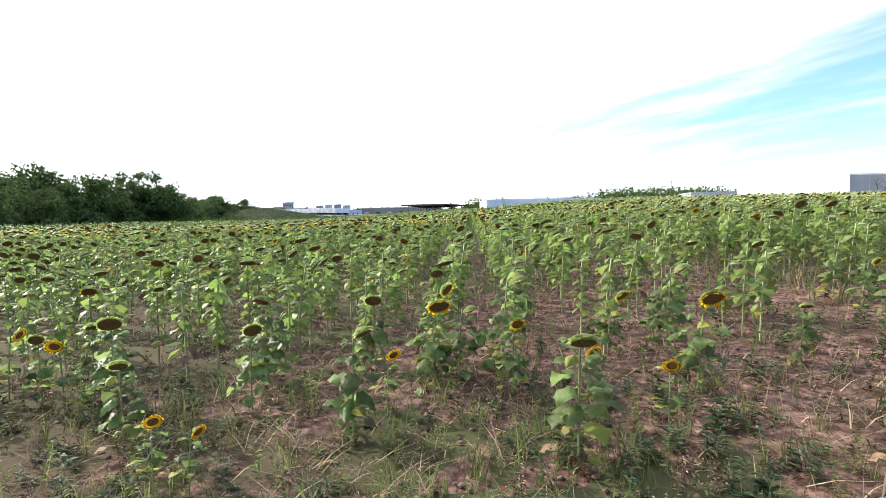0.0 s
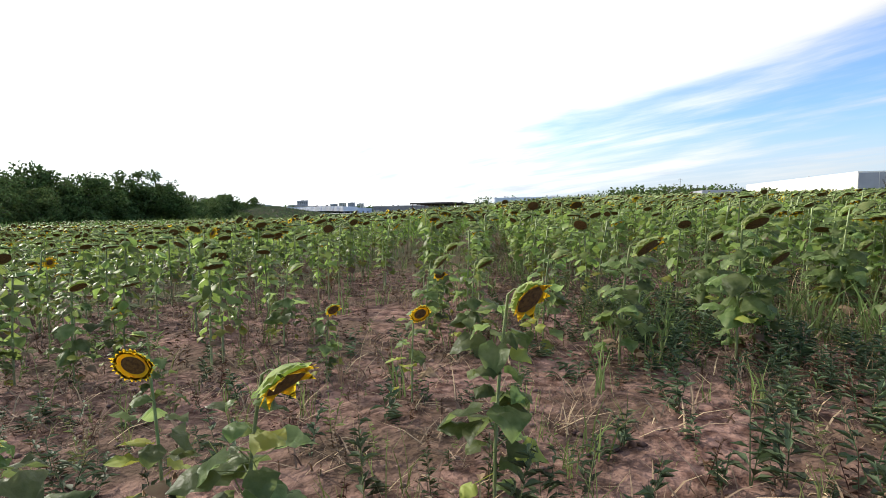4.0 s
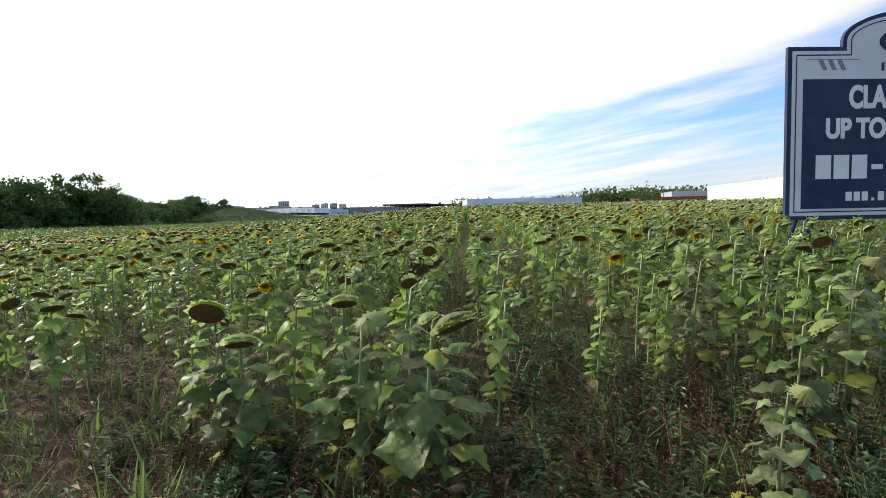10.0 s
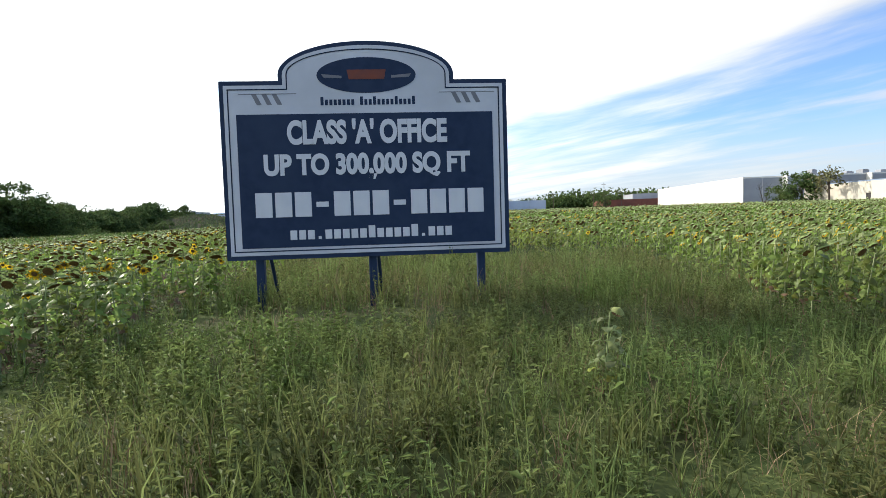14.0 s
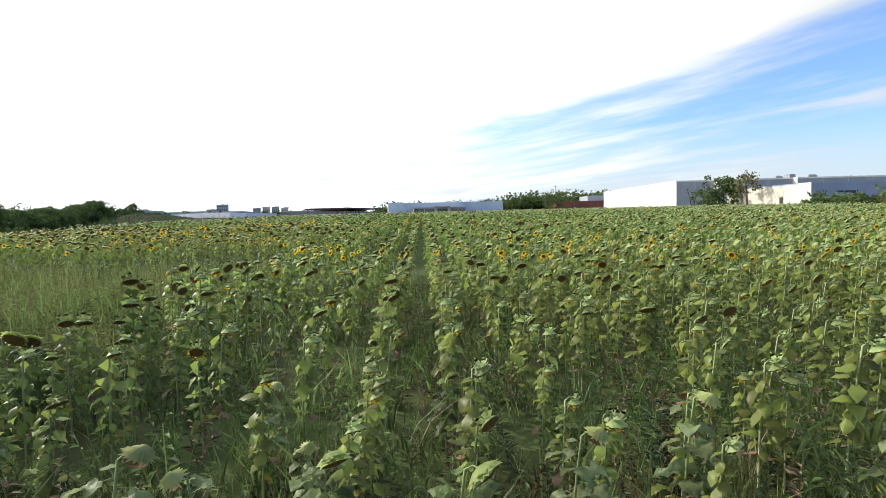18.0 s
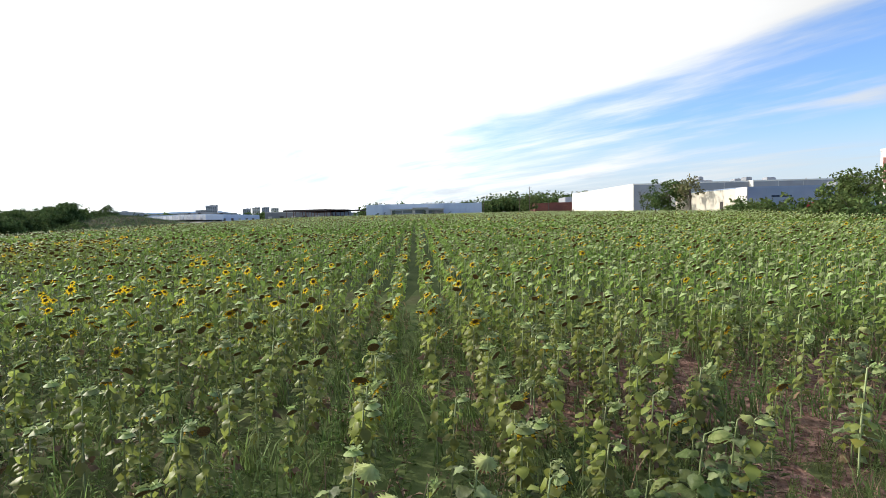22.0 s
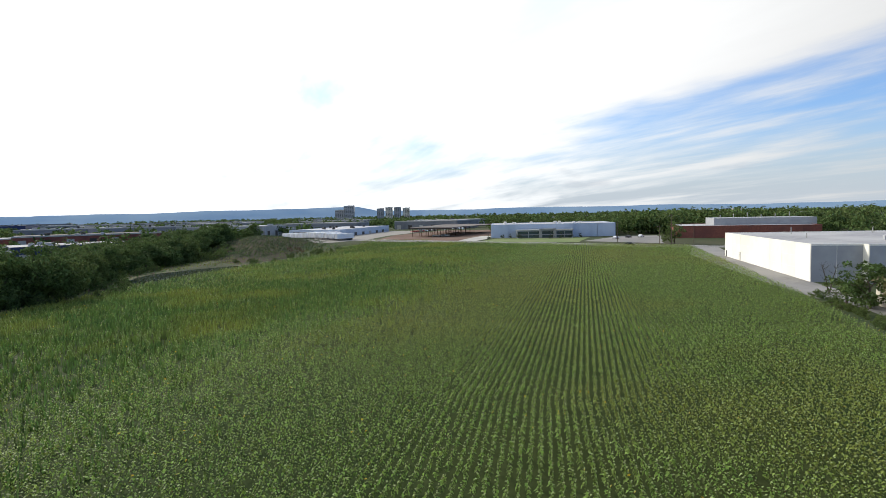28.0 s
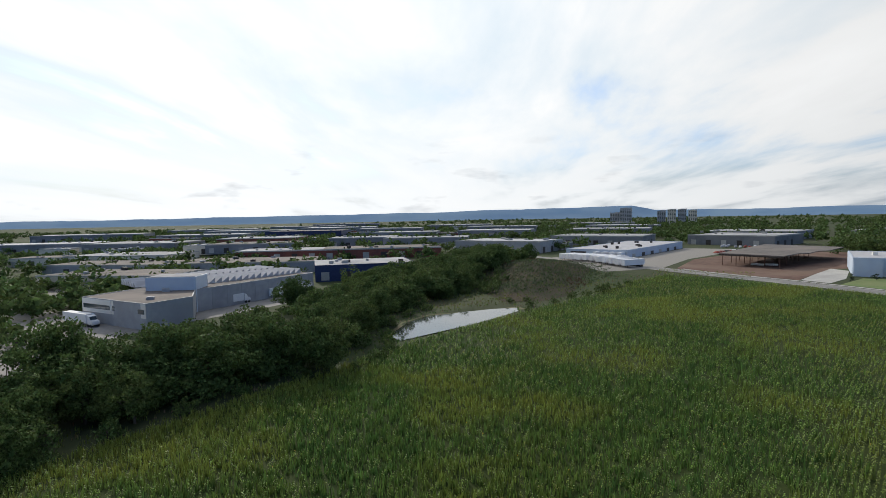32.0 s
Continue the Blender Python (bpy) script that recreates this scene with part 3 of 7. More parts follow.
def crop_template(seed, detail):
    """A plant for the standing crop, as arrays; unit height. Detail 2: edge of the field, 1: further in, 0: far."""
    rnd = random.Random(seed)
    H = Heap()
    if detail:
        V, T, tip = stem_arrays(1.0, rnd.uniform(0.2, 1.0), 0.009, 4 if detail > 1 else 3, 0.08, 3 if detail > 1 else 2)
        H.add(V, T, 1)
    else:
        tip = np.array((0.13, 0, 0.98))
    bloom = seed % 28 > 23
    nod = rnd.uniform(0.3, 0.95) if bloom else rnd.choice((0.75, 0.95, 1.1, 1.2, 1.3, 1.45)) + rnd.uniform(-0.12, 0.12)
    n, u, w = head_frame(nod)
    r = rnd.uniform(0.056, 0.082) * (1, 1, 0.85)[2 - detail] * (0.72 if bloom else 1)
    seg = (9, 6, 4)[2 - detail]
    V, T = fan(tip, n, u, w, r * (0.75 if bloom else 1), 0.02, seg, 0.008)
    H.add(V, T, 2)
    V, T = fan(tip, -n, u, -w, r * 1.05, -0.018, seg, 0.055)
    H.add(V, T, 3)
    if detail > 1:
        V, T = rays(tip + n * 0.01, n, u, w, r * 0.7, r * 1.4, 0.013, 13, 0.022, rnd)
        H.add(V, T, 3)
        V, T = rays(tip - n * 0.012, n, u, w, r * 0.4, r * 1.35, 0.018, 8, -0.05, rnd)
        H.add(V, T, 3)
    if bloom:
        V, T = rays(tip + n * 0.022, n, u, w, r * 0.7, r * 1.9, 0.014, 11 if detail else 5, 0.02, rnd)
        H.add(V, T, 4)
    elif seed % 28 > 17 and detail:
        V, T = rays(tip + n * 0.016, n, u, w, r * 0.85, r * 1.45, 0.014, 6, 0.03, rnd)
        H.add(V, T, 4)
    count = (23, 13, 7)[2 - detail]
    for k in range(count):
        h = 0.30 + 0.65 * (k + 0.5) / count if detail else 0.5 + 0.45 * (k + 0.5) / count
        size = rnd.uniform(0.065, 0.15) * (1.0, 1.05, 1.3)[2 - detail]
        if detail > 1:
            V, T = leaf_arrays(size, size * 0.95, rnd.uniform(0.3, 1.1), rnd.uniform(-0.8, 0.3), 3, 1, rnd)
        else:
            d = rnd.uniform(0.3, 0.9)
            V = np.array(((0, 0, 0), (size * 0.5, size * 0.45, -0.15 * size * d), (size, 0, -size * d), (size * 0.5, -size * 0.45, -0.15 * size * d)))
            T = np.array(((0, 2, 1), (0, 3, 2)))
        V = turn(V, 0, -rnd.uniform(-0.45, 0.75)) + np.array((rnd.uniform(0.025, 0.06), 0, 0))
        V = turn(V, k * 2.4 + rnd.uniform(-0.5, 0.5)) + np.array((0.1 * h * h * 0.6, 0, h * 0.95))
        low = k < (4 if detail > 1 else 2 if detail else 0)
        H.add(V, T, 5 if low and rnd.random() < 0.45 else 6 if low and rnd.random() < 0.6 else 0)
    return H.arrays()


CROP_MATS = [LEAF_FIELD, STEM_FIELD, DISC, BRACT_FIELD, PETAL, LEAF_YELLOW, LEAF_DRY]
FAR_MATS = [LEAF_FAR] + CROP_MATS[1:]


def scatter(name, spots, templates, mats, label, category, kinds=None):
    """One object of many plants: spots are rows of x, y, z, turn, height, width."""
    Vs, Ts, Ms, n = [], [], [], 0
    pick = rng.integers(0, len(templates), len(spots)) if kinds is None else kinds
    for k, (V, T, M) in enumerate(templates):
        s = spots[pick == k]
        if not len(s):
            continue
        c, sn = np.cos(s[:, 3]), np.sin(s[:, 3])
        x = (V[None, :, 0] * c[:, None] - V[None, :, 1] * sn[:, None]) * s[:, 5, None] + s[:, 0, None]
        y = (V[None, :, 0] * sn[:, None] + V[None, :, 1] * c[:, None]) * s[:, 5, None] + s[:, 1, None]
        z = V[None, :, 2] * s[:, 4, None] + s[:, 2, None]
        Vs.append(np.stack([x, y, z], 2).reshape(-1, 3))
        Ts.append((T[None] + (np.arange(len(s)) * len(V))[:, None, None]).reshape(-1, 3) + n)
        Ms.append(np.tile(M, len(s)))
        n += len(s) * len(V)
    ob = new(name, raw_mesh(name, np.concatenate(Vs), np.concatenate(Ts), mats, np.concatenate(Ms)))
    return tagged(ob, label, category, kind="stuff")


ROW = 0.62


def patches(x, y):
    """Slow waves that thin the crop out and let it stand taller or lower."""
    return (np.sin(x * 0.55 + 1.3 * np.sin(y * 0.31)) + np.sin(y * 0.8 - x * 0.23 + 2.0) + 0.7 * np.sin(x * 1.7 + y * 1.1)) / 2.7


def edge(x):
    """Where the crop begins, just ahead of the strip along which the camera goes."""
    return np.interp(x, (14, 20, 22, 26.5, 28, 31, 34, 38, 48, 50, 53, 58, 62, 64, 70), (3.2, 3.3, 3.6, 4.3, 5.0, 5.4, 5.9, 6.4, 6.9, 6.7, 7.0, 7.6, 7.9, 9.0, 9.6))


def in_grass(x, y):
    """The weedy clearing round the sign."""
    wave = 0.25 * np.sin(y * 1.9)
    return (x > 38.9 + wave - 1.2 * (y < 9.5)) & (x < 48.2 + wave + 0.03 * (y - 5)) & (y < 21 + np.sin(x))


def weedy_part(x, y):
    """The low western part, where weeds have grown over the rows."""
    return ss(44, 4, x - 0.16 * (y - 60)) * ss(26, 48, y)


def rows_of(x0, x1, y0, y1, step, blur=0.06):
    xs = np.arange(math.ceil(x0 / ROW), math.floor(x1 / ROW) + 1) * ROW
    ys = np.arange(y0, y1, step)
    X, Y = np.meshgrid(xs, ys)
    X, Y = X.ravel(), Y.ravel()
    loose = 1 + 9 * ss(14, 0, X) * ss(20, 60, Y)
    X = X + rng.normal(0, blur, len(X)) * loose + 0.07 * np.maximum(Y - 62, 0)      # the rows bend east beyond the rise
    Y = Y + rng.uniform(-0.5, 0.5, len(Y)) * step
    return X, Y


def spots_for(X, Y, keep, tall):
    X, Y, keep = X[keep], Y[keep], tall[keep]
    return np.stack([X, Y, land(X, Y) - 0.02, FACE + rng.normal(0, 0.6, len(X)), keep, keep * rng.uniform(0.9, 1.15, len(X))], 1)


def bloom_kinds(s):
    """Numbers 24 to 27 are plants still in yellow flower; they stand in drifts."""
    x, y = s[:, 0], s[:, 1]
    more = sum(a * np.exp(-((x - cx) / rx) ** 2 - ((y - cy) / ry) ** 2) for a, cx, cy, rx, ry in ((0.30, 50, 16, 6, 4), (0.22, 57, 16, 5, 4), (0.12, 47, 25, 8, 8), (0.22, 22, 5, 3, 2.5), (0.3, 37.3, 12, 1.8, 2.5), (0.10, 62, 13, 5, 4)))
    drift = np.sin(s[:, 0] * 0.21 + 1.1 * np.sin(s[:, 1] * 0.13)) + np.sin(s[:, 1] * 0.33 - s[:, 0] * 0.11 + 1.0)
    yellow = rng.random(len(s)) < np.clip(0.012 + 0.05 * (drift - 0.9), 0.008, 0.06) + more * np.clip(0.7 + 0.5 * drift, 0, 1.5)
    return np.where(yellow, rng.integers(24, 28, len(s)), rng.integers(0, 24, len(s)))


LABELS = {0: "ripening sunflower with a drooping brown head and dusty green leaves", 1: "sunflower with withered yellow petals and drooping leaves", 2: "sunflower in full yellow bloom in the field",
          3: "young sunflower with a pale green head turned upwards"}
KINDS = [(0, 0.115, 0.70), (0, 0.105, 0.95), (1, 0.10, 0.55), (0, 0.095, 0.95), (2, 0.078, 0.4), (0, 0.10, 1.1), (1, 0.12, 0.75), (3, 0.062, 2.05)]


def edge_sunflowers(crowd):
    """Single sunflowers: those that stand out by themselves, and the front of the crop."""
    protos = [make_sunflower(40 + i, 1.35, r, nod, b if b < 3 else 0, 17 if b == 2 else 29, LABELS[b], b == 3) for i, (b, r, nod) in enumerate(KINDS)]
    rnd = random.Random(3)

    def stand(x, y, top, k, yaw=None):
        """A plant of kind k whose head hangs at x, y and the height top."""
        a = FACE + rnd.gauss(0, 0.45) if yaw is None else yaw
        f = (top - z_at(x, y)) / 1.33
        off = 0.18 * f
        px, py = x - off * math.cos(a), y - off * math.sin(a)
        ob = copy_thing(protos[k], Matrix.Translation((px, py, z_at(px, py) - 0.02)) @ Matrix.Rotation(a, 4, "Z"))
        wide = f * rnd.uniform(1.0, 1.2)
        ob.scale = (wide, wide, f)

    # over the bare soil
    for row in ((20.52, 2.48, 0.98, 4), (20.72, 2.46, 0.94, 4), (19.01, 3.69, 1.08, 0), (19.69, 3.45, 1.24, 0), (21.45, 3.34, 1.05, 4), (21.35, 3.01, 1.26, 3), (23.5, 4.78, 1.22, 2), (22.56, 3.09, 1.12, 4),
                (23.31, 3.47, 1.36, 6), (22.41, 2.62, 1.30, 1), (23.86, 2.13, 1.52, 3), (24.28, 2.45, 1.58, 3), (25.75, 3.9, 1.34, 4), (25.16, 4.37, 1.28, 2), (24.8, 2.42, 1.30, 6), (25.21, 1.93, 1.46, 0),
                (25.03, 2.74, 1.40, 4), (25.5, 2.55, 1.42, 6), (26.2, 2.9, 1.58, 2), (20.1, 2.9, 1.12, 1), (21.9, 3.9, 1.22, 5), (20.6, 3.4, 1.2, 0)):
        stand(*row)
    for row in ((22.2, 3.6, 1.18, 2), (23.0, 4.3, 1.25, 6), (24.2, 4.0, 1.2, 5), (21.2, 4.2, 1.25, 0), (24.6, 5.3, 1.45, 1), (23.7, 2.35, 1.42, 1), (26.6, 5.0, 1.55, 5), (22.9, 2.9, 1.1, 4), (27.4, 5.6, 1.6, 2)):
        stand(*row)
    # before the denser rows further on
    for row in ((27.72, 4.55, 1.78, 3), (27.85, 4.62, 1.55, 0), (27.0, 4.46, 1.64, 0), (25.74, 5.15, 1.50, 0), (25.79, 6.01, 1.56, 1), (25.72, 5.54, 1.36, 2), (29.08, 5.73, 1.85, 1), (28.67, 6.32, 1.86, 5), (28.95, 4.68, 1.92, 0),
                (30.03, 4.75, 1.82, 0), (30.16, 5.08, 1.78, 6), (29.14, 5.96, 1.83, 3), (31.22, 5.82, 1.77, 1), (31.8, 4.72, 1.84, 2), (30.17, 5.78, 1.88, 0), (33.7, 6.27, 1.88, 3), (33.83, 5.61, 2.0, 1)):
        stand(*row)
    for row in ((35.75, 6.05, 1.86, 3), (36.47, 6.74, 2.10, 7), (33.19, 6.43, 1.97, 5), (32.52, 6.12, 1.98, 0), (35.78, 7.41, 2.09, 7), (38.18, 6.51, 2.16, 0), (38.83, 6.61, 2.24, 3), (37.35, 7.19, 2.05, 1), (38.4, 5.3, 1.93, 5),
                (37.9, 5.9, 1.95, 0), (37.3, 6.4, 1.98, 3), (36.9, 5.6, 1.85, 7), (35.2, 5.3, 1.75, 7)):
        stand(*row)
    # beyond the sign, heads turned up and away
    for row in ((49.14, 7.07, 1.88, 7), (49.09, 8.49, 1.9, 7), (48.6, 9.55, 2.1, 0), (48.5, 6.95, 1.94, 7), (48.57, 7.35, 1.97, 7), (48.9, 7.3, 1.9, 3), (51.0, 7.0, 1.9, 7), (51.2, 8.0, 1.75, 7), (50.8, 8.88, 1.82, 7),
                (52.04, 9.24, 1.75, 3), (53.35, 7.97, 1.95, 7), (55.58, 8.16, 2.03, 7), (54.6, 8.0, 1.9, 7), (58.64, 8.67, 2.07, 0), (60.94, 8.5, 2.16, 7), (61.62, 8.81, 2.05, 7), (61.07, 8.21, 2.13, 7), (63.77, 9.59, 1.92, 7)):
        stand(*row)
    for row in ((65.38, 10.34, 1.85, 7), (66.82, 9.75, 2.05, 7), (66.72, 11.94, 2.03, 7), (68.3, 12.14, 1.95, 7), (64.5, 11.25, 1.8, 2), (66.8, 10.9, 1.85, 7), (47.9, 7.6, 1.9, 3), (57.0, 8.6, 2.0, 3), (49.7, 7.6, 1.85, 7), (44.81, 8.75, 2.0, 7), (48.62, 9.66, 2.05, 0), (50.2, 6.3, 1.9, 7), (51.6, 6.6, 1.85, 7), (50.6, 7.4, 2.0, 7)):
        stand(*row)
    for x, y, z, a, h, _ in crowd:
        k = rnd.choices(range(8), (5, 5, 4 if x < 30 else 1, 5, 3.0 if x < 27 else 0.5, 5, 4 if x < 30 else 1, 0 if x < 34 else 2 if x < 45 else 14))[0]
        stand(x, y, z + h * (0.8 if k == 4 else 1), k, a)
    for ob in protos:
        for o in (*ob.children_recursive, ob):
            bpy.data.objects.remove(o)


def missing_rows(x):
    """Single rows that never came up and lie open as long furrows."""
    return np.clip(sum(a * np.exp(-((x - c) / w) ** 2) for c, w, a in ((24.7, 0.38, 0.95), (28.2, 0.35, 0.9), (31.35, 0.32, 0.9), (34.7, 0.5, 0.75), (50.35, 0.32, 0.95), (59.9, 0.3, 0.95), (61.2, 0.3, 0.6), (64.9, 0.3, 0.8))), 0, 1)


def plant_crop():
    # the edge: some as single plants, the rest joined
    X, Y = rows_of(8, 82, 1.5, 14, 0.26, 0.055)
    back = Y - edge(X)
    p = patches(X, Y)
    open_soil = ss(4.6, 2.0, back + 0.9 * p) * (ss(29.5, 28.0, X) * ss(22.0, 23.5, X) + 0.25 * ss(37, 33, X) + 0.6 * ss(63.5, 65, X))          # bare reddish soil between scattered plants
    chance = (0.90 - 0.58 * open_soil - 0.25 * ss(31, 33, X) * ss(41, 38, X) * ss(2.5, 0.8, back + p) - 0.22 * ss(45, 49, X) * ss(4.0, 1.5, back + p)) * ss(-0.1, 0.7, back + 0.4 * p) * (0.72 + 0.28 * np.clip(p + 0.7, 0, 1)) * (1 - missing_rows(X))
    keep = (back > 0) & (rng.random(len(X)) < chance) & ~in_grass(X, Y)
    tall = np.clip(0.72 + 0.16 * ss(25, 33, X) + 0.16 * ss(0, 5, back) + 0.07 * p + rng.normal(0, 0.07, len(X)), 0.45, 1.15)
    s = spots_for(X, Y, keep, tall)
    near = s[:, 1] - edge(s[:, 0])
    inside = (s[:, 0] > 17) & (s[:, 0] < 72)
    order = np.argsort(np.where(inside, near, 99))
    edge_sunflowers(s[order[:50]])
    rest = s[order[50:]]
    rest[:, 5] *= 1 - 0.16 * ss(44, 50, rest[:, 0])
    scatter("sunflower_crop", rest, [crop_template(i, 2) for i in range(28)], CROP_MATS, "dense rows of ripening sunflowers with drooping heads", "crop", bloom_kinds(rest))
    # further in
    X, Y = rows_of(-10, 95, 14, 38, 0.31, 0.05)
    p = patches(X * 0.4, Y * 0.4)
    keep = (rng.random(len(X)) < (0.84 + 0.15 * p) * (1 - missing_rows(X))) & ~in_grass(X, Y) & in_field(X, Y)
    tall = np.clip(0.98 + 0.12 * ss(16, 36, Y) + 0.07 * p + rng.normal(0, 0.07, len(X)), 0.75, 1.4)
    s = spots_for(X, Y, keep, tall)
    s[:, 5] *= 0.88
    scatter("sunflower_rows", s, [crop_template(112 + i, 1) for i in range(28)], FAR_MATS, "green sunflower rows running away over the field", "crop", bloom_kinds(s))
    for name, y0, y1, step, label in (("sunflower_middle", 38, 92, 0.37, "sunflower rows in the middle of the field"), ("sunflower_back", 92, 132, 0.55, "sunflower rows on the rise of the field")):
        X, Y = rows_of(-52, 108, y0, y1, step, 0.035)
        p = patches(X * 0.2, Y * 0.2)
        keep = (rng.random(len(X)) < 0.92 - 0.66 * weedy_part(X, Y)) & in_field(X, Y)
        tall = np.clip(1.22 + 0.09 * p + rng.normal(0, 0.08, len(X)), 0.9, 1.6)
        s = spots_for(X, Y, keep, tall)
        s[:, 5] *= 0.86
        scatter(name, s, [crop_template(224 + i, 0) for i in range(28)], FAR_MATS, label, "crop", bloom_kinds(s))
    X, Y = rows_of(-68, 112, 132, 310, 1.05, 0.035)
    keep = in_field(X, Y) & (rng.random(len(X)) < 1 - 0.6 * weedy_part(X, Y))
    tall = np.clip(1.3 + rng.normal(0, 0.08, len(X)), 1.0, 1.7)
    s = spots_for(X, Y, keep, tall)
    s[:, 5] *= 1.15
    scatter("sunflower_far", s, [crop_template(224 + i, 0) for i in range(28)], FAR_MATS, "far sunflower rows seen as one green sheet", "crop", rng.integers(0, 24, len(s)))


plant_crop()

# ---------------------------------------------------------------- the sign board
NAVY = material("navy_paint", (0.013, 0.028, 0.066), (0.019, 0.036, 0.080), 0.6, scale=6, big=(0.022, 0.04, 0.082), big_scale=1.2, spec=0.2)
SIGN_WHITE = material("sign_white", (0.60, 0.62, 0.66), (0.54, 0.56, 0.61), 0.55, scale=2.5, big=(0.50, 0.52, 0.56), big_scale=0.9)
LETTER = material("sign_lettering", (0.66, 0.67, 0.70), (0.60, 0.62, 0.66), 0.55, scale=3)
SIGN_GREY = material("sign_grey", (0.16, 0.17, 0.19), (0.20, 0.20, 0.22), 0.6, scale=5)
SIGN_RUST = material("sign_orange", (0.20, 0.055, 0.03), (0.14, 0.05, 0.04), 0.6, scale=5)


def outline_bm(points, y0, y1):
    """A plate with the given outline in x and z, from y0 to y1."""
    bm = bmesh.new()
    a = [bm.verts.new((x, y0, z)) for x, z in points]
    b = [bm.verts.new((x, y1, z)) for x, z in points]
    bm.faces.new(a), bm.faces.new(b[::-1])
    for i in range(len(a)):
        j = (i + 1) % len(a)
        bm.faces.new((a[j], a[i], b[i], b[j]))
    bmesh.ops.recalc_face_normals(bm, faces=bm.faces)
    return bm


def board_shape(inset):
    """The board's outline: a rectangle with a rounded crown on top."""
    w, h, k = 4.88, 3.02, inset
    pts = [(k, k), (w - k, k), (w - k, h - k), (3.96 - k, h - k), (3.96 - k, h + 0.10)]
    for i in range(1, 24):
        a = math.pi * i / 24
        pts.append((2.47 + (1.49 - k) * math.cos(a), h + 0.10 + (0.56 - k) * math.sin(a)))
    return pts + [(0.98 + k, h + 0.10), (0.98 + k, h - k), (k, h - k)]


def writing(text, width, height, x, z, y, mat, parent, name):
    cu = bpy.data.curves.new(name, "FONT")
    cu.body, cu.align_x, cu.align_y, cu.extrude, cu.offset = text, "LEFT", "BOTTOM", 0.004, 0.045
    tmp = new(name, cu)
    me = bpy.data.meshes.new_from_object(tmp.evaluated_get(bpy.context.evaluated_depsgraph_get()))
    bpy.data.objects.remove(tmp)
    co = np.empty(len(me.vertices) * 3)
    me.vertices.foreach_get("co", co)
    co = co.reshape(-1, 3)
    lo, hi = co.min(0), co.max(0)
    out = np.stack([(co[:, 0] - lo[0]) / (hi[0] - lo[0]) * width + x, co[:, 2] + y, (co[:, 1] - lo[1]) / (hi[1] - lo[1]) * height + z], 1)
    me.vertices.foreach_set("co", out.ravel())
    me.materials.clear()
    me.materials.append(mat)
    ob = new(name, me)
    ob.parent = parent
    return ob


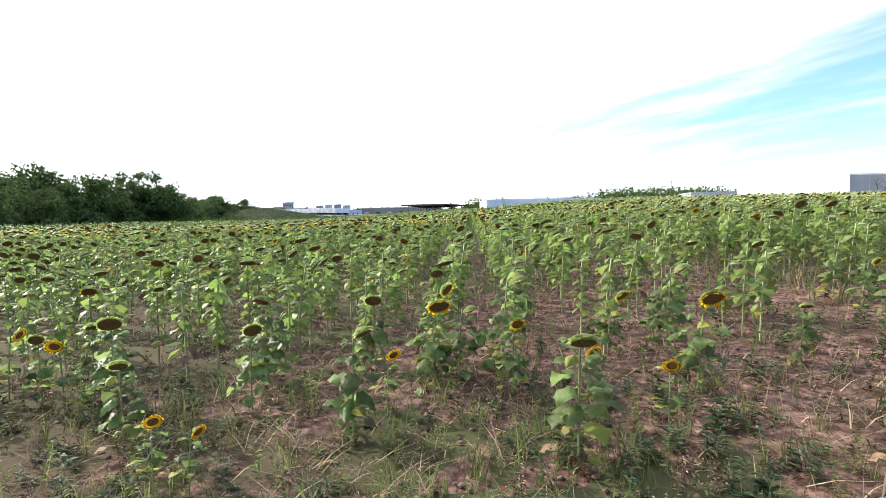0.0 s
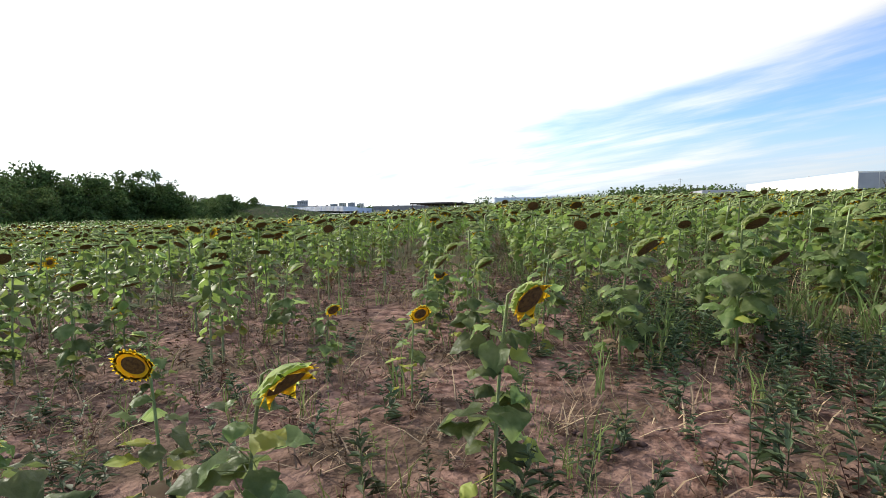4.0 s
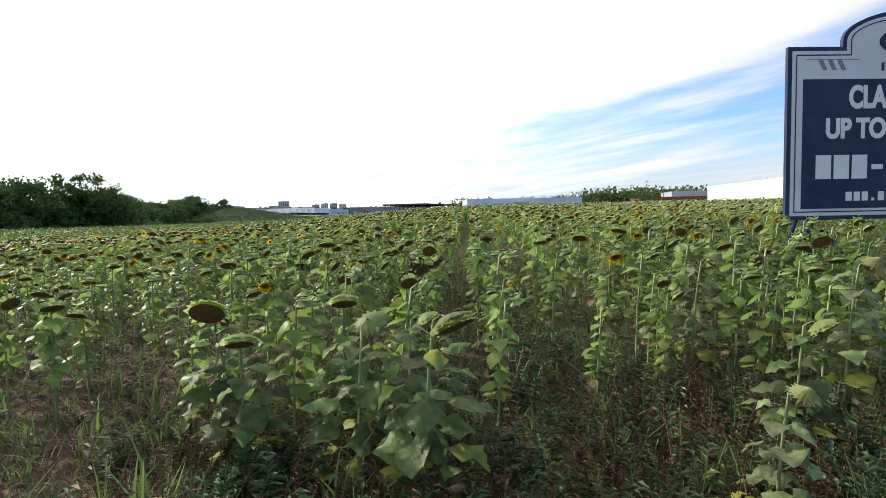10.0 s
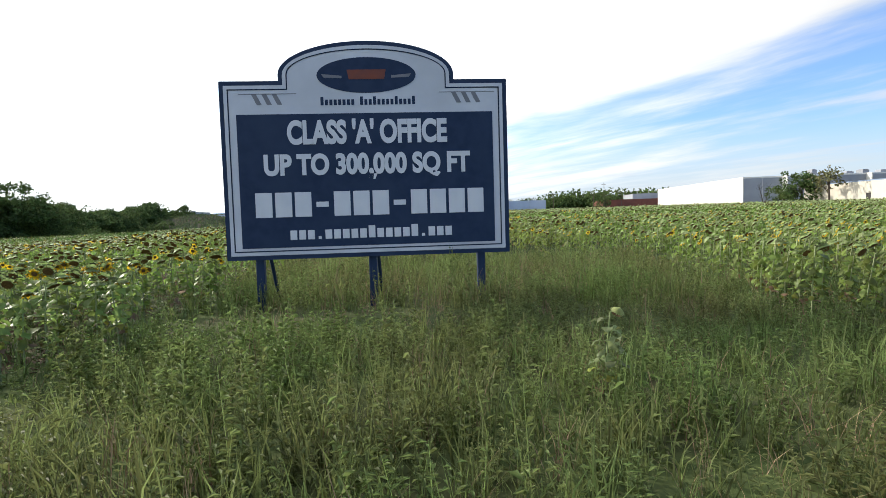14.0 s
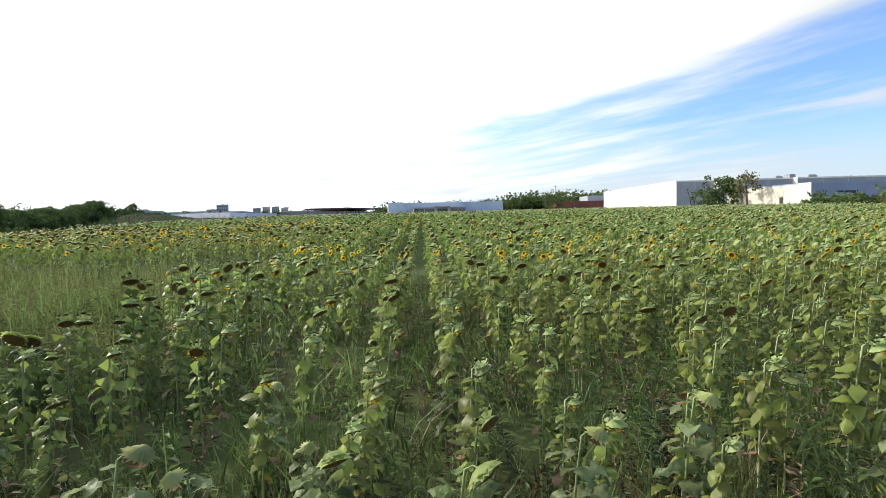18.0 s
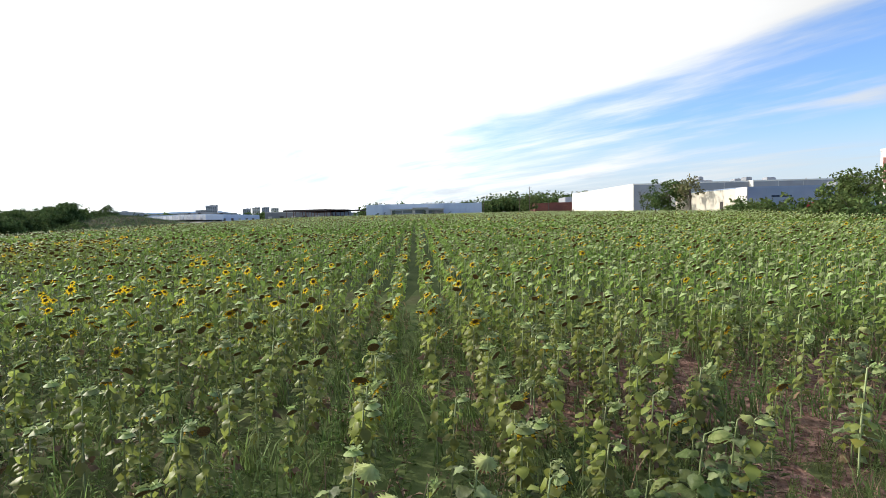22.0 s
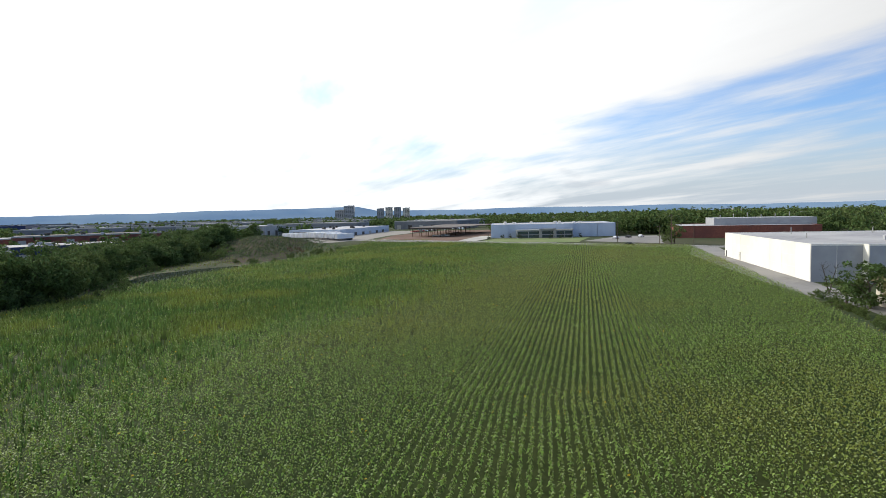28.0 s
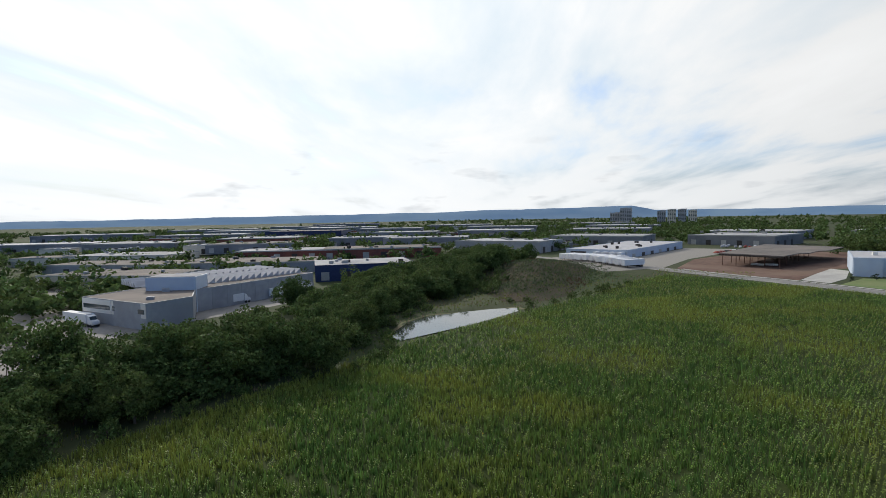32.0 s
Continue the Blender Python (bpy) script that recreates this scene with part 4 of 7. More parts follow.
def build_sign():
    gz = z_at(42, 13.4)
    root = empty("sign_board", pose(39.55, 13.18, 2.2, 0, 0, 5.2), "large navy and white sign board on posts in tall weeds", "sign")
    part("board", outline_bm(board_shape(0.0), 0.0, 0.07), NAVY, root)
    part("white_face", outline_bm(board_shape(0.075), -0.012, -0.001), SIGN_WHITE, root, "weathered white face")
    # a thin dark line follows the edge
    bm = bmesh.new()
    line = board_shape(0.135)
    inner = board_shape(0.155)
    n = len(line)
    va, vb = [bm.verts.new((x, -0.016, z)) for x, z in line], [bm.verts.new((x, -0.016, z)) for x, z in inner]
    for i in range(n):
        j = (i + 1) % n
        bm.faces.new((va[i], va[j], vb[j], vb[i]))
    bmesh.ops.solidify(bm, geom=bm.faces[:], thickness=0.003)
    part("pinstripe", bm, NAVY, root)
    part("navy_panel", boxes([(0.27, -0.020, 0.20, 4.62, -0.012, 2.46)]), NAVY, root)
    writing("CLASS 'A' OFFICE", 2.72, 0.43, 1.10, 1.94, -0.026, LETTER, root, "lettering")
    writing("UP TO 300,000 SQ FT", 3.52, 0.43, 0.69, 1.36, -0.026, LETTER, root, "lettering")
    part("lettering", outline_bm([(2.525, 1.335), (2.558, 1.335), (2.60, 1.43), (2.54, 1.43)], -0.026, -0.020), LETTER, root)          # the comma's tail
    for i in range(12):
        x, short = 0.52 + i * 0.33, i in (3, 7)
        part("lettering_bar", boxes([(x + 0.03 * short, -0.026, 0.88 if short else 0.72, x + 0.28 - 0.04 * short, -0.020, 0.97 if short else 1.14)], 0.004), LETTER, root)
    for i in range(19):
        x, dot_ = 1.08 + i * 0.148, i in (3, 15)
        part("lettering_bar", boxes([(x + 0.03 * dot_, -0.026, 0.33, x + 0.115 - 0.03 * dot_, -0.020, 0.38 if dot_ else 0.49 + 0.05 * (i in (9, 14)))], 0.003), LETTER, root)
    for i in range(22):
        if i != 8:
            x = 1.68 + i * 0.074
            part("lettering_bar", boxes([(x, -0.018, 2.60, x + 0.05, -0.012, 2.74 if i in (0, 9, 12, 17, 21) else 2.695)], 0.002), NAVY, root)
    # the oval and the two winged marks
    oval = [(2.47 + 0.84 * math.cos(2 * math.pi * i / 40), 3.10 + 0.30 * math.sin(2 * math.pi * i / 40)) for i in range(40)]
    part("oval_plate", outline_bm(oval, -0.020, -0.012), NAVY, root)
    part("oval_mark", outline_bm([(2.17, 3.03), (2.77, 3.03), (2.80, 3.19), (2.14, 3.19)], -0.026, -0.0205), SIGN_RUST, root)
    for s in (-1, 1):
        wing = [(2.47 + s * 0.42, 3.09), (2.47 + s * 0.76, 3.12), (2.47 + s * 0.72, 3.06), (2.47 + s * 0.42, 3.05)]
        part("oval_wing", outline_bm(wing, -0.024, -0.0205), SIGN_GREY, root)
    for cx in (0.80, 4.18):
        for dx in (-0.17, 0.0, 0.17):
            mark = [(cx + dx - 0.10, 2.80), (cx + dx - 0.02, 2.80), (cx + dx + 0.07, 2.62), (cx + dx - 0.01, 2.62)]
            part("wing_mark", outline_bm(mark, -0.018, -0.0125), SIGN_GREY, root)
        part("wing_line", boxes([(cx - 0.48, -0.017, 2.795, cx + 0.48, -0.0125, 2.806)]), SIGN_GREY, root)
    for x in (0.52, 2.46, 4.38):
        part("post", boxes([(x - 0.07, 0.075, gz - 2.5, x + 0.07, 0.215, 2.6)], 0.012), NAVY, root)
        bm = bmesh.new()
        tube(bm, (x + 0.12, 1.15, gz - 2.5), (x + 0.05, 0.20, 0.7), 0.035, 0.035, 6)
        part("brace", bm, NAVY, root)
    for z in (0.35, 2.2):
        part("rail", boxes([(0.1, 0.072, z, 4.78, 0.112, z + 0.14)], 0.006), NAVY, root)


build_sign()

# ---------------------------------------------------------------- halls, roads and lots to the north and east
PANEL_WHITE = material("white_wall_panel", (0.80, 0.775, 0.72), (0.74, 0.715, 0.665), 0.75, scale=0.5, spread=0.05, big=(0.68, 0.655, 0.60), big_scale=0.08)
PANEL_BLUE = material("blue_grey_wall_panel", (0.44, 0.52, 0.63), (0.40, 0.47, 0.58), 0.6, scale=0.4, spread=0.06, big=(0.50, 0.56, 0.64), big_scale=0.06)
PANEL_GREY = material("grey_wall_panel", (0.36, 0.37, 0.39), (0.30, 0.31, 0.33), 0.7, scale=0.4, spread=0.08, big=(0.27, 0.28, 0.30), big_scale=0.05)
PANEL_CREAM = material("cream_wall_panel", (0.66, 0.60, 0.50), (0.60, 0.55, 0.46), 0.75, scale=0.5, spread=0.05)
BRICK_RED = material("red_brick_wall", (0.24, 0.085, 0.06), (0.18, 0.065, 0.05), 0.9, scale=1.6, spread=0.08, big=(0.15, 0.06, 0.05), big_scale=0.2)
ROOF_GREY = material("gravel_roof", (0.34, 0.34, 0.35), (0.26, 0.26, 0.27), 0.95, scale=0.6, big=(0.42, 0.42, 0.42), big_scale=0.05)
ROOF_WHITE = material("white_roof", (0.48, 0.48, 0.50), (0.36, 0.36, 0.38), 0.8, scale=0.3, big=(0.42, 0.42, 0.43), big_scale=0.06)
ROOF_DARK = material("dark_roof", (0.10, 0.09, 0.085), (0.15, 0.135, 0.125), 0.95, scale=0.5, big=(0.2, 0.17, 0.15), big_scale=0.06)
NAVY_METAL = material("navy_sheet_wall", (0.018, 0.03, 0.09), (0.025, 0.04, 0.11), 0.5, scale=0.6)
DARK_METAL = material("dark_steel", (0.035, 0.032, 0.03), (0.06, 0.05, 0.045), 0.6, scale=2)
PINK_STEEL = material("pinkish_steel", (0.42, 0.20, 0.16), (0.36, 0.17, 0.14), 0.6, scale=2)
RUST_STEEL = material("brown_steel", (0.14, 0.07, 0.045), (0.10, 0.05, 0.04), 0.7, scale=2)
CONCRETE = material("pale_concrete", (0.46, 0.45, 0.42), (0.38, 0.37, 0.35), 0.9, scale=1.2, big=(0.33, 0.32, 0.30), big_scale=0.1)
ASPHALT = material("worn_asphalt", (0.17, 0.165, 0.16), (0.22, 0.215, 0.205), 0.95, scale=1.0, detail=8, big=(0.27, 0.26, 0.245), big_scale=0.06)
GRAVEL = material("gravel_lot", (0.22, 0.205, 0.185), (0.28, 0.265, 0.24), 0.95, scale=1.0, detail=8, big=(0.25, 0.235, 0.21), big_scale=0.05)
DIRT = material("bare_red_dirt", (0.095, 0.048, 0.034), (0.14, 0.078, 0.055), 0.95, scale=0.4, detail=8, big=(0.17, 0.11, 0.08), big_scale=0.04)
LAWN = material("mown_lawn", (0.11, 0.17, 0.05), (0.15, 0.20, 0.07), 0.95, scale=1.5, big=(0.19, 0.21, 0.09), big_scale=0.1)
GLASS = glass("dark_glass")
# Blue-grey of the factory hall, darkened to hold its front's shade in the colour.
FACTORY_BLUE = material("blue_panel_with_shade", (0.20, 0.27, 0.39), (0.23, 0.30, 0.42), 0.6, scale=0.4, spread=0.06, big=(0.25, 0.31, 0.41), big_scale=0.06)
BROWN_GLASS = glass("brown_glass", (0.16, 0.045, 0.03))
RED_PAINT = material("red_paint", (0.30, 0.045, 0.035), (0.24, 0.04, 0.03), 0.5, scale=2)
TRUCK_WHITE = material("white_vehicle_paint", (0.78, 0.78, 0.78), (0.72, 0.72, 0.73), 0.35, scale=1.5, spread=0.06)
TYRE = material("black_rubber", (0.02, 0.02, 0.02), (0.03, 0.03, 0.03), 0.8, scale=6)
CAR_DARK = material("dark_car_paint", (0.02, 0.022, 0.028), (0.028, 0.03, 0.036), 0.3, scale=3)


def sheet(name, points, mat, lift, label, category, kind="structure", step=6.0):
    """A ground surface with the given outline, draped over the land a little above it."""
    bm = bmesh.new()
    f = bm.faces.new([bm.verts.new((x, y, 0)) for x, y in points])
    if f.normal.z < 0 or f.calc_area() == 0:
        f.normal_flip()
    xs, ys = [p[0] for p in points], [p[1] for p in points]
    for axis, lo, hi in ((0, min(xs), max(xs)), (1, min(ys), max(ys))):
        k = lo + step
        while k < hi:
            co, no = ((k, 0, 0), (1, 0, 0)) if axis == 0 else ((0, k, 0), (0, 1, 0))
            bmesh.ops.bisect_plane(bm, geom=bm.verts[:] + bm.edges[:] + bm.faces[:], plane_co=co, plane_no=no)
            k += step
    for v in bm.verts:
        v.co.z = z_at(v.co.x, v.co.y) + lift
    bmesh.ops.recalc_face_normals(bm, faces=bm.faces)
    if sum(f.normal.z for f in bm.faces) < 0:
        bmesh.ops.reverse_faces(bm, faces=bm.faces)
    ob = part(name, bm, mat)
    return tagged(ob, label, category, kind=kind)


def ribbon(points, width):
    """The outline of a strip along a line of points."""
    p = [Vector((x, y)) for x, y in points]
    left, right = [], []
    for i, q in enumerate(p):
        d = (p[min(i + 1, len(p) - 1)] - p[max(i - 1, 0)]).normalized()
        n = Vector((-d.y, d.x)) * width / 2
        left.append(tuple(q + n)), right.append(tuple(q - n))
    return left + right[::-1]


def prism(points, z0, z1):
    bm = bmesh.new()
    a = [bm.verts.new((x, y, z0)) for x, y in points]
    b = [bm.verts.new((x, y, z1)) for x, y in points]
    bm.faces.new(a[::-1]), bm.faces.new(b)
    for i in range(len(a)):
        j = (i + 1) % len(a)
        bm.faces.new((a[i], a[j], b[j], b[i]))
    bmesh.ops.recalc_face_normals(bm, faces=bm.faces)
    return bm


def wall_frame(a, b, z):
    """The pose of a wall that runs from a to b: x along it, y into the building, z up."""
    d = Vector((b[0] - a[0], b[1] - a[1]))
    return Matrix.Translation((a[0], a[1], z)) @ Matrix.Rotation(math.atan2(d.y, d.x), 4, "Z"), d.length


def on_wall(name, rows, frame_, mat, parent, label="", bevel=0.0):
    ob = part(name, boxes(rows, bevel), mat, parent, label)
    ob.matrix_basis = frame_
    return ob


def hall(name, points, z0, z1, wall, roof, label, category="building", joint=6.0, units=4, seed=1, faces=(), parapet=0.35, unit_mat=None):
    """A flat-roofed hall: body, sunk roof, coping, jointed wall panels on the faces that show, and roof units."""
    rnd = random.Random(seed)
    cx, cy = sum(p[0] for p in points) / len(points), sum(p[1] for p in points) / len(points)
    root = empty(name, pose(0, 0, 0), label, category)
    pts = [Vector((x, y)) for x, y in points]
    area = sum(pts[i].x * pts[(i + 1) % len(pts)].y - pts[(i + 1) % len(pts)].x * pts[i].y for i in range(len(pts)))
    if area < 0:
        pts = pts[::-1]
    part("wall", prism([tuple(p) for p in pts], z0 - 1.0, z1 - 0.12), wall, root)
    inner = [tuple(Vector((cx, cy)) + (p - Vector((cx, cy))) * 0.985) for p in pts]
    part("roof", prism(inner, z1 - 0.119, z1 - 0.02), roof, root)
    for i in range(len(pts)):
        a, b = pts[i], pts[(i + 1) % len(pts)]
        fr, ln = wall_frame(a, b, 0)
        on_wall("coping", [(-0.02, -0.06, z1 - 0.12, ln + 0.02, 0.28, z1 + parapet - 0.2)], fr, wall, root)
        if i in faces and joint:
            k = max(1, round(ln / joint))
            for j in range(k):
                on_wall("wall_panel", [(j * ln / k + 0.03, -0.07, z0 - 0.5, (j + 1) * ln / k - 0.03, 0.0, z1 - 0.16)], fr, wall, root)
    for _ in range(units):
        i, s, t = rnd.randrange(len(pts)), rnd.uniform(0.2, 0.8), rnd.uniform(0.15, 0.85)
        a, b = pts[i], pts[(i + 1) % len(pts)]
        p = Vector((cx, cy)) * (1 - t) + a.lerp(b, s) * t
        w, d, h = rnd.uniform(1.2, 3.0), rnd.uniform(1.2, 2.2), rnd.uniform(0.7, 1.5)
        ob = part("roof_unit", boxes([(-w / 2, -d / 2, 0, w / 2, d / 2, h), (-w / 2 + 0.2, -d / 2 + 0.2, h, w / 2 - 0.2, d / 2 - 0.2, h + 0.15)], 0.03), unit_mat or PANEL_GREY, root)
        ob.matrix_basis = pose(p.x, p.y, z1 - 0.025, 0, 0, rnd.uniform(0, 90))
    return root, pts


def window_on(root, fr, x0, z0, x1, z1, bars=1, frame_mat=None, name="window", pane=None):
    w = part(name, boxes([(x0, -0.115, z0, x1, -0.078, z1)]), frame_mat or DARK_METAL, root)
    w.matrix_basis = fr
    step = (x1 - x0 - 0.08) / bars
    for i in range(bars):
        part("pane", boxes([(x0 + 0.08 + i * step, -0.126, z0 + 0.08, x0 + i * step + step, -0.116, z1 - 0.08)]), pane or GLASS, w)
    return w


def plant_east():
    # the long white hall beside the field
    a, b = (115.4, 139.3), (117.3, 199.0)
    root, pts = hall("warehouse", [a, (124.5, 138.6), (124.5, 136.6), (143, 136.2), (143, 134.5), (205, 133), (207, 198), b], 2.9, 10.4, PANEL_WHITE, ROOF_GREY,
                     "long white windowless warehouse with a flat grey roof", "warehouse", 7.6, 16, 5, (0, 1, 2, 3, 4, 7))
    fr, ln = wall_frame(b, a, 0)
    on_wall("door", [(1.2, -0.12, 2.9, 2.3, -0.072, 5.2)], fr, DARK_METAL, root, "dark steel door")
    on_wall("band", [(0.1, -0.085, 7.6, ln - 0.1, -0.072, 7.75)], fr, PANEL_WHITE, root)
    on_wall("band", [(0.1, -0.085, 5.1, ln - 0.1, -0.072, 5.22)], fr, PANEL_WHITE, root)
    for x in (14.0, 15.1):
        on_wall("downpipe", [(x, -0.16, 3.0, x + 0.10, -0.073, 5.6)], fr, CONCRETE, root)
    fr, ln = wall_frame((143, 134.5), (205, 133), 0)
    for x in (6, 24, 42):
        on_wall("loading_door", [(x, -0.12, 2.9, x + 3.6, -0.072, 6.6)], fr, DARK_METAL, root)
    for p, q in ((a, (124.5, 138.6)), ((124.5, 136.6), (143, 136.2)), ((143, 134.5), (205, 133))):          # added grey panels: the white front's shade put into colour
        fr, ln = wall_frame(p, q, 0)
        k = max(1, round(ln / 6))
        for i in range(k):
            on_wall("cladding_panel", [(0.05 + i * ln / k, -0.11, 2.5, (i + 1) * ln / k - 0.05, -0.072, 10.2)], fr, PANEL_GREY, root, "grey panel with the white front's shade in its colour")
    rnd = random.Random(2)
    for i in range(13):                      # pipes and ribs on the roof
        x, y = rnd.uniform(124, 198), rnd.uniform(142, 194)
        bm = bmesh.new()
        tube(bm, (x, y, 10.35), (x, y, 10.35 + rnd.uniform(0.8, 2.4)), 0.12, 0.12, 8)
        part("vent_pipe", bm, CONCRETE, root)
    # the lower hall with a blue-grey front
    root, pts = hall("factory_hall", [(113.2, 89.0), (124.9, 89.0), (124.9, 92.5), (175, 92.5), (175, 112.5), (113.2, 112.5)], 2.6, 6.9, FACTORY_BLUE, ROOF_GREY,
                     "low factory hall with a blue-grey front and a cream side wall", "factory", 0, 5, 9, ())
    fr, ln = wall_frame((113.2, 112.5), (113.2, 89.0), 0)
    on_wall("side_panel", [(0.0, -0.09, 2.0, 20.6, -0.004, 6.85)], fr, PANEL_CREAM, root, "cream side wall panel")
    on_wall("side_panel", [(20.66, -0.13, 2.0, ln + 0.08, -0.004, 7.0)], fr, PANEL_WHITE, root, "white corner panel")
    on_wall("door", [(16.0, -0.13, 2.7, 17.0, -0.092, 4.9)], fr, DARK_METAL, root)
    fr, ln = wall_frame((113.2, 89.0), (124.9, 89.0), 0)
    for i in range(4):
        on_wall("front_panel", [(0.1 + i * 2.92, -0.07, 2.0, 3.0 + i * 2.92, -0.003, 6.75)], fr, FACTORY_BLUE, root)
    for x0, x1 in ((3.9, 5.2), (5.4, 7.2)):
        on_wall("lettering_bar", [(x0, -0.1, 5.35, x1, -0.072, 5.62)], fr, NAVY, root)
    # the house with the brown window grid
    root, pts = hall("office_building", [(119.0, 50), (150, 50), (150, 71.0), (119.0, 71.0)], 2.4, 10.4, PANEL_WHITE, ROOF_GREY, "white office building with brown framed upper windows", "building", 0, 2, 4)
    for a, b in (((119, 71), (119, 50)), ((119, 50), (150, 50))):
        fr, ln = wall_frame(a, b, 0)
        for i in range(5):
            for z in (6.4, 8.0):
                window_on(root, fr, 0.5 + i * 2.0, z, 2.4 + i * 2.0, z + 1.5, 2, PINK_STEEL, pane=BROWN_GLASS)
        window_on(root, fr, 0.4, 2.6, 3.4, 4.6, 1, RUST_STEEL, "garage_door")
    for x, y, w in ((112.4, 86.6, 2.6), (121.6, 86.4, 4.0)):
        root = empty("red_container", pose(x, y, 0, 0, 0, 4), "red steel waste container standing by the factory wall", "container", "red containers")
        z = z_at(x, y)
        part("body", boxes([(0, -1.1, z + 0.12, w, 1.1, z + 2.0)], 0.05), RED_PAINT, root)
        for i in range(5):
            part("rib", boxes([(0.1 + i * (w - 0.3) / 4, -1.17, z + 0.2, 0.22 + i * (w - 0.3) / 4, -1.102, z + 1.9)]), RED_PAINT, root)
        part("skid", boxes([(0.1, -0.9, z, w - 0.1, -0.7, z + 0.12), (0.1, 0.7, z, w - 0.1, 0.9, z + 0.12)]), DARK_METAL, root)
    # brick hall at the far end of the drive
    root, pts = hall("brick_building", [(126, 300), (186, 292), (192, 335), (132, 343)], 3.8, 9.6, BRICK_RED, ROOF_GREY, "long low red brick building with a flat roof", "building", 8, 0, 3, (0, 3))
    part("upper_storey", prism([(146, 312), (190, 306), (192, 334), (149, 338)], 9.5, 13.0), PANEL_GREY, root, "grey upper storey")
    for i in range(6):
        bm = bmesh.new()
        tube(bm, (150 + i * 6, 316 - i, 13.0), (150 + i * 6, 316 - i, 14.6 + (i % 3) * 0.5), 0.2, 0.2, 8)
        part("vent_pipe", bm, CONCRETE, root)
    # the office hall across the road
    z0, z1 = 3.9, 11.3
    front = [(32.6, 323.9), (100.5, 330.0)]
    root, pts = hall("office_hall", [front[0], front[1], (97.4, 373), (29.5, 367)], z0, z1, PANEL_BLUE, ROOF_WHITE, "pale blue office hall with a glazed lobby in front", "building", 9.6, 7, 8, (0, 1, 3), unit_mat=PANEL_WHITE)
    fr, ln = wall_frame(*front, 0)
    for x0, x1, d in ((0.2, 9.4, 0.9), (36.0, 45.2, 0.8), (58.6, 67.6, 0.9)):
        on_wall("bay", [(x0, -d, z0 - 1, x1, -0.072, z1 + 0.1)], fr, PANEL_BLUE, root)
    part_l = on_wall("lobby", [(14.0, -9.0, z0 - 1, 44.0, -0.9, z0 + 4.2)], fr, PANEL_GREY, root, "grey lobby")
    on_wall("lobby_roof", [(13.6, -9.4, z0 + 4.2, 44.4, -0.9, z0 + 4.55)], fr, CONCRETE, root)
    on_wall("portal", [(26.0, -10.4, z0 - 1, 27.2, -9.0, z0 + 5.2), (33.6, -10.4, z0 - 1, 34.8, -9.0, z0 + 5.2), (26.0, -10.4, z0 + 4.56, 34.8, -9.4, z0 + 5.2)], fr, CONCRETE, root, "pale entrance portal")
    shift = fr @ Matrix.Translation((0, -8.94, 0))
    for x0, x1 in ((14.4, 20.0), (20.4, 25.8), (27.6, 33.4), (35.2, 39.4), (39.6, 43.6)):
        window_on(root, shift, x0, z0 + 0.3, x1, z0 + 1.7, 3)
        window_on(root, shift, x0, z0 + 2.1, x1, z0 + 3.7, 3)
    # steel frame of a building site: roof deck on posts
    root = empty("steel_frame", pose(-2.1, 0, -0.75), "unfinished steel frame hall with a dark roof deck over bare dirt", "building site")
    deck = [(-19, 350), (9, 341), (13, 362), (17, 366), (19, 384), (23, 388), (28, 424), (-12, 440)]
    part("roof_deck", prism(deck, 10.35, 10.75), ROOF_DARK, root)
    part("edge_beam", prism([(-19.2, 349.8), (9.2, 340.8), (9.1, 341.6), (-19.0, 350.6)], 9.7, 10.34), DARK_METAL, root)
    for i in range(5):
        for j in range(6):
            x, y = -17.5 + i * 6.3 + j * 0.9, 351 - i * 2.0 + j * 16
            bm = bmesh.new()
            tube(bm, (x, y, z_at(x, y) - 0.3), (x, y, 10.36), 0.18, 0.18, 6)
            part("post", bm, RUST_STEEL, root)
    for j in range(6):
        bm = bmesh.new()
        tube(bm, (-17.5 + j * 0.9, 351 + j * 16, 9.9), (7.7 + j * 0.9, 343 + j * 16, 9.9), 0.22, 0.22, 4)
        part("roof_beam", bm, DARK_METAL, root)
    for x, y, w in ((-6, 356, 6), (0, 358, 5)):
        part("stacked_panel", boxes([(x, y, 4.7, x + w, y + 1.6, 5.7)]), PANEL_WHITE, root, "white stacked panels")
    # road, drive and lots
    road = [(-150, 372), (-90, 345), (-34, 317), (10, 294), (44, 274.5), (62, 268), (96, 249), (122, 240), (170, 232), (260, 226)]
    sheet("road", ribbon(road, 7.5), ASPHALT, 0.05, "worn grey asphalt road beyond the crop", "road")
    for off, nm in ((6.2, "pavement"),):
        moved = [(x + 0.45 * off, y + 0.89 * off) for x, y in road[2:8]]
        sheet(nm, ribbon(moved, 1.8), CONCRETE, 0.12, "pale concrete footpath beside the road", "pavement")
    for k, sgn in enumerate((-1, 1)):
        moved = [(x + sgn * 0.45 * 3.9, y + sgn * 0.89 * 3.9) for x, y in road[1:9]]
        bm = bmesh.new()
        for (x0, y0), (x1, y1) in zip(moved, moved[1:]):
            tube(bm, (x0, y0, z_at(x0, y0) + 0.06), (x1, y1, z_at(x1, y1) + 0.06), 0.12, 0.12, 4)
        tagged(part("kerb", bm, CONCRETE), "pale concrete kerb along the road", "kerb", kind="structure")
    sheet("driveway", [(117.2, 238), (108.5, 205), (106.8, 140), (107.5, 118), (115.4, 118), (115.6, 139), (117.9, 200), (121, 203), (126, 236)], ASPHALT, 0.06, "worn asphalt drive beside the white hall", "driveway")
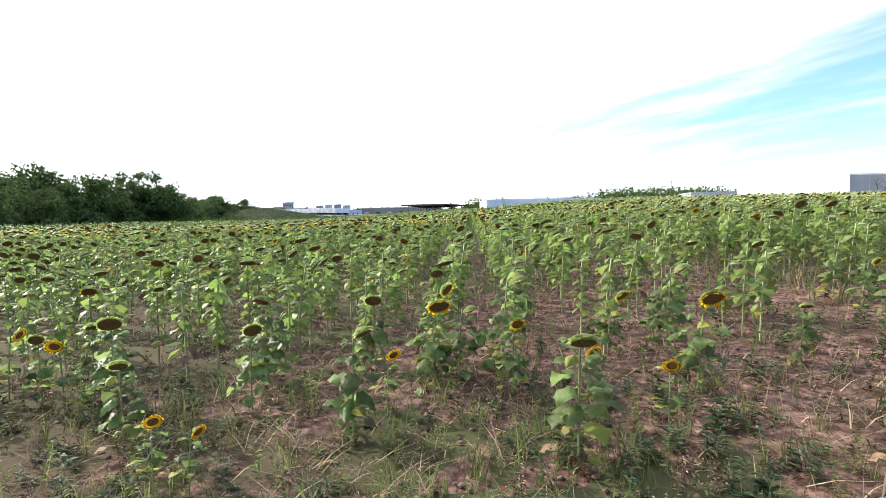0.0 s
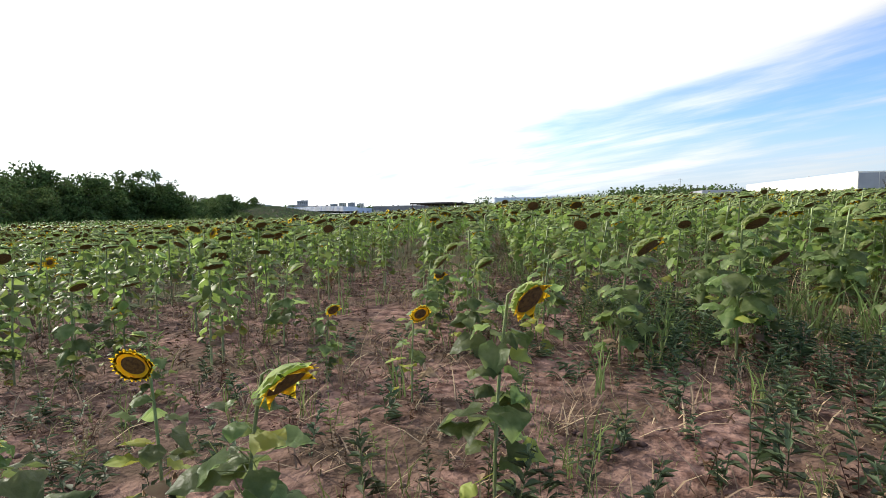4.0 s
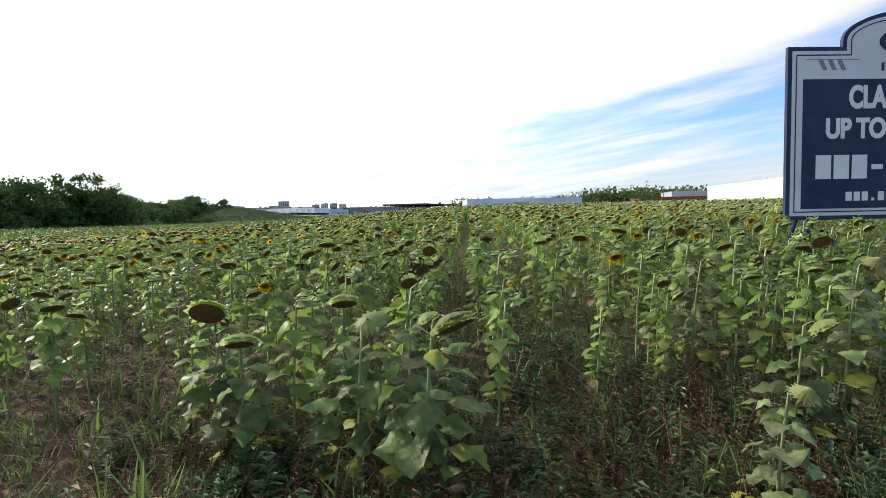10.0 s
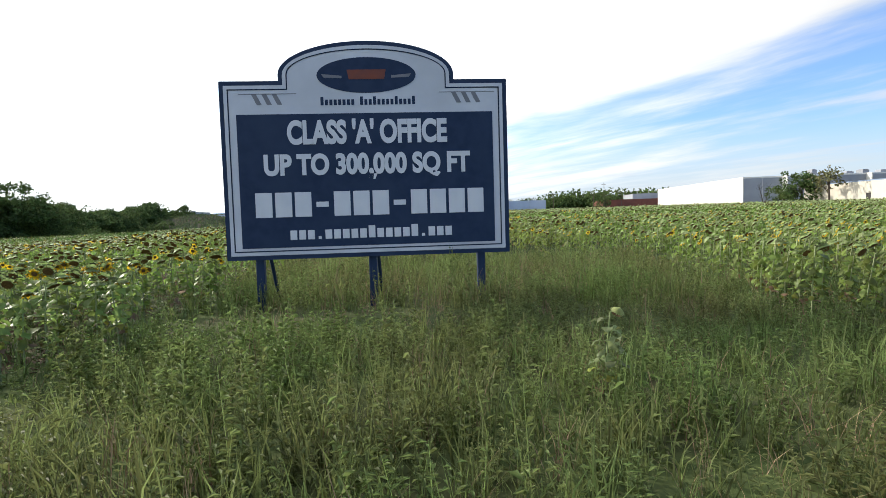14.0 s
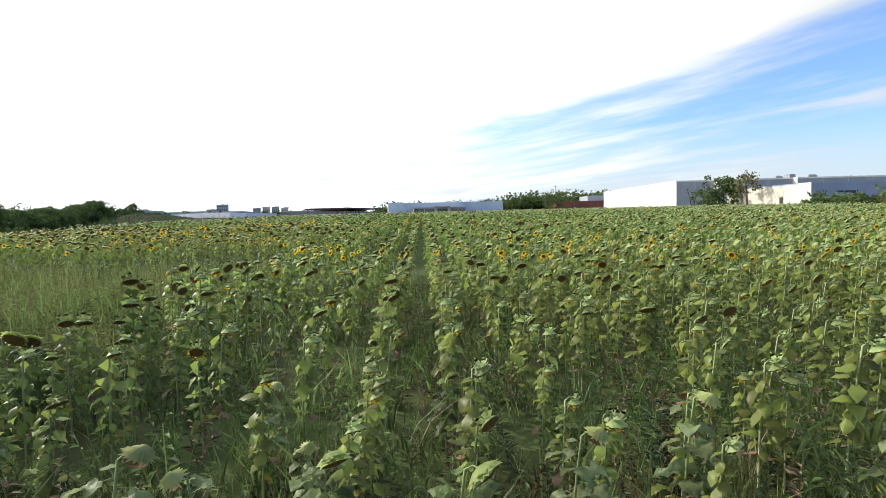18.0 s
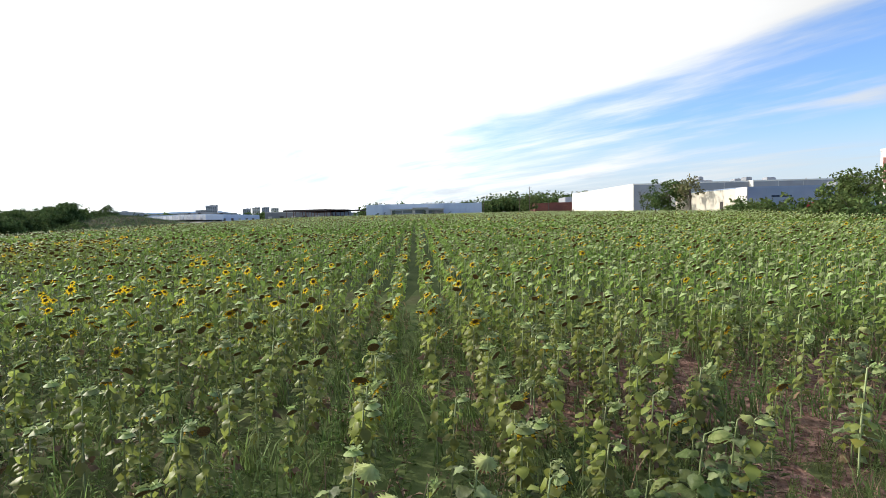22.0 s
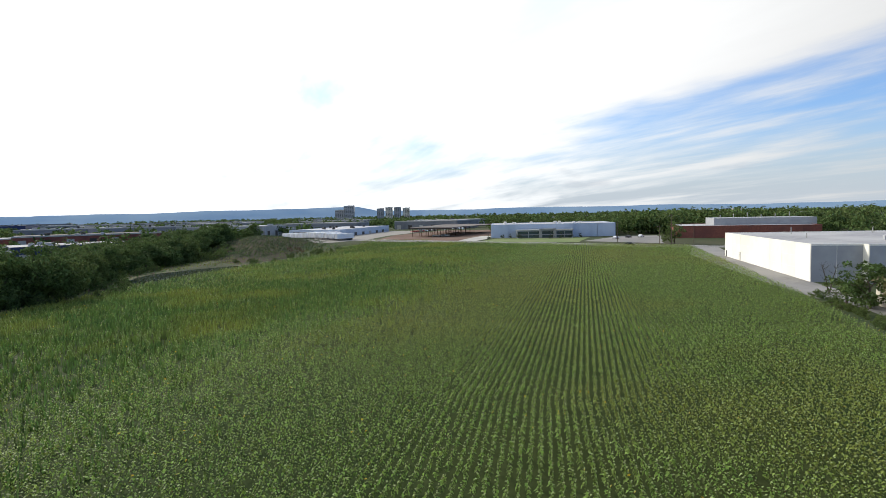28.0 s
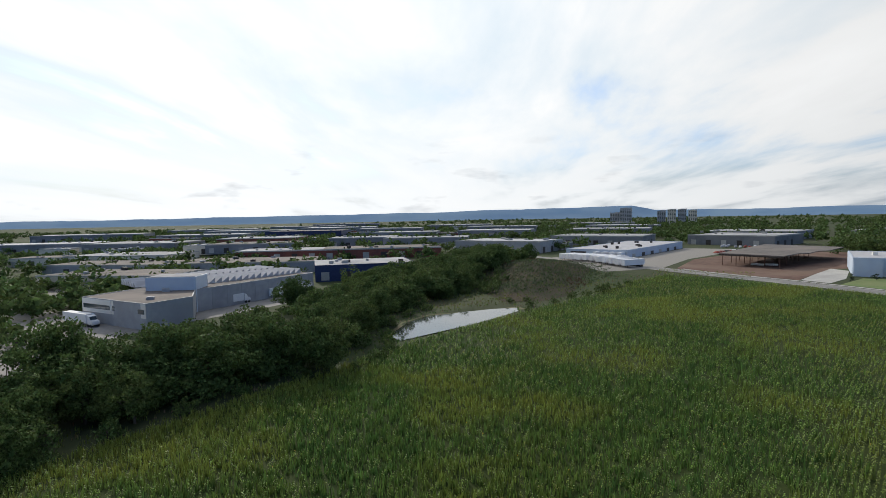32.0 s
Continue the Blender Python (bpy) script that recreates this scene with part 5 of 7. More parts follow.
    sheet("yard", [(112.8, 113), (112.8, 60), (106.5, 60), (108.5, 90), (110, 117), (115.4, 117.8)], ASPHALT, 0.05, "asphalt yard in front of the factory hall", "yard")
    sheet("parking_lot", [(80, 284), (112, 262), (124, 330), (103.2, 327)], ASPHALT, 0.06, "asphalt parking lot beside the office hall", "parking lot")
    sheet("lawn", [(30, 292), (44, 284), (78, 276), (79, 285), (86, 318), (36, 316)], LAWN, 0.08, "mown lawn in front of the office hall", "lawn")
    sheet("entrance_drive", [(17.5, 300), (27, 294.5), (31, 312), (31, 345), (24, 352), (21, 330)], CONCRETE, 0.1, "pale entrance drive", "driveway")
    sheet("building_site", [(-34, 324), (17, 300), (21, 330), (24, 352), (60, 380), (80, 460), (-20, 480), (-40, 380)], DIRT, 0.07, "bare reddish dirt of a building site", "ground", step=10)
    sheet("loading_yard", [(-40, 324), (-43, 380), (-30, 480), (-71, 480), (-73, 366), (-118, 366), (-125, 330), (-60, 300)], GRAVEL, 0.06, "pale gravel loading yard", "yard", step=10)
    for k, (x, y) in enumerate(((94.8, 276), (108.4, 252), (112.3, 249), (124, 262))):
        root = empty("utility_pole", pose(x, y, z_at(x, y)), "weathered wooden utility pole beside the road", "pole", "utility poles")
        h = (9.5, 8.0, 12.5, 9.0)[k]
        bm = bmesh.new()
        tube(bm, (0, 0, -0.5), (0, 0, h), 0.16, 0.10, 8)
        part("pole", bm, STEM_BROWN, root)
        part("cross_arm", boxes([(-1.0, -0.06, h - 0.7, 1.0, 0.06, h - 0.58)], 0.01), STEM_BROWN, root)
        for dx in (-0.85, 0.85):
            bm = bmesh.new()
            tube(bm, (dx, 0, h - 0.58), (dx, 0, h - 0.4), 0.05, 0.03, 6)
            part("insulator", bm, CONCRETE, root)


STEM_BROWN = material("weathered_bark", (0.13, 0.10, 0.075), (0.085, 0.065, 0.05), 0.9, scale=3, bump=0.02, bump_scale=6)


def make_car(x, y, yaw, mat, label):
    z = z_at(x, y) + 0.06
    root = empty("car", pose(x, y, z, 0, 0, yaw), label, "car")
    bm = outline_bm([(-2.15, 0.35), (2.15, 0.35), (2.2, 0.75), (1.4, 0.92), (0.75, 1.42), (-0.95, 1.45), (-1.75, 0.98), (-2.2, 0.9)], -0.85, 0.85)
    bmesh.ops.bevel(bm, geom=bm.edges[:], offset=0.07, segments=2, affect="EDGES")
    part("body", bm, mat, root)
    for s in (-1, 1):
        part("window", outline_bm([(-1.45, 0.98), (1.05, 0.98), (0.65, 1.34), (-0.85, 1.36)], s * 0.858 - 0.006, s * 0.858 + 0.006), GLASS, root)
        for wx in (-1.35, 1.35):
            bm = bmesh.new()
            tube(bm, (wx, s * 0.70, 0.33), (wx, s * 0.90, 0.33), 0.33, 0.33, 14)
            wheel = part("wheel", bm, TYRE, root)
            bm = bmesh.new()
            tube(bm, (wx, s * 0.895, 0.33), (wx, s * 0.915, 0.33), 0.2, 0.2, 10)
            part("rim", bm, CONCRETE, wheel)
    for yy in (-0.6, 0.6):
        part("headlight", boxes([(2.16, yy - 0.18, 0.62, 2.22, yy + 0.18, 0.76)], 0.02), TRUCK_WHITE, root)
    return root


def make_trailer(x, y, yaw, length=13.0, cab=False):
    z = z_at(x, y) + 0.07
    root = empty("truck" if cab else "box_trailer", pose(x, y, z, 0, 0, yaw), "white truck with a long box trailer on the yard" if cab else "white box trailer parked in a row on the yard", "truck" if cab else "trailer", "" if cab else "parked box trailers")
    part("box", boxes([(0, -1.28, 1.1, length, 1.28, 3.95)], 0.04), TRUCK_WHITE, root)
    part("chassis", boxes([(0.3, -0.5, 0.85, length - 0.2, 0.5, 1.095)]), DARK_METAL, root)
    part("rear_door", boxes([(length + 0.002, -1.2, 1.2, length + 0.03, -0.02, 3.85), (length + 0.002, 0.02, 1.2, length + 0.03, 1.2, 3.85)]), PANEL_GREY, root)
    for wx in (length - 1.4, length - 2.7):
        for s in (-1, 1):
            bm = bmesh.new()
            tube(bm, (wx, s * 0.85, 0.5), (wx, s * 1.25, 0.5), 0.5, 0.5, 12)
            part("wheel", bm, TYRE, root)
    part("landing_leg", boxes([(2.2, -0.9, 0.0, 2.35, -0.7, 1.09), (2.2, 0.7, 0.0, 2.35, 0.9, 1.09)]), DARK_METAL, root)
    if cab:
        bm = outline_bm([(-0.4, 0.7), (-2.9, 0.7), (-3.2, 1.1), (-3.0, 2.0), (-1.9, 2.2), (-1.5, 3.3), (-0.4, 3.7)], -1.15, 1.15)
        bmesh.ops.bevel(bm, geom=bm.edges[:], offset=0.08, segments=1, affect="EDGES")
        part("cab", bm, TRUCK_WHITE, root)
        part("windscreen", outline_bm([(-1.96, 2.25), (-1.92, 2.2), (-1.56, 3.22), (-1.62, 3.26)], -1.0, 1.0), GLASS, root)
        for wx in (-2.4, -0.9):
            for s in (-1, 1):
                bm = bmesh.new()
                tube(bm, (wx, s * 0.85, 0.5), (wx, s * 1.2, 0.5), 0.5, 0.5, 12)
                part("wheel", bm, TYRE, root)
    return root


plant_east()
make_car(96.2, 249.0, 152, CAR_DARK, "black car driving on the road beyond the field")
make_car(110.4, 82.5, 100, CAR_DARK, "dark car parked beside the factory yard hedge")
for k, (cx, cy, cw) in enumerate(((97, 300, 62), (104, 306, 62), (111, 312, 60))):
    make_car(cx, cy, cw, (TRUCK_WHITE, CAR_DARK, TRUCK_WHITE)[k], "car parked on the lot beside the office hall")
for i in range(9):
    make_trailer(-104 + i * 4.6, 345 - i * 2.2, 70, 12.5)
for i in range(5):
    make_trailer(-74 + i * 4.3, 326 - i * 2.4, 62, 12.5)
for i in range(4):
    make_trailer(-92 + i * 5.0, 366 - i * 0.5, 84, 9.0)

# ---------------------------------------------------------------- trees, hedges and weeds
TREE_LEAF = material("tree_foliage", (0.062, 0.102, 0.032), (0.11, 0.155, 0.048), 0.8, scale=0.7, spread=0.5, island=True, translucent=0.22, spec=0.12)
TREE_LIGHT = material("light_foliage", (0.075, 0.115, 0.036), (0.12, 0.155, 0.048), 0.8, scale=0.7, spread=0.45, island=True, translucent=0.25, spec=0.12)
TREE_AUTUMN = material("turning_foliage", (0.15, 0.13, 0.05), (0.12, 0.13, 0.05), 0.6, scale=0.9, spread=0.5, island=True, translucent=0.25)
BARK = material("tree_bark", (0.075, 0.058, 0.045), (0.11, 0.09, 0.07), 0.95, scale=3, bump=0.03, bump_scale=5)
CONIFER = material("conifer_foliage", (0.02, 0.038, 0.02), (0.035, 0.055, 0.028), 0.7, scale=1, spread=0.4, island=True)


def leaf_cloud(rnd, centres, leaf, per):
    """Loose clumps of small leaves round the given centres, rows of x, y, z, radius."""
    c = np.repeat(np.asarray(centres), per, axis=0)
    n = len(c)
    d = rnd.normal(size=(n, 3))
    d /= np.linalg.norm(d, axis=1)[:, None]
    p = c[:, :3] + d * (c[:, 3] * rnd.uniform(0.35, 1.05, n) ** 0.5)[:, None] * np.array((1, 1, 0.75))
    u = rnd.normal(size=(n, 3))
    u /= np.linalg.norm(u, axis=1)[:, None]
    v = np.cross(u, d + rnd.normal(0, 0.5, (n, 3)))
    v /= np.linalg.norm(v, axis=1)[:, None] + 1e-6
    s = (leaf * rnd.uniform(0.6, 1.3, n))[:, None]
    V = np.stack([p - u * s, p + v * s * 0.55, p + u * s, p - v * s * 0.55], 1).reshape(-1, 3)
    a = np.arange(n)[:, None] * 4
    return V, np.concatenate([a + np.array((0, 1, 2)), a + np.array((0, 2, 3))])


def crown_centres(rnd, height, spread, low, clumps, size):
    """Clump centres over a crown: fuller above, with an uneven outline."""
    rows = []
    lobes = [(rnd.uniform(-0.42, 0.42) * spread, rnd.uniform(-0.42, 0.42) * spread, rnd.uniform(0.12, 0.85)) for _ in range(9)] + [(0, 0, 0.85), (0, 0, 0.5)]
    for _ in range(clumps):
        lx, ly, lz = lobes[rnd.integers(len(lobes))]
        d = rnd.normal(size=3)
        d /= np.linalg.norm(d)
        r = rnd.uniform(0.55, 1.0) ** 0.5
        h = height - low
        rows.append((lx + d[0] * r * spread * 0.33, ly + d[1] * r * spread * 0.33, low + h * np.clip(lz * 0.82 + d[2] * r * 0.24, 0.03, 0.97), size * rnd.uniform(0.7, 1.3)))
    return rows


def tree_meshes(seed, height, spread, low, mat, clumps=70, per=34, leaf=0.26, size=0.85):
    rnd = np.random.default_rng(seed)
    cs = crown_centres(rnd, height, spread, low, clumps, size)
    V, T = leaf_cloud(rnd, cs, leaf, per)
    crown = raw_mesh("crown", V, T, [mat])
    bm = bmesh.new()
    r = height * 0.018 + 0.03
    top = Vector((rnd.uniform(-0.3, 0.3), rnd.uniform(-0.3, 0.3), low + (height - low) * 0.45))
    tube(bm, (0, 0, -0.4), top * 0.5, r * 1.35, r, 7)
    tube(bm, top * 0.5, top, r, r * 0.6, 7)
    for k in range(9):
        x, y, z, _ = cs[k * len(cs) // 9]
        s = top * rnd.uniform(0.45, 1.0)
        tube(bm, s, (x, y, max(z, s.z + 0.3)), r * 0.4, r * 0.1, 5)
    trunk = bpy.data.meshes.new("trunk")
    bm.to_mesh(trunk)
    bm.free()
    trunk.materials.append(BARK)
    return trunk, crown


def place_tree(meshes, x, y, scale, yaw, label, group="", name="tree", category="tree", dz=0.0):
    root = empty(name, pose(x, y, z_at(x, y) + dz, 0, 0, yaw), label, category, group)
    root.scale = (scale, scale, scale * (0.9 + 0.2 * ((x * 7.3 + y * 3.1) % 1)))
    shared("trunk", meshes[0], root)
    shared("crown", meshes[1], root)
    return root


def plant_trees():
    rnd = random.Random(11)
    dark = [tree_meshes(300 + i, 10.0, 9.0, 0.1, TREE_LEAF, 170, 62, 0.25, 1.1) for i in range(5)]
    light = [tree_meshes(320 + i, 10.0, 8.6, 0.1, TREE_LIGHT, 160, 60, 0.25, 1.1) for i in range(3)]
    mids = [tree_meshes(330 + i, 10.0, 9.0, 0.1, TREE_LIGHT if i == 2 else TREE_LEAF, 110, 44, 0.32, 1.2) for i in range(4)]
    bush = [tree_meshes(340 + i, 3.0, 3.6, 0.0, TREE_LIGHT if i else TREE_LEAF, 28, 22, 0.22, 0.6) for i in range(3)]
    # the wood along the field's western edge
    belt = [(-47, 60), (-44, 70), (-50, 77), (-55, 84), (-49, 90), (-57, 95), (-53, 102), (-60, 108), (-55, 114), (-63, 117), (-53, 122), (-60, 128), (-49, 128), (-66, 134), (-58, 139), (-72, 143),
            (-65, 150), (-76, 154), (-70, 162), (-83, 160), (-80, 172), (-60, 88), (-66, 100), (-70, 112), (-73, 124), (-62, 76), (-52, 50), (-46, 40), (-58, 62), (-55, 32), (-64, 46), (-70, 60), (-72, 86)]
    for x, y in belt:
        place_tree(rnd.choice(dark + dark + light), x + rnd.uniform(-1.5, 1.5), y + rnd.uniform(-1.5, 1.5), rnd.uniform(1.08, 1.3) * (0.86 if y > 122 else 0.76 if y < 96 and x > -57 else 1.1 if y < 105 else 1), rnd.uniform(0, 360),
                   "broad leafy tree with a dark green crown at the field's edge", "trees along the field's edge")
    # the wood on towards the earth mound
    for _ in range(86):
        y = rnd.uniform(165, 330)
        x = -78 - (y - 165) * 0.24 - rnd.uniform(0, 42) + (6 if y > 270 else 0)
        if y > 255 and x > -112:
            x -= 26
        place_tree(rnd.choice(mids), x, y, rnd.uniform(0.9, 1.3), rnd.uniform(0, 360), "leafy tree in the wood behind the pond", "trees behind the pond")
    for _ in range(26):
        y = rnd.uniform(225, 350)
        x = -118 - (y - 225) * 0.10 - rnd.uniform(0, 34)
        place_tree(rnd.choice(mids), x, y, rnd.uniform(0.75, 1.05), rnd.uniform(0, 360), "leafy tree in the wood behind the earth mound", "trees behind the mound")
    # shrubs by the pond and along the bank
    for x, y, s in ((-50, 146, 1.0), (-53, 149, 0.8), (-47, 143, 0.7), (-57, 152, 1.1), (-68, 165, 1.1), (-72, 178, 1.0), (-76, 190, 0.9), (-50, 214, 0.8), (-47, 224, 0.7), (-46, 236, 1.0), (-44, 246, 0.9), (-42, 256, 1.3), (-43, 262, 1.1), (-41, 268, 0.8),
                    (-46, 205, 0.6), (-56, 222, 0.6), (-60, 216, 0.7), (-40, 276, 0.8), (-44, 136, 0.9), (-41, 128, 0.8), (-47, 118, 0.9), (-47, 106, 0.8), (-46, 96, 0.9), (-45, 84, 1.0), (-43, 74, 0.9), (-46, 66, 1.1)):
        place_tree(rnd.choice(bush), x, y, s, rnd.uniform(0, 360), "low green shrub on the bank", "shrubs on the bank", "shrub", "shrub")
    # rough bushes on the mound's flank
    for _ in range(22):
        y = rnd.uniform(228, 282)
        x = -92 - (y - 255) * 0.45 + rnd.uniform(-22, 6)
        place_tree(rnd.choice(bush[:1] + bush), x, y, rnd.uniform(0.7, 1.35), rnd.uniform(0, 360), "dark bush on the flank of the earth mound", "bushes on the mound", "shrub", "shrub")
    # the hedge on the east side
    green = tree_meshes(360, 7.0, 5.0, 0.4, TREE_LEAF, 60, 40, 0.22, 0.75)
    sparse = tree_meshes(361, 7.2, 5.4, 2.4, TREE_AUTUMN, 34, 12, 0.26, 0.75)
    thin = tree_meshes(362, 6.5, 4.6, 0.5, TREE_LIGHT, 52, 30, 0.20, 0.7)
    place_tree(green, 110.4, 108.8, 1.15, 20, "young green tree beside the white warehouse")
    place_tree(thin, 108.8, 112.0, 1.05, 70, "thin light green tree beside the white warehouse")
    place_tree(sparse, 110.9, 102.2, 1.12, 0, "half bare tree with turning leaves in the hedge")
    place_tree(tree_meshes(363, 6.5, 7.0, 0.3, TREE_LIGHT, 70, 42, 0.24, 0.9), 112.0, 66.5, 0.9, 0, "big bushy tree with yellowish green leaves in the hedge")
    place_tree(light[1], 109.5, 57, 0.42, 0, "bushy dark green tree in the hedge")
    place_tree(light[2], 115, 60, 0.45, 90, "bushy dark green tree in the hedge")
    place_tree(dark[3], 107.5, 50, 0.42, 10, "bushy dark green tree in the hedge")
    for i in range(46):
        y = 46 + i * 1.72 + rnd.uniform(-0.5, 0.5)
        x = float(field_right(y)) + rnd.uniform(1.6, 4.2)
        place_tree(rnd.choice(bush), x, y, rnd.uniform(0.4, 0.8) * (1.35 if y < 76 else 0.62), rnd.uniform(0, 360), "low bushy shrub in the hedge beside the field", "shrubs in the hedge", "shrub", "shrub")
    # a bare dead tree
    bm = bmesh.new()
    r2 = random.Random(4)
    for lean in (-0.5, 0.55):
        p = Vector((0, 0, -0.3))
        q = Vector((lean, 0.1, 2.6))
        tube(bm, p, q, 0.13, 0.09, 7)
        e = q + Vector((lean * 1.4, 0, 2.6))
        tube(bm, q, e, 0.09, 0.03, 6)
        for k in range(9):
            s = q.lerp(e, k / 9) if k > 2 else p.lerp(q, 0.6 + 0.13 * k)
            d = Vector((r2.uniform(-1, 1), r2.uniform(-1, 1), r2.uniform(0.5, 1.2))) * r2.uniform(0.8, 1.5)
            tube(bm, s, s + d, 0.035, 0.01, 5)
            tube(bm, s + d * 0.6, s + d * 0.6 + Vector((d.y, -d.x, d.z)) * 0.5, 0.018, 0.006, 4)
    root = empty("bare_tree", pose(111.6, 123.5, z_at(111.6, 123.5)), "dead leafless tree with two forked dark trunks", "tree")
    part("trunk", bm, BARK, root)
    place_tree(tree_meshes(365, 9.0, 8.0, 0.8, TREE_LIGHT, 60, 30, 0.3, 0.95), 115.5, 258, 1.0, 0, "light green willow-like tree beside the road")
    for x, y in ((40, 312), (44, 314), (49, 311), (71, 312), (76, 315), (81, 318), (66, 309), (33, 306)):
        place_tree(tree_meshes(370, 3.2, 1.6, 0.2, CONIFER, 14, 36, 0.14, 0.4) if x == 40 else SMALL[0], x, y, rnd.uniform(0.8, 1.2), rnd.uniform(0, 360), "small dark ornamental tree on the lawn", "ornamental trees on the lawn")


SMALL = [tree_meshes(371, 3.2, 1.6, 0.2, CONIFER, 14, 36, 0.14, 0.4)]
plant_trees()


def tree_template(seed, kind, leaf=0.125, per=5):
    """A distant tree as arrays, unit height."""
    rnd = np.random.default_rng(seed)
    if kind == "conifer":
        cs = [(0, 0, 0.12 + 0.8 * k / 7, 0.20 * (1 - k / 8)) for k in range(8)]
        V, T = leaf_cloud(rnd, cs, 0.12, 6)
        return V, T, np.full(len(T), 2)
    cs = [(0.30 * math.cos(a) * q, 0.30 * math.sin(a) * q, 0.45 + 0.32 * rnd.uniform(-1, 1) * (1.2 - q), 0.24) for a, q in zip(rnd.uniform(0, 6.3, 9), rnd.uniform(0.2, 1, 9))]
    V, T = leaf_cloud(rnd, cs, leaf, per)
    return V, T, np.full(len(T), 0 if kind == "dark" else 1)


def far_woods():
    temps = [tree_template(500 + i, k) for i, k in enumerate(("dark", "dark", "dark", "light", "dark", "dark", "dark"))]
    fine = [tree_template(520 + i, k, 0.062, 16) for i, k in enumerate(("dark", "dark", "light", "dark"))]
    spots = []

    def grove(x0, y0, x1, y1, count, h0, h1, kinds=None):
        x, y = rng.uniform(min(x0, x1), max(x0, x1), count), rng.uniform(y0, y1, count)
        h = rng.uniform(h0, h1, count)
        spots.append(np.stack([x, y, land(x, y) - 0.3, rng.uniform(0, 6.3, count), h, h], 1))

    grove(20, 440, 320, 560, 560, 10, 16)          # the wood behind the office hall
    grove(120, 345, 330, 440, 260, 12, 18)
    grove(104, 346, 190, 385, 90, 14, 18)
    grove(196, 210, 330, 330, 150, 9, 14)
    grove(70, 380, 120, 440, 60, 9, 14)
    scatter("near_wood", np.concatenate(spots), fine, [TREE_LEAF, TREE_LIGHT, CONIFER], "dark green wood behind the halls across the road", "woods")
    spots.clear()
    grove(320, 100, 520, 500, 260, 9, 15)
    grove(0, 560, 700, 900, 520, 11, 17)
    grove(-260, 640, 0, 900, 190, 9, 14)
    grove(-700, 900, 800, 1500, 700, 10, 17)
    grove(-1700, 1300, 900, 2600, 760, 11, 20)
    ob = scatter("far_wood", np.concatenate(spots), temps, [TREE_LEAF, TREE_LIGHT, CONIFER], "dark green woods on the horizon", "woods")
    spots.clear()
    # rows and clumps of trees between the halls of the town
    for _ in range(520):
        d = rng.uniform(130, 1700) ** 1.0
        a = rng.uniform(radians(8), radians(88))
        cx, cy = 40 - d * math.sin(a), 50 + d * math.cos(a)
        if cx > -190 and cy < 330 or cx > -125 and cy < 520:
            continue
        n = int(rng.integers(5, 16))
        th = rng.uniform(0, math.pi)
        s = np.linspace(-1, 1, n) * n * 2.6
        x, y = cx + s * math.cos(th) + rng.normal(0, 3, n), cy + s * math.sin(th) + rng.normal(0, 3, n)
        h = rng.uniform(6.5, 12.5, n)
        spots.append(np.stack([x, y, land(x, y) - 0.3, rng.uniform(0, 6.3, n), h, h * 1.1], 1))
    grove(-190, 60, -120, 100, 8, 7, 11)
    grove(-215, 100, -178, 132, 26, 7, 11)
    grove(-240, 180, -200, 330, 40, 6, 10)
    grove(-150, 240, -115, 330, 60, 7, 11)
    scatter("town_trees", np.concatenate(spots), temps, [TREE_LEAF, TREE_LIGHT, CONIFER], "clumps of trees between the halls of the town", "trees")


far_woods()

# ---------------------------------------------------------------- the pond, the factory and the town to the west
WATER = glass("pond_water", (0.05, 0.06, 0.055))
# The ridge's blue is distance haze put into the base colour.
RIDGE = material("haze_painted_ridge", (0.15, 0.24, 0.36), (0.18, 0.27, 0.38), 1.0, scale=0.004, big=(0.20, 0.29, 0.39), big_scale=0.002, spec=0.0)


def build_pond():
    bank = [(-52, 152), (-50.5, 165), (-49, 180), (-48.5, 195), (-49.5, 207), (-53, 209), (-58, 203), (-63, 193), (-67, 182), (-66, 170), (-61, 160), (-56, 153)]
    bm = bmesh.new()
    f = bm.faces.new([bm.verts.new((x, y, 0.05)) for x, y in bank])
    if f.normal.z < 0:
        f.normal_flip()
    bm.normal_update()
    tagged(part("pond", bm, WATER), "still grey pond reflecting the sky", "water", kind="structure")
    pts = [(x, y) for x, y in bank] + [bank[0]]
    sheet("pond_bank", ribbon([(x, y) for x, y in bank[4:]], 3.5), STRAWY, 0.05, "brownish bare bank beside the pond", "bank", step=4)


MOUND = material("dry_mound", (0.034, 0.028, 0.018), (0.024, 0.030, 0.014), 0.95, scale=0.5, detail=8, bump=0.08, bump_scale=1.5, big=(0.055, 0.042, 0.028), big_scale=0.06, spec=0.1)
STRAWY = material("dry_bank", (0.16, 0.13, 0.08), (0.12, 0.125, 0.055), 0.95, scale=0.6, big=(0.10, 0.12, 0.045), big_scale=0.15)
build_pond()
sheet("earth_mound", [(-52, 224), (-62, 216), (-88, 236), (-116, 268), (-128, 300), (-112, 322), (-84, 322), (-66, 300), (-58, 268), (-50, 246)], MOUND, 0.08, "brown earth mound overgrown with dry weeds", "mound", step=4)


def sawtooth(root, a, b, depth, z, teeth, mat):
    """A row of white sawtooth roof lights between a and b."""
    fr, ln = wall_frame(a, b, z)
    w = ln / teeth
    for i in range(teeth):
        ob = part("roof_light", prism([(i * w + 0.1, 0), ((i + 1) * w - 0.1, 0), ((i + 1) * w - 0.1, depth), (i * w + 0.1, depth)], 0, 0.2), mat, root)
        for v in ob.data.vertices:
            if v.co.z > 0.1:
                v.co.z = 0.15 + 2.0 * (v.co.x - i * w) / w
        ob.matrix_basis = fr


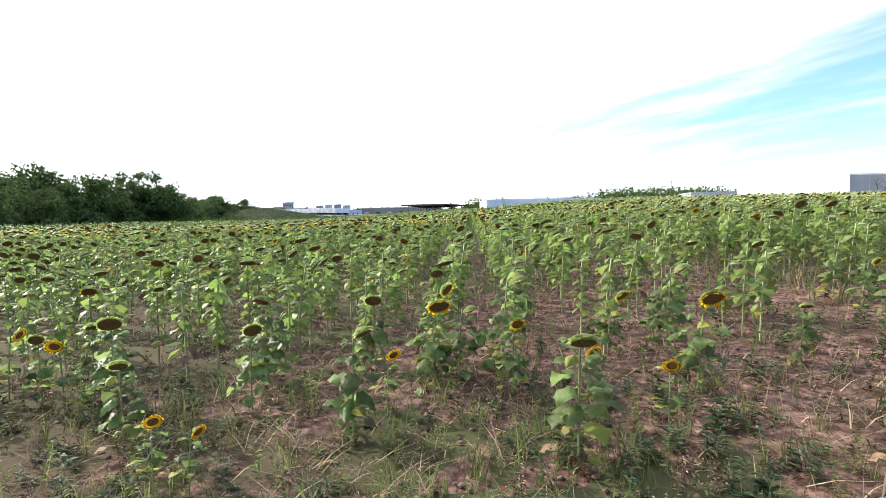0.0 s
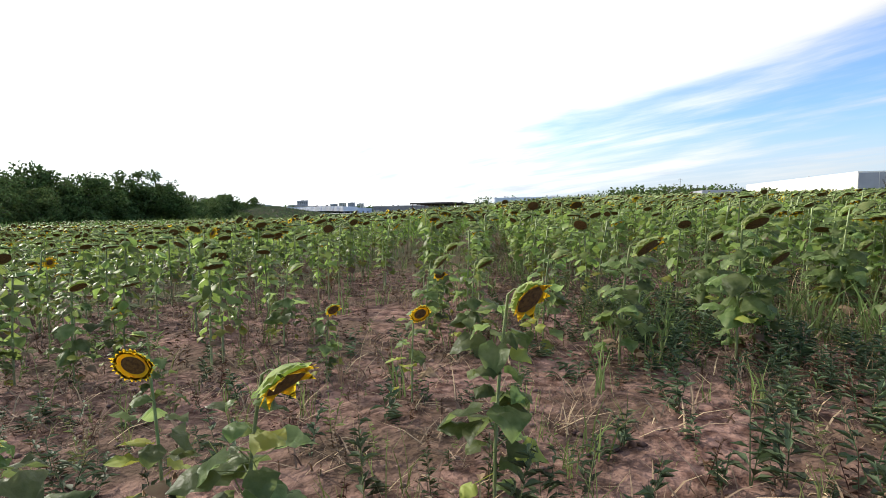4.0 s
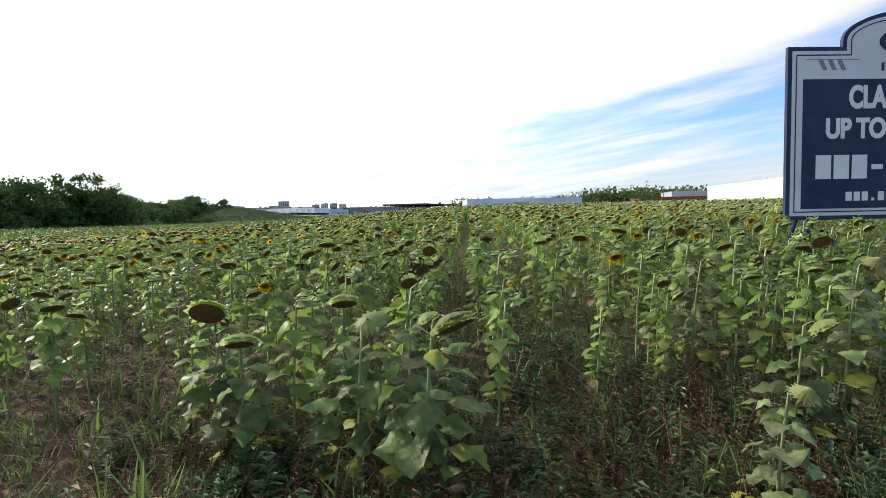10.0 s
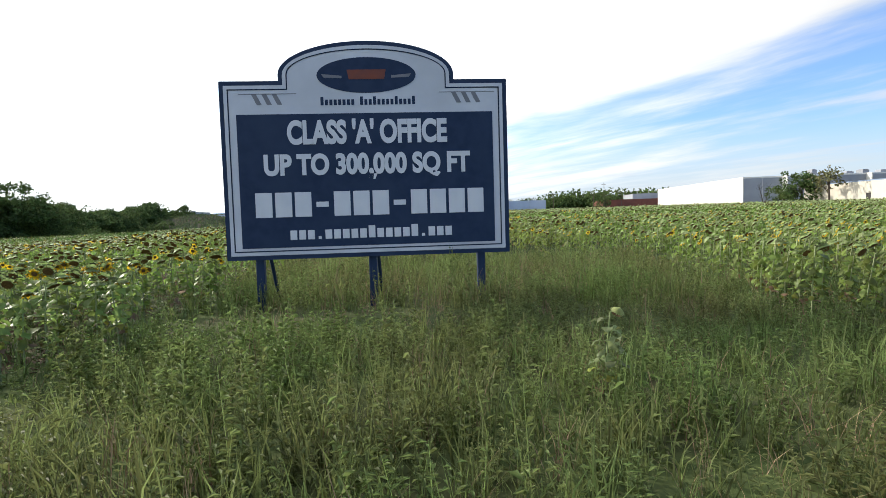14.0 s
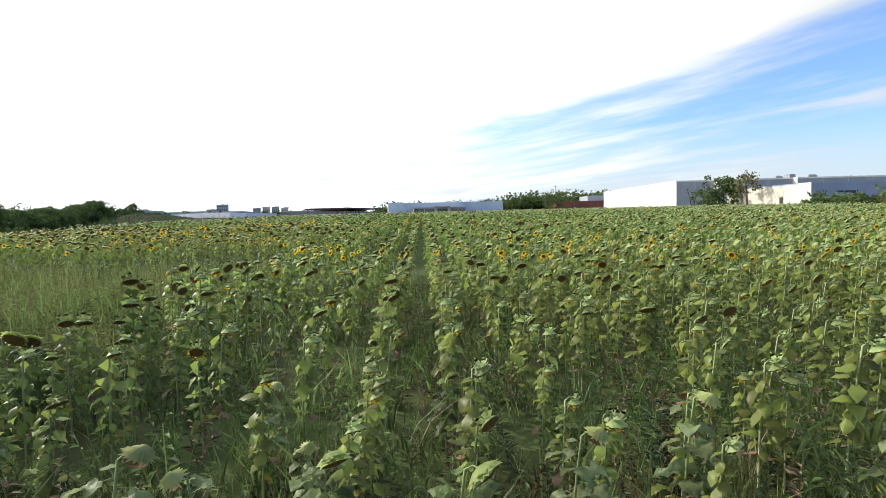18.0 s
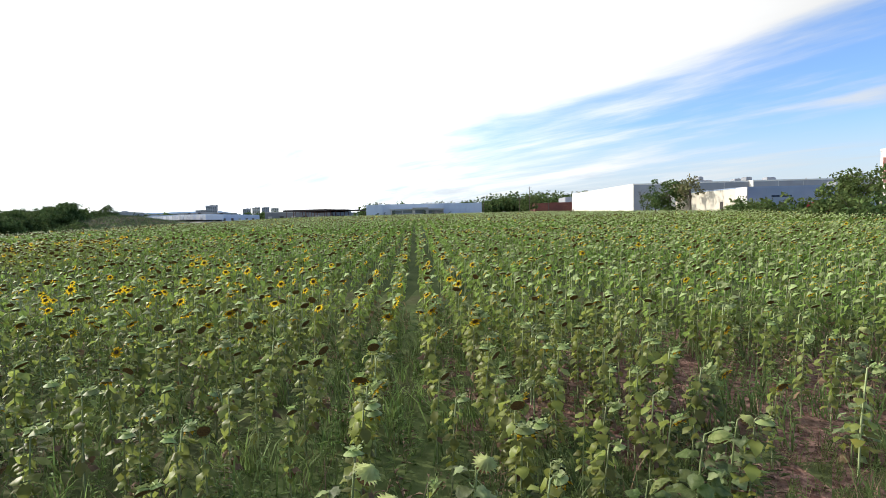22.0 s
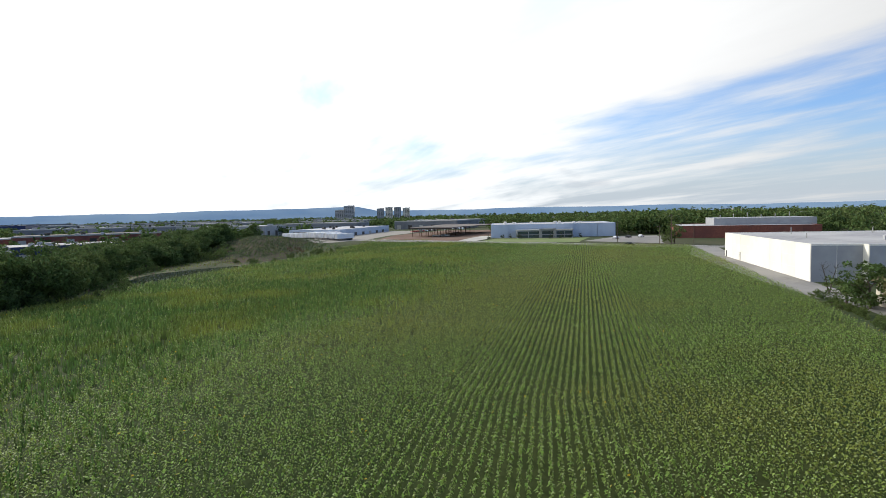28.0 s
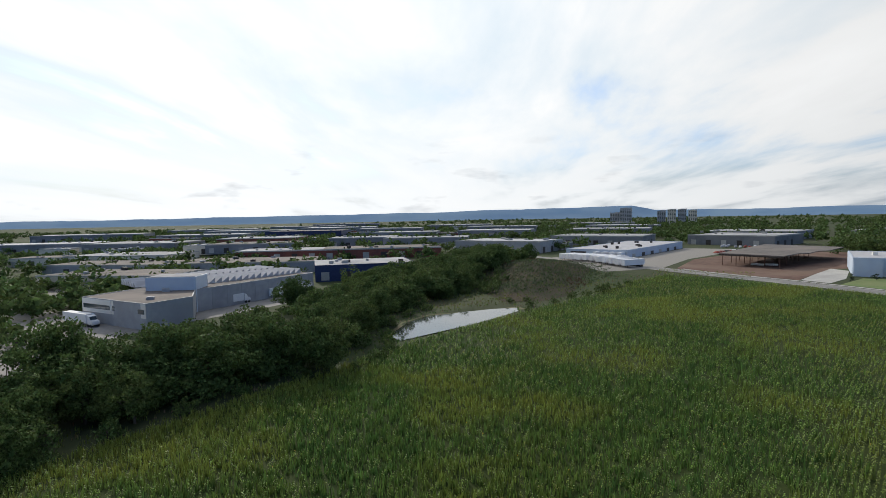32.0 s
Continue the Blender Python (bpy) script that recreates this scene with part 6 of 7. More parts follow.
def build_factory():
    z0 = -1.6
    root, pts = hall("factory", [(-163, 119.5), (-146.5, 122), (-140, 122.5), (-128, 124.5), (-131, 140), (-147.5, 149.5), (-158, 209), (-205, 206), (-200, 150), (-172, 146)], z0, 6.4, PANEL_GREY, ROOF_DARK,
                     "grey factory with a tower block and white sawtooth roof lights", "factory", 7.0, 6, 12, (4, 5))
    part("tower", prism([(-159.8, 138), (-147, 149.5), (-155, 158), (-168, 146.5)], z0, 11.0), PANEL_BLUE, root, "pale blue-grey tower block")
    part("tower_roof", prism([(-159.4, 138.6), (-147.6, 149.5), (-155, 157.4), (-167.4, 146.5)], 11.0, 11.15), ROOF_GREY, root)
    sawtooth(root, (-160, 158), (-163, 206), 14, 6.4, 16, ROOF_WHITE)
    sawtooth(root, (-180, 160), (-183, 206), 14, 6.4, 14, ROOF_WHITE)
    sawtooth(root, (-172, 148), (-190, 150), 8, 6.4, 6, ROOF_WHITE)
    for a, b in (((-163, 119.5), (-146.5, 122)), ((-146.5, 122), (-128, 124.5))):
        fr, ln = wall_frame(a, b, 0)
        on_wall("white_band", [(0.1, -0.08, 2.0, ln - 0.1, -0.01, 6.3)], fr, PANEL_WHITE, root)
        window_on(root, fr, 0.8, 3.2, ln - 0.8, 4.6, 9)
    fr, ln = wall_frame((-163, 119.5), (-146.5, 122), 0)
    window_on(root, fr, 0.8, 0.0, 4.0, 1.2, 2)
    make_trailer(-150, 117.2, 189, 13.5, True)
    make_trailer(-152, 170, 276, 11.0, True)
    for i in range(6):
        make_trailer(-152.2 - i * 0.35, 184 + i * 4.0, 182, 12.0)
    sheet("truck_yard", [(-100, 84), (-122, 107), (-146, 113), (-166, 119), (-215, 120), (-215, 80), (-150, 60), (-108, 70)], GRAVEL, 0.05, "pale concrete truck yard", "yard", step=8)
    sheet("truck_yard", [(-166, 119), (-128, 124.4), (-124, 112), (-146, 112.5)], ASPHALT, 0.07, "asphalt yard in front of the factory", "yard", step=8)
    sheet("truck_yard", [(-131, 140), (-147, 149.5), (-158, 212), (-143, 212), (-132, 160)], ASPHALT, 0.05, "asphalt loading yard beside the factory", "yard", step=8)
    for x, y, a in ((-148.5, 108.2, 30), (-150, 96, 12), (-143, 92, 12), (-136, 96, 12)):
        r = empty("dumpster", pose(x, y, z_at(x, y) + 0.05, 0, 0, a), "dark steel dumpster on the pale yard", "dumpster", "dumpsters")
        part("body", outline_bm([(-1.4, 0.1), (1.4, 0.1), (1.5, 1.3), (-1.5, 1.5)], -0.9, 0.9), DARK_METAL, r)
        part("lid", boxes([(-1.5, -0.95, 1.5, 1.5, 0.95, 1.56)]), TYRE, r)
    for i in range(5):
        r = empty("waste_bin", pose(-114.5 + i * 1.3, 91 + i * 0.9, z_at(-113, 92) + 0.05, 0, 0, 35), "dark waste bin standing in a row on the yard", "bin", "waste bins in a row")
        part("body", boxes([(-0.5, -0.5, 0, 0.5, 0.5, 1.25)], 0.05), DARK_METAL, r)
        part("lid", boxes([(-0.54, -0.54, 1.25, 0.54, 0.54, 1.36)], 0.03), CONCRETE, r)
    make_car(-103, 90.5, 40, TRUCK_WHITE, "white van parked at the edge of the yard")


build_factory()


def far_hall(name, x, y, w, d, h, yaw, wall, roof, label, base=None, windows=0, seed=0):
    """A distant flat-roofed hall with loading doors or window bands on the sides that show."""
    z = (z_at(x, y) if base is None else base)
    rnd = random.Random(seed)
    root = empty(name, pose(x, y, z, 0, 0, yaw), label, "building")
    part("wall", boxes([(-w / 2, -d / 2, -1, w / 2, d / 2, h)]), wall, root)
    part("roof", boxes([(-w / 2 + 0.4, -d / 2 + 0.4, h, w / 2 - 0.4, d / 2 - 0.4, h + 0.12)]), roof, root)
    bm = boxes([(-w / 2 - 0.1, -d / 2 - 0.1, h - 0.5, w / 2 + 0.1, -d / 2 - 0.005, h + 0.35), (w / 2 + 0.005, -d / 2 - 0.1, h - 0.5, w / 2 + 0.1, d / 2 + 0.1, h + 0.35)])
    part("coping", bm, CONCRETE if wall is not NAVY_METAL else wall, root)
    if windows > 2:
        for k in range(int(h / 3.1)):
            for i in range(windows):
                x0 = -w / 2 + w * (i + 0.15) / windows
                part("window", boxes([(x0, -d / 2 - 0.12, 1.0 + k * 3.1, x0 + w * 0.7 / windows, -d / 2 - 0.02, 2.6 + k * 3.1)]), GLASS, root)
                y0 = -d / 2 + d * (i + 0.15) / windows
                part("window", boxes([(w / 2 + 0.02, y0, 1.0 + k * 3.1, w / 2 + 0.12, y0 + d * 0.7 / windows, 2.6 + k * 3.1)]), GLASS, root)
    else:
        for i in range(max(2, int(w / 12))):
            x0 = -w / 2 + 3 + i * 12
            part("loading_door", boxes([(x0, -d / 2 - 0.1, 0, x0 + 4.0, -d / 2 - 0.02, min(4.2, h - 1))]), DARK_METAL if i % 2 else CONCRETE, root)
        for i in range(max(1, int(d / 16))):
            y0 = -d / 2 + 4 + i * 14
            part("loading_door", boxes([(w / 2 + 0.02, y0, 0, w / 2 + 0.1, y0 + 4.0, min(4.2, h - 1))]), DARK_METAL, root)
    for _ in range(rnd.randint(3, 7)):
        a, b = rnd.uniform(-w * 0.4, w * 0.4), rnd.uniform(-d * 0.4, d * 0.4)
        s = rnd.uniform(1.0, 2.4)
        part("roof_unit", boxes([(a, b, h + 0.115, a + s * 1.5, b + s, h + rnd.uniform(0.9, 1.7))]), rnd.choice((PANEL_GREY, CONCRETE, DARK_METAL)), root)
    return root


TOWN_GREY = material("dull_grey_wall", (0.19, 0.20, 0.22), (0.15, 0.16, 0.175), 0.8, scale=0.3, spread=0.1, big=(0.24, 0.245, 0.26), big_scale=0.05)


def build_town():
    # the warehouse with the trailers
    root, pts = hall("warehouse", [(-113, 371), (-74, 370), (-72, 478), (-112, 480)], 2.2, 8.9, PANEL_BLUE, ROOF_WHITE, "pale blue-grey warehouse with a white roof and loading doors", "warehouse", 8.0, 9, 31, (0, 1), unit_mat=DARK_METAL)
    fr, ln = wall_frame((-113, 371), (-74, 370), 0)
    on_wall("shutter", [(3, -0.14, 2.2, 13.5, -0.075, 7.6)], fr, DARK_METAL, root, "tall dark shutter")
    fr, ln = wall_frame((-74, 370), (-72, 478), 0)
    for i in range(6):
        on_wall("loading_door", [(8 + i * 16, -0.14, 2.2, 13 + i * 16, -0.075, 6.2)], fr, DARK_METAL if i % 3 else CONCRETE, root)
    grey = "grey flat-roofed industrial hall in the town"
    rows = [(-178, 408, 70, 40, 8, 4, PANEL_GREY, ROOF_WHITE), (-150, 520, 120, 50, 8, 6, PANEL_BLUE, ROOF_WHITE), (-45, 560, 100, 60, 8, -12, PANEL_GREY, ROOF_GREY), (-55, 680, 130, 60, 8, -8, PANEL_BLUE, ROOF_GREY), (60, 700, 110, 40, 8, -8, PANEL_GREY, ROOF_GREY),
            (-182, 262, 52, 40, 7.5, 52, NAVY_METAL, ROOF_GREY), (-270, 250, 90, 45, 6.5, 40, PANEL_GREY, ROOF_DARK), (-235, 330, 80, 40, 6.5, 46, BRICK_RED, ROOF_DARK), (-300, 300, 70, 38, 6.5, 44, BRICK_RED, ROOF_GREY),
            (-345, 418, 62, 46, 8.5, 42, PANEL_GREY, ROOF_GREY), (-278, 432, 74, 40, 8.5, 34, PANEL_GREY, ROOF_WHITE), (-390, 330, 110, 50, 7, 44, PANEL_GREY, ROOF_DARK), (-470, 390, 120, 60, 8, 40, BRICK_RED, ROOF_GREY), (-260, 170, 70, 34, 6.5, 28, PANEL_CREAM, ROOF_DARK),
            (-330, 200, 90, 36, 6.5, 30, PANEL_GREY, ROOF_DARK), (-420, 240, 120, 50, 7, 34, PANEL_CREAM, ROOF_GREY), (-540, 300, 140, 60, 8, 36, PANEL_BLUE, ROOF_WHITE), (-640, 420, 160, 60, 9, 40, PANEL_BLUE, ROOF_WHITE), (-560, 520, 150, 70, 11, 38, NAVY_METAL, ROOF_DARK),
            (-420, 560, 120, 50, 9, 34, PANEL_BLUE, ROOF_WHITE), (-760, 560, 200, 70, 10, 44, PANEL_BLUE, ROOF_WHITE), (-350, 660, 140, 60, 9, 20, PANEL_WHITE, ROOF_WHITE), (-600, 720, 160, 60, 10, 36, PANEL_GREY, ROOF_GREY), (-230, 740, 150, 60, 9, 14, PANEL_GREY, ROOF_WHITE),
            (-820, 800, 220, 80, 10, 40, PANEL_BLUE, ROOF_WHITE), (-480, 880, 180, 70, 10, 26, PANEL_WHITE, ROOF_GREY), (-1050, 900, 260, 80, 11, 44, PANEL_GREY, ROOF_WHITE), (-700, 1050, 220, 80, 10, 34, PANEL_BLUE, ROOF_WHITE), (-300, 980, 170, 70, 9, 10, PANEL_GREY, ROOF_WHITE),
            (-980, 620, 240, 80, 10, 50, PANEL_WHITE, ROOF_WHITE), (-700, 260, 180, 60, 9, 50, PANEL_BLUE, ROOF_WHITE), (-900, 380, 220, 80, 9, 54, PANEL_WHITE, ROOF_WHITE), (120, 820, 140, 50, 9, -10, PANEL_WHITE, ROOF_WHITE), (260, 900, 120, 50, 9, -16, PANEL_WHITE, ROOF_WHITE),
            (-1250, 1200, 300, 90, 12, 42, PANEL_BLUE, ROOF_WHITE), (-420, 1180, 200, 70, 10, 20, PANEL_WHITE, ROOF_WHITE), (250, 420, 60, 30, 9, -10, PANEL_CREAM, ROOF_GREY), (215, 500, 20, 14, 12, 0, PANEL_WHITE, ROOF_GREY)]
    rnd = random.Random(31)
    for _ in range(34):
        r, a = rnd.uniform(420, 1150), radians(rnd.uniform(22, 76))
        rows.append((40 - r * math.sin(a), 56 + r * math.cos(a), rnd.uniform(22, 58), rnd.uniform(16, 32), rnd.uniform(4.5, 8), rnd.choice((8, 40, 44, 50)), rnd.choice((TOWN_GREY, TOWN_GREY, BRICK_RED, PANEL_CREAM)), rnd.choice((ROOF_DARK, ROOF_GREY, ROOF_DARK))))
    for i, (x, y, w, d, h, yaw, wall, roof) in enumerate(rows):
        if math.hypot(x - 40, y - 56) > 430:          # the further halls are smaller and duller
            w *= 0.66 if w > 90 else 1.0
            wall = TOWN_GREY if wall in (PANEL_BLUE, PANEL_GREY) or wall is PANEL_WHITE and i % 2 else wall
            roof = ROOF_GREY if roof is ROOF_WHITE and i % 3 else roof
        lab = "navy blue sheet metal hall beside the wood" if wall is NAVY_METAL else "long low red-brown hall in the town" if wall is BRICK_RED else "hall with a pale roof in the town" if roof is ROOF_WHITE else grey
        far_hall("industrial_hall", x, y, w, d, h, yaw, wall, roof, lab, seed=i)
    # flats and an office tower near the ridge
    far_hall("apartment_tower", -408, 1290, 24, 24, 40, 14, PANEL_GREY, ROOF_DARK, "dark grey office tower rising above the town", 2.0, 5)
    far_hall("apartment_tower", -434, 1300, 26, 20, 30, 14, PANEL_GREY, ROOF_DARK, "grey flats beside the office tower", 2.0, 5)
    for i in range(4):
        far_hall("apartment_block", -360 + i * 22, 1392 + 4 * i, 18, 20, 33 + (i in (1, 2)) * 2.5, 14, PANEL_CREAM if i % 2 else PANEL_GREY, ROOF_DARK, "pale apartment block of many storeys", 2.0, 4)
    # parked cars of the lots, a few pixels each
    mats = [TRUCK_WHITE, CAR_DARK, RED_PAINT, PANEL_GREY]
    V0 = np.array([(x, y, z) for z in (0.2, 0.8) for x, y in ((-2, -0.8), (2, -0.8), (2, 0.8), (-2, 0.8))] + [(x, y, 1.45) for x, y in ((-1.2, -0.7), (0.8, -0.7), (0.8, 0.7), (-1.2, 0.7))], dtype=float)
    q = [(0, 1, 5, 4), (1, 2, 6, 5), (2, 3, 7, 6), (3, 0, 4, 7), (4, 5, 9, 8), (5, 6, 10, 9), (6, 7, 11, 10), (7, 4, 8, 11), (8, 9, 10, 11)]
    T0 = np.array([t for a, b, c, d in q for t in ((a, b, c), (a, c, d))])
    spots = []
    for cx, cy, n, yaw in ((-235, 415, 40, 0.6), (-310, 370, 40, 0.7), (-260, 300, 30, 0.7), (-350, 270, 40, 0.6), (-480, 470, 60, 0.7), (-300, 540, 50, 0.5), (-50, 500, 30, 0.1), (-40, 430, 14, 1.3), (-560, 640, 60, 0.7), (-420, 760, 60, 0.4), (-700, 640, 60, 0.7)):
        for k in range(n):
            u, v = (k % 14) * 3.0, (k // 14) * 9.0
            if rng.random() < 0.25:
                continue
            x, y = cx + u * math.cos(yaw) - v * math.sin(yaw), cy + u * math.sin(yaw) + v * math.cos(yaw)
            spots.append((x, y, z_at(x, y) + 0.05, yaw + 1.57, 1, 1))
    scatter("parked_cars", np.array(spots), [(V0, T0, np.full(len(T0), i)) for i in range(4)], mats, "rows of parked cars on the lots of the town", "cars")
    for x, y, w, d, a in ((-240, 425, 60, 40, 34), (-310, 385, 60, 40, 40), (-250, 310, 60, 40, 40), (-350, 285, 70, 40, 36), (-480, 485, 60, 50, 40), (-300, 555, 60, 50, 30), (-560, 655, 60, 50, 40), (-420, 775, 70, 50, 24), (-700, 655, 60, 50, 40), (-290, 130, 120, 50, 30)):
        c, s = math.cos(radians(a)), math.sin(radians(a))
        sheet("town_lot", [(x + u * c - v * s, y + u * s + v * c) for u, v in ((-w / 2, -d / 2), (w / 2, -d / 2), (w / 2, d / 2), (-w / 2, d / 2))], GRAVEL, 0.04, "pale parking lot in the town", "parking lot", step=12)


build_town()


def build_ridge():
    """The wooded escarpment along the western and northern horizon."""
    V, T = [], []
    n = 260
    for i in range(n + 1):
        a = radians(-125 + 175 * i / n)          # clockwise from +y
        R = 4300
        bump = 8 * noise.fractal(Vector((i * 0.09, 0, 3)), 1.0, 2.0, 4) + 2.0 * noise.fractal(Vector((i * 0.7, 0, 7)), 1.0, 2.0, 3)
        deg = math.degrees(a)
        h = float(np.interp(deg, (-125, -70, -45, -30, -18.5, -16.5, -8, 5, 20, 50), (40, 46, 62, 74, 88, 52, 48, 52, 40, 30))) + bump
        x, y = R * math.sin(a), R * math.cos(a)
        V += [(x * 0.93, y * 0.93, -5), (x * 0.97, y * 0.97, h * 0.45), (x, y, h), (x * 1.06, y * 1.06, h * 0.9)]
    for i in range(n):
        for k in range(3):
            p, q = i * 4 + k, (i + 1) * 4 + k
            T += [(p, q, q + 1), (p, q + 1, p + 1)]
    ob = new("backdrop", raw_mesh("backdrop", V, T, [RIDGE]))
    tagged(ob, "long wooded escarpment on the horizon, painted haze blue", "ridge", kind="structure")


build_ridge()

# ---------------------------------------------------------------- weeds, straw and stones


def tuft(seed, blades, spread, mat, width=0.010, lean=0.5, seed_heads=0):
    """A tuft of bent blades as arrays, unit height."""
    rnd = random.Random(seed)
    H = Heap()
    for _ in range(blades):
        a, r = rnd.uniform(0, 6.3), rnd.uniform(0, spread)
        x, y, h = r * math.cos(a), r * math.sin(a), rnd.uniform(0.45, 1.0)
        b = rnd.uniform(0, 6.3)
        dx, dy = math.cos(b) * lean * h * rnd.uniform(0.1, 1), math.sin(b) * lean * h * rnd.uniform(0.1, 1)
        s = rnd.uniform(0, 3.14)
        wx, wy = math.cos(s) * width, math.sin(s) * width
        V = [(x - wx, y - wy, 0), (x + wx, y + wy, 0), (x + dx * 0.35 + wx * 0.8, y + dy * 0.35 + wy * 0.8, h * 0.6), (x + dx * 0.35 - wx * 0.8, y + dy * 0.35 - wy * 0.8, h * 0.6), (x + dx, y + dy, h)]
        H.add(np.array(V), np.array(((0, 1, 2), (0, 2, 3), (3, 2, 4))), mat)
    return H.arrays()


def leafy_weed(seed, mat, leaves=8, size=0.15):
    rnd = random.Random(seed)
    H = Heap()
    for _ in range(2):
        a = rnd.uniform(0, 6.3)
        tx, ty, th = 0.18 * math.cos(a), 0.18 * math.sin(a), rnd.uniform(0.7, 1.0)
        H.add(np.array(((-0.006, 0, 0), (0.006, 0, 0), (tx + 0.003, ty, th), (tx - 0.003, ty, th))), np.array(((0, 1, 2), (0, 2, 3))), mat)
        for k in range(leaves):
            t = 0.15 + 0.85 * k / leaves
            s = size * (1.25 - 0.7 * t) * rnd.uniform(0.7, 1.2)
            V = np.array(((0, 0, 0), (s * 0.5, s * 0.16, 0.02), (s, 0, -s * 0.2), (s * 0.5, -s * 0.16, 0.02)))
            V = turn(V, rnd.uniform(0, 6.3), rnd.uniform(0.0, 0.9)) + np.array((tx * t, ty * t, th * t))
            H.add(V, np.array(((0, 2, 1), (0, 3, 2))), mat)
    return H.arrays()


def spots_in(x, y, h0, h1, wide=1.0):
    n = len(x)
    h = rng.uniform(h0, h1, n)
    return np.stack([x, y, land(x, y) - 0.03, rng.uniform(0, 6.3, n), h, h * wide], 1)


TALL_WEED = material("tall_weed", (0.068, 0.135, 0.034), (0.115, 0.19, 0.042), 0.6, scale=0.3, spread=0.45, island=True, translucent=0.3, big=(0.20, 0.235, 0.045), big_scale=0.03, big_stops=(0.48, 0.58))
RANK_WEED = material("rank_weed", (0.050, 0.088, 0.040), (0.095, 0.135, 0.065), 0.65, scale=1.2, spread=0.5, island=True, translucent=0.25, big=(0.07, 0.085, 0.035), big_scale=0.5)
DOCK = material("reddish_dock", (0.085, 0.045, 0.030), (0.16, 0.085, 0.050), 0.8, scale=2.0, spread=0.5, island=True, translucent=0.15)


def grow_weeds():
    green = [tuft(600 + i, 9, 0.17, 0, 0.012, 0.6) for i in range(5)] + [leafy_weed(620 + i, 0) for i in range(5)]
    dry = [tuft(640 + i, 9, 0.22, 1, 0.006, 0.9) for i in range(4)]
    brown = [(V, T, np.full(len(T), 2)) for V, T, M in (leafy_weed(650 + i, 0, 9, 0.13) for i in range(4))]
    temps = green + dry + brown
    # the clearing round the sign
    count = 18000
    x, y = rng.uniform(38, 50, count), 2.5 + 19.5 * rng.random(count) ** 1.35
    worn = (np.abs(y - 12.2) < 0.8) & (np.abs(x - 41.2) < 2.4)          # a trodden dry patch before the board
    lump = patches(x * 1.6 + 5, y * 1.6)
    k = in_grass(x, y) & ~(worn & (rng.random(count) < 0.82)) & (rng.random(count) < 0.75 + 0.3 * lump)
    x, y, worn, lump = x[k], y[k], worn[k], lump[k]
    s = spots_in(x, y, 0.24, 0.58, 1.2)
    s[:, 4] *= (1.0 + 0.30 * (y > 13.0) + 0.35 * lump) * np.where(worn, 0.55, 1.0) * np.where(rng.random(len(x)) < 0.04, 1.7, 1.0)
    dryness = 0.06 + 0.65 * worn + 0.14 * (patches(x * 0.9, y * 0.7 + 8) > 0.45)
    kinds = np.where(rng.random(len(x)) < dryness, rng.integers(10, 14, len(x)), np.where(rng.random(len(x)) < 0.62, rng.integers(5, 10, len(x)), rng.integers(0, 5, len(x))))
    scatter("weed_meadow", s, temps, [GRASS, STRAW, LITTER], "knee-high green weeds and grass round the sign", "weeds", kinds)
    # tall spikes of pigweed standing over the clearing
    x, y = rng.uniform(38.5, 50.0, 1800), rng.uniform(5.2, 10.5, 1800)
    k = (rng.random(1800) < 0.04 + 0.75 * patches(x * 1.1 + 4, y * 1.3)) & (in_grass(x, y) | (y < edge(x) + 0.3))
    x, y = x[k], y[k]
    spikes = [leafy_weed(730 + i, 0, 30, 0.12) for i in range(5)]
    s = spots_in(x, y, 0.55, 1.0, 0.8)
    s[:, 4] *= np.where(y > 9.5, 0.75, 1.0)
    scatter("pigweed", s, spikes, [GRASS], "tall green pigweed spikes in the clearing by the sign", "weeds")
    # the strip under the camera's way
    count = 26000
    x, back = rng.uniform(14, 76, count), rng.uniform(-3.0, 1.6, count)
    y = back + edge(x)
    lush = ss(25.2, 22.5, x) * ss(4.2, 3.0, y) + ss(26.5, 30, x)
    k = ~in_grass(x, y) & (rng.random(count) < 0.16 + 0.75 * np.clip(lush, 0, 1) + 0.15 * patches(x * 2, y * 2))
    x, y, lush = x[k], y[k], lush[k]
    kinds = np.where(rng.random(len(x)) < 0.60 - 0.22 * np.clip(lush, 0, 1) - 0.12 * (x > 38), rng.integers(10, 18, len(x)), rng.integers(0, 10, len(x)))
    scatter("verge_weeds", spots_in(x, y, 0.08, 0.30, 1.15), temps, [GRASS, STRAW, LITTER], "low weeds and dry straw on the field's edge", "weeds", kinds)
    # dark rank weeds before the crop, goosefoot and reddish dock
    count = 34000
    x, back = rng.uniform(15, 64, count), rng.uniform(-3.2, 2.0, count)
    y = back + edge(x)
    lump = patches(x * 1.3 + 2, y * 1.2)
    thick = 0.85 * ss(25.5, 28.5, x + 0.25 * (y - 6.0)) + 0.12 + 0.6 * ss(24.5, 21.5, x) * ss(4.5, 3.0, y)
    k = ~in_grass(x, y) & (rng.random(count) < thick * np.where(x > 46, 0.5, 1) * (0.66 + 0.6 * lump))
    x, y, lump = x[k], y[k], lump[k]
    rank = [(V, T, M) for V, T, M in (leafy_weed(700 + i, 0, 14, 0.20) for i in range(5))] + [(V, T, np.full(len(T), 1)) for V, T, M in (leafy_weed(710 + i, 0, 12, 0.11) for i in range(4))] + [tuft(720 + i, 9, 0.25, 2, 0.008, 0.7) for i in range(3)]
    s = spots_in(x, y, 0.12, 0.40)
    s[:, 4] *= (1 + 0.6 * lump) * np.where(x < 27, 0.7, 1.05)
    s[:, 5] *= np.where(x < 27, 1.1, 1.35)
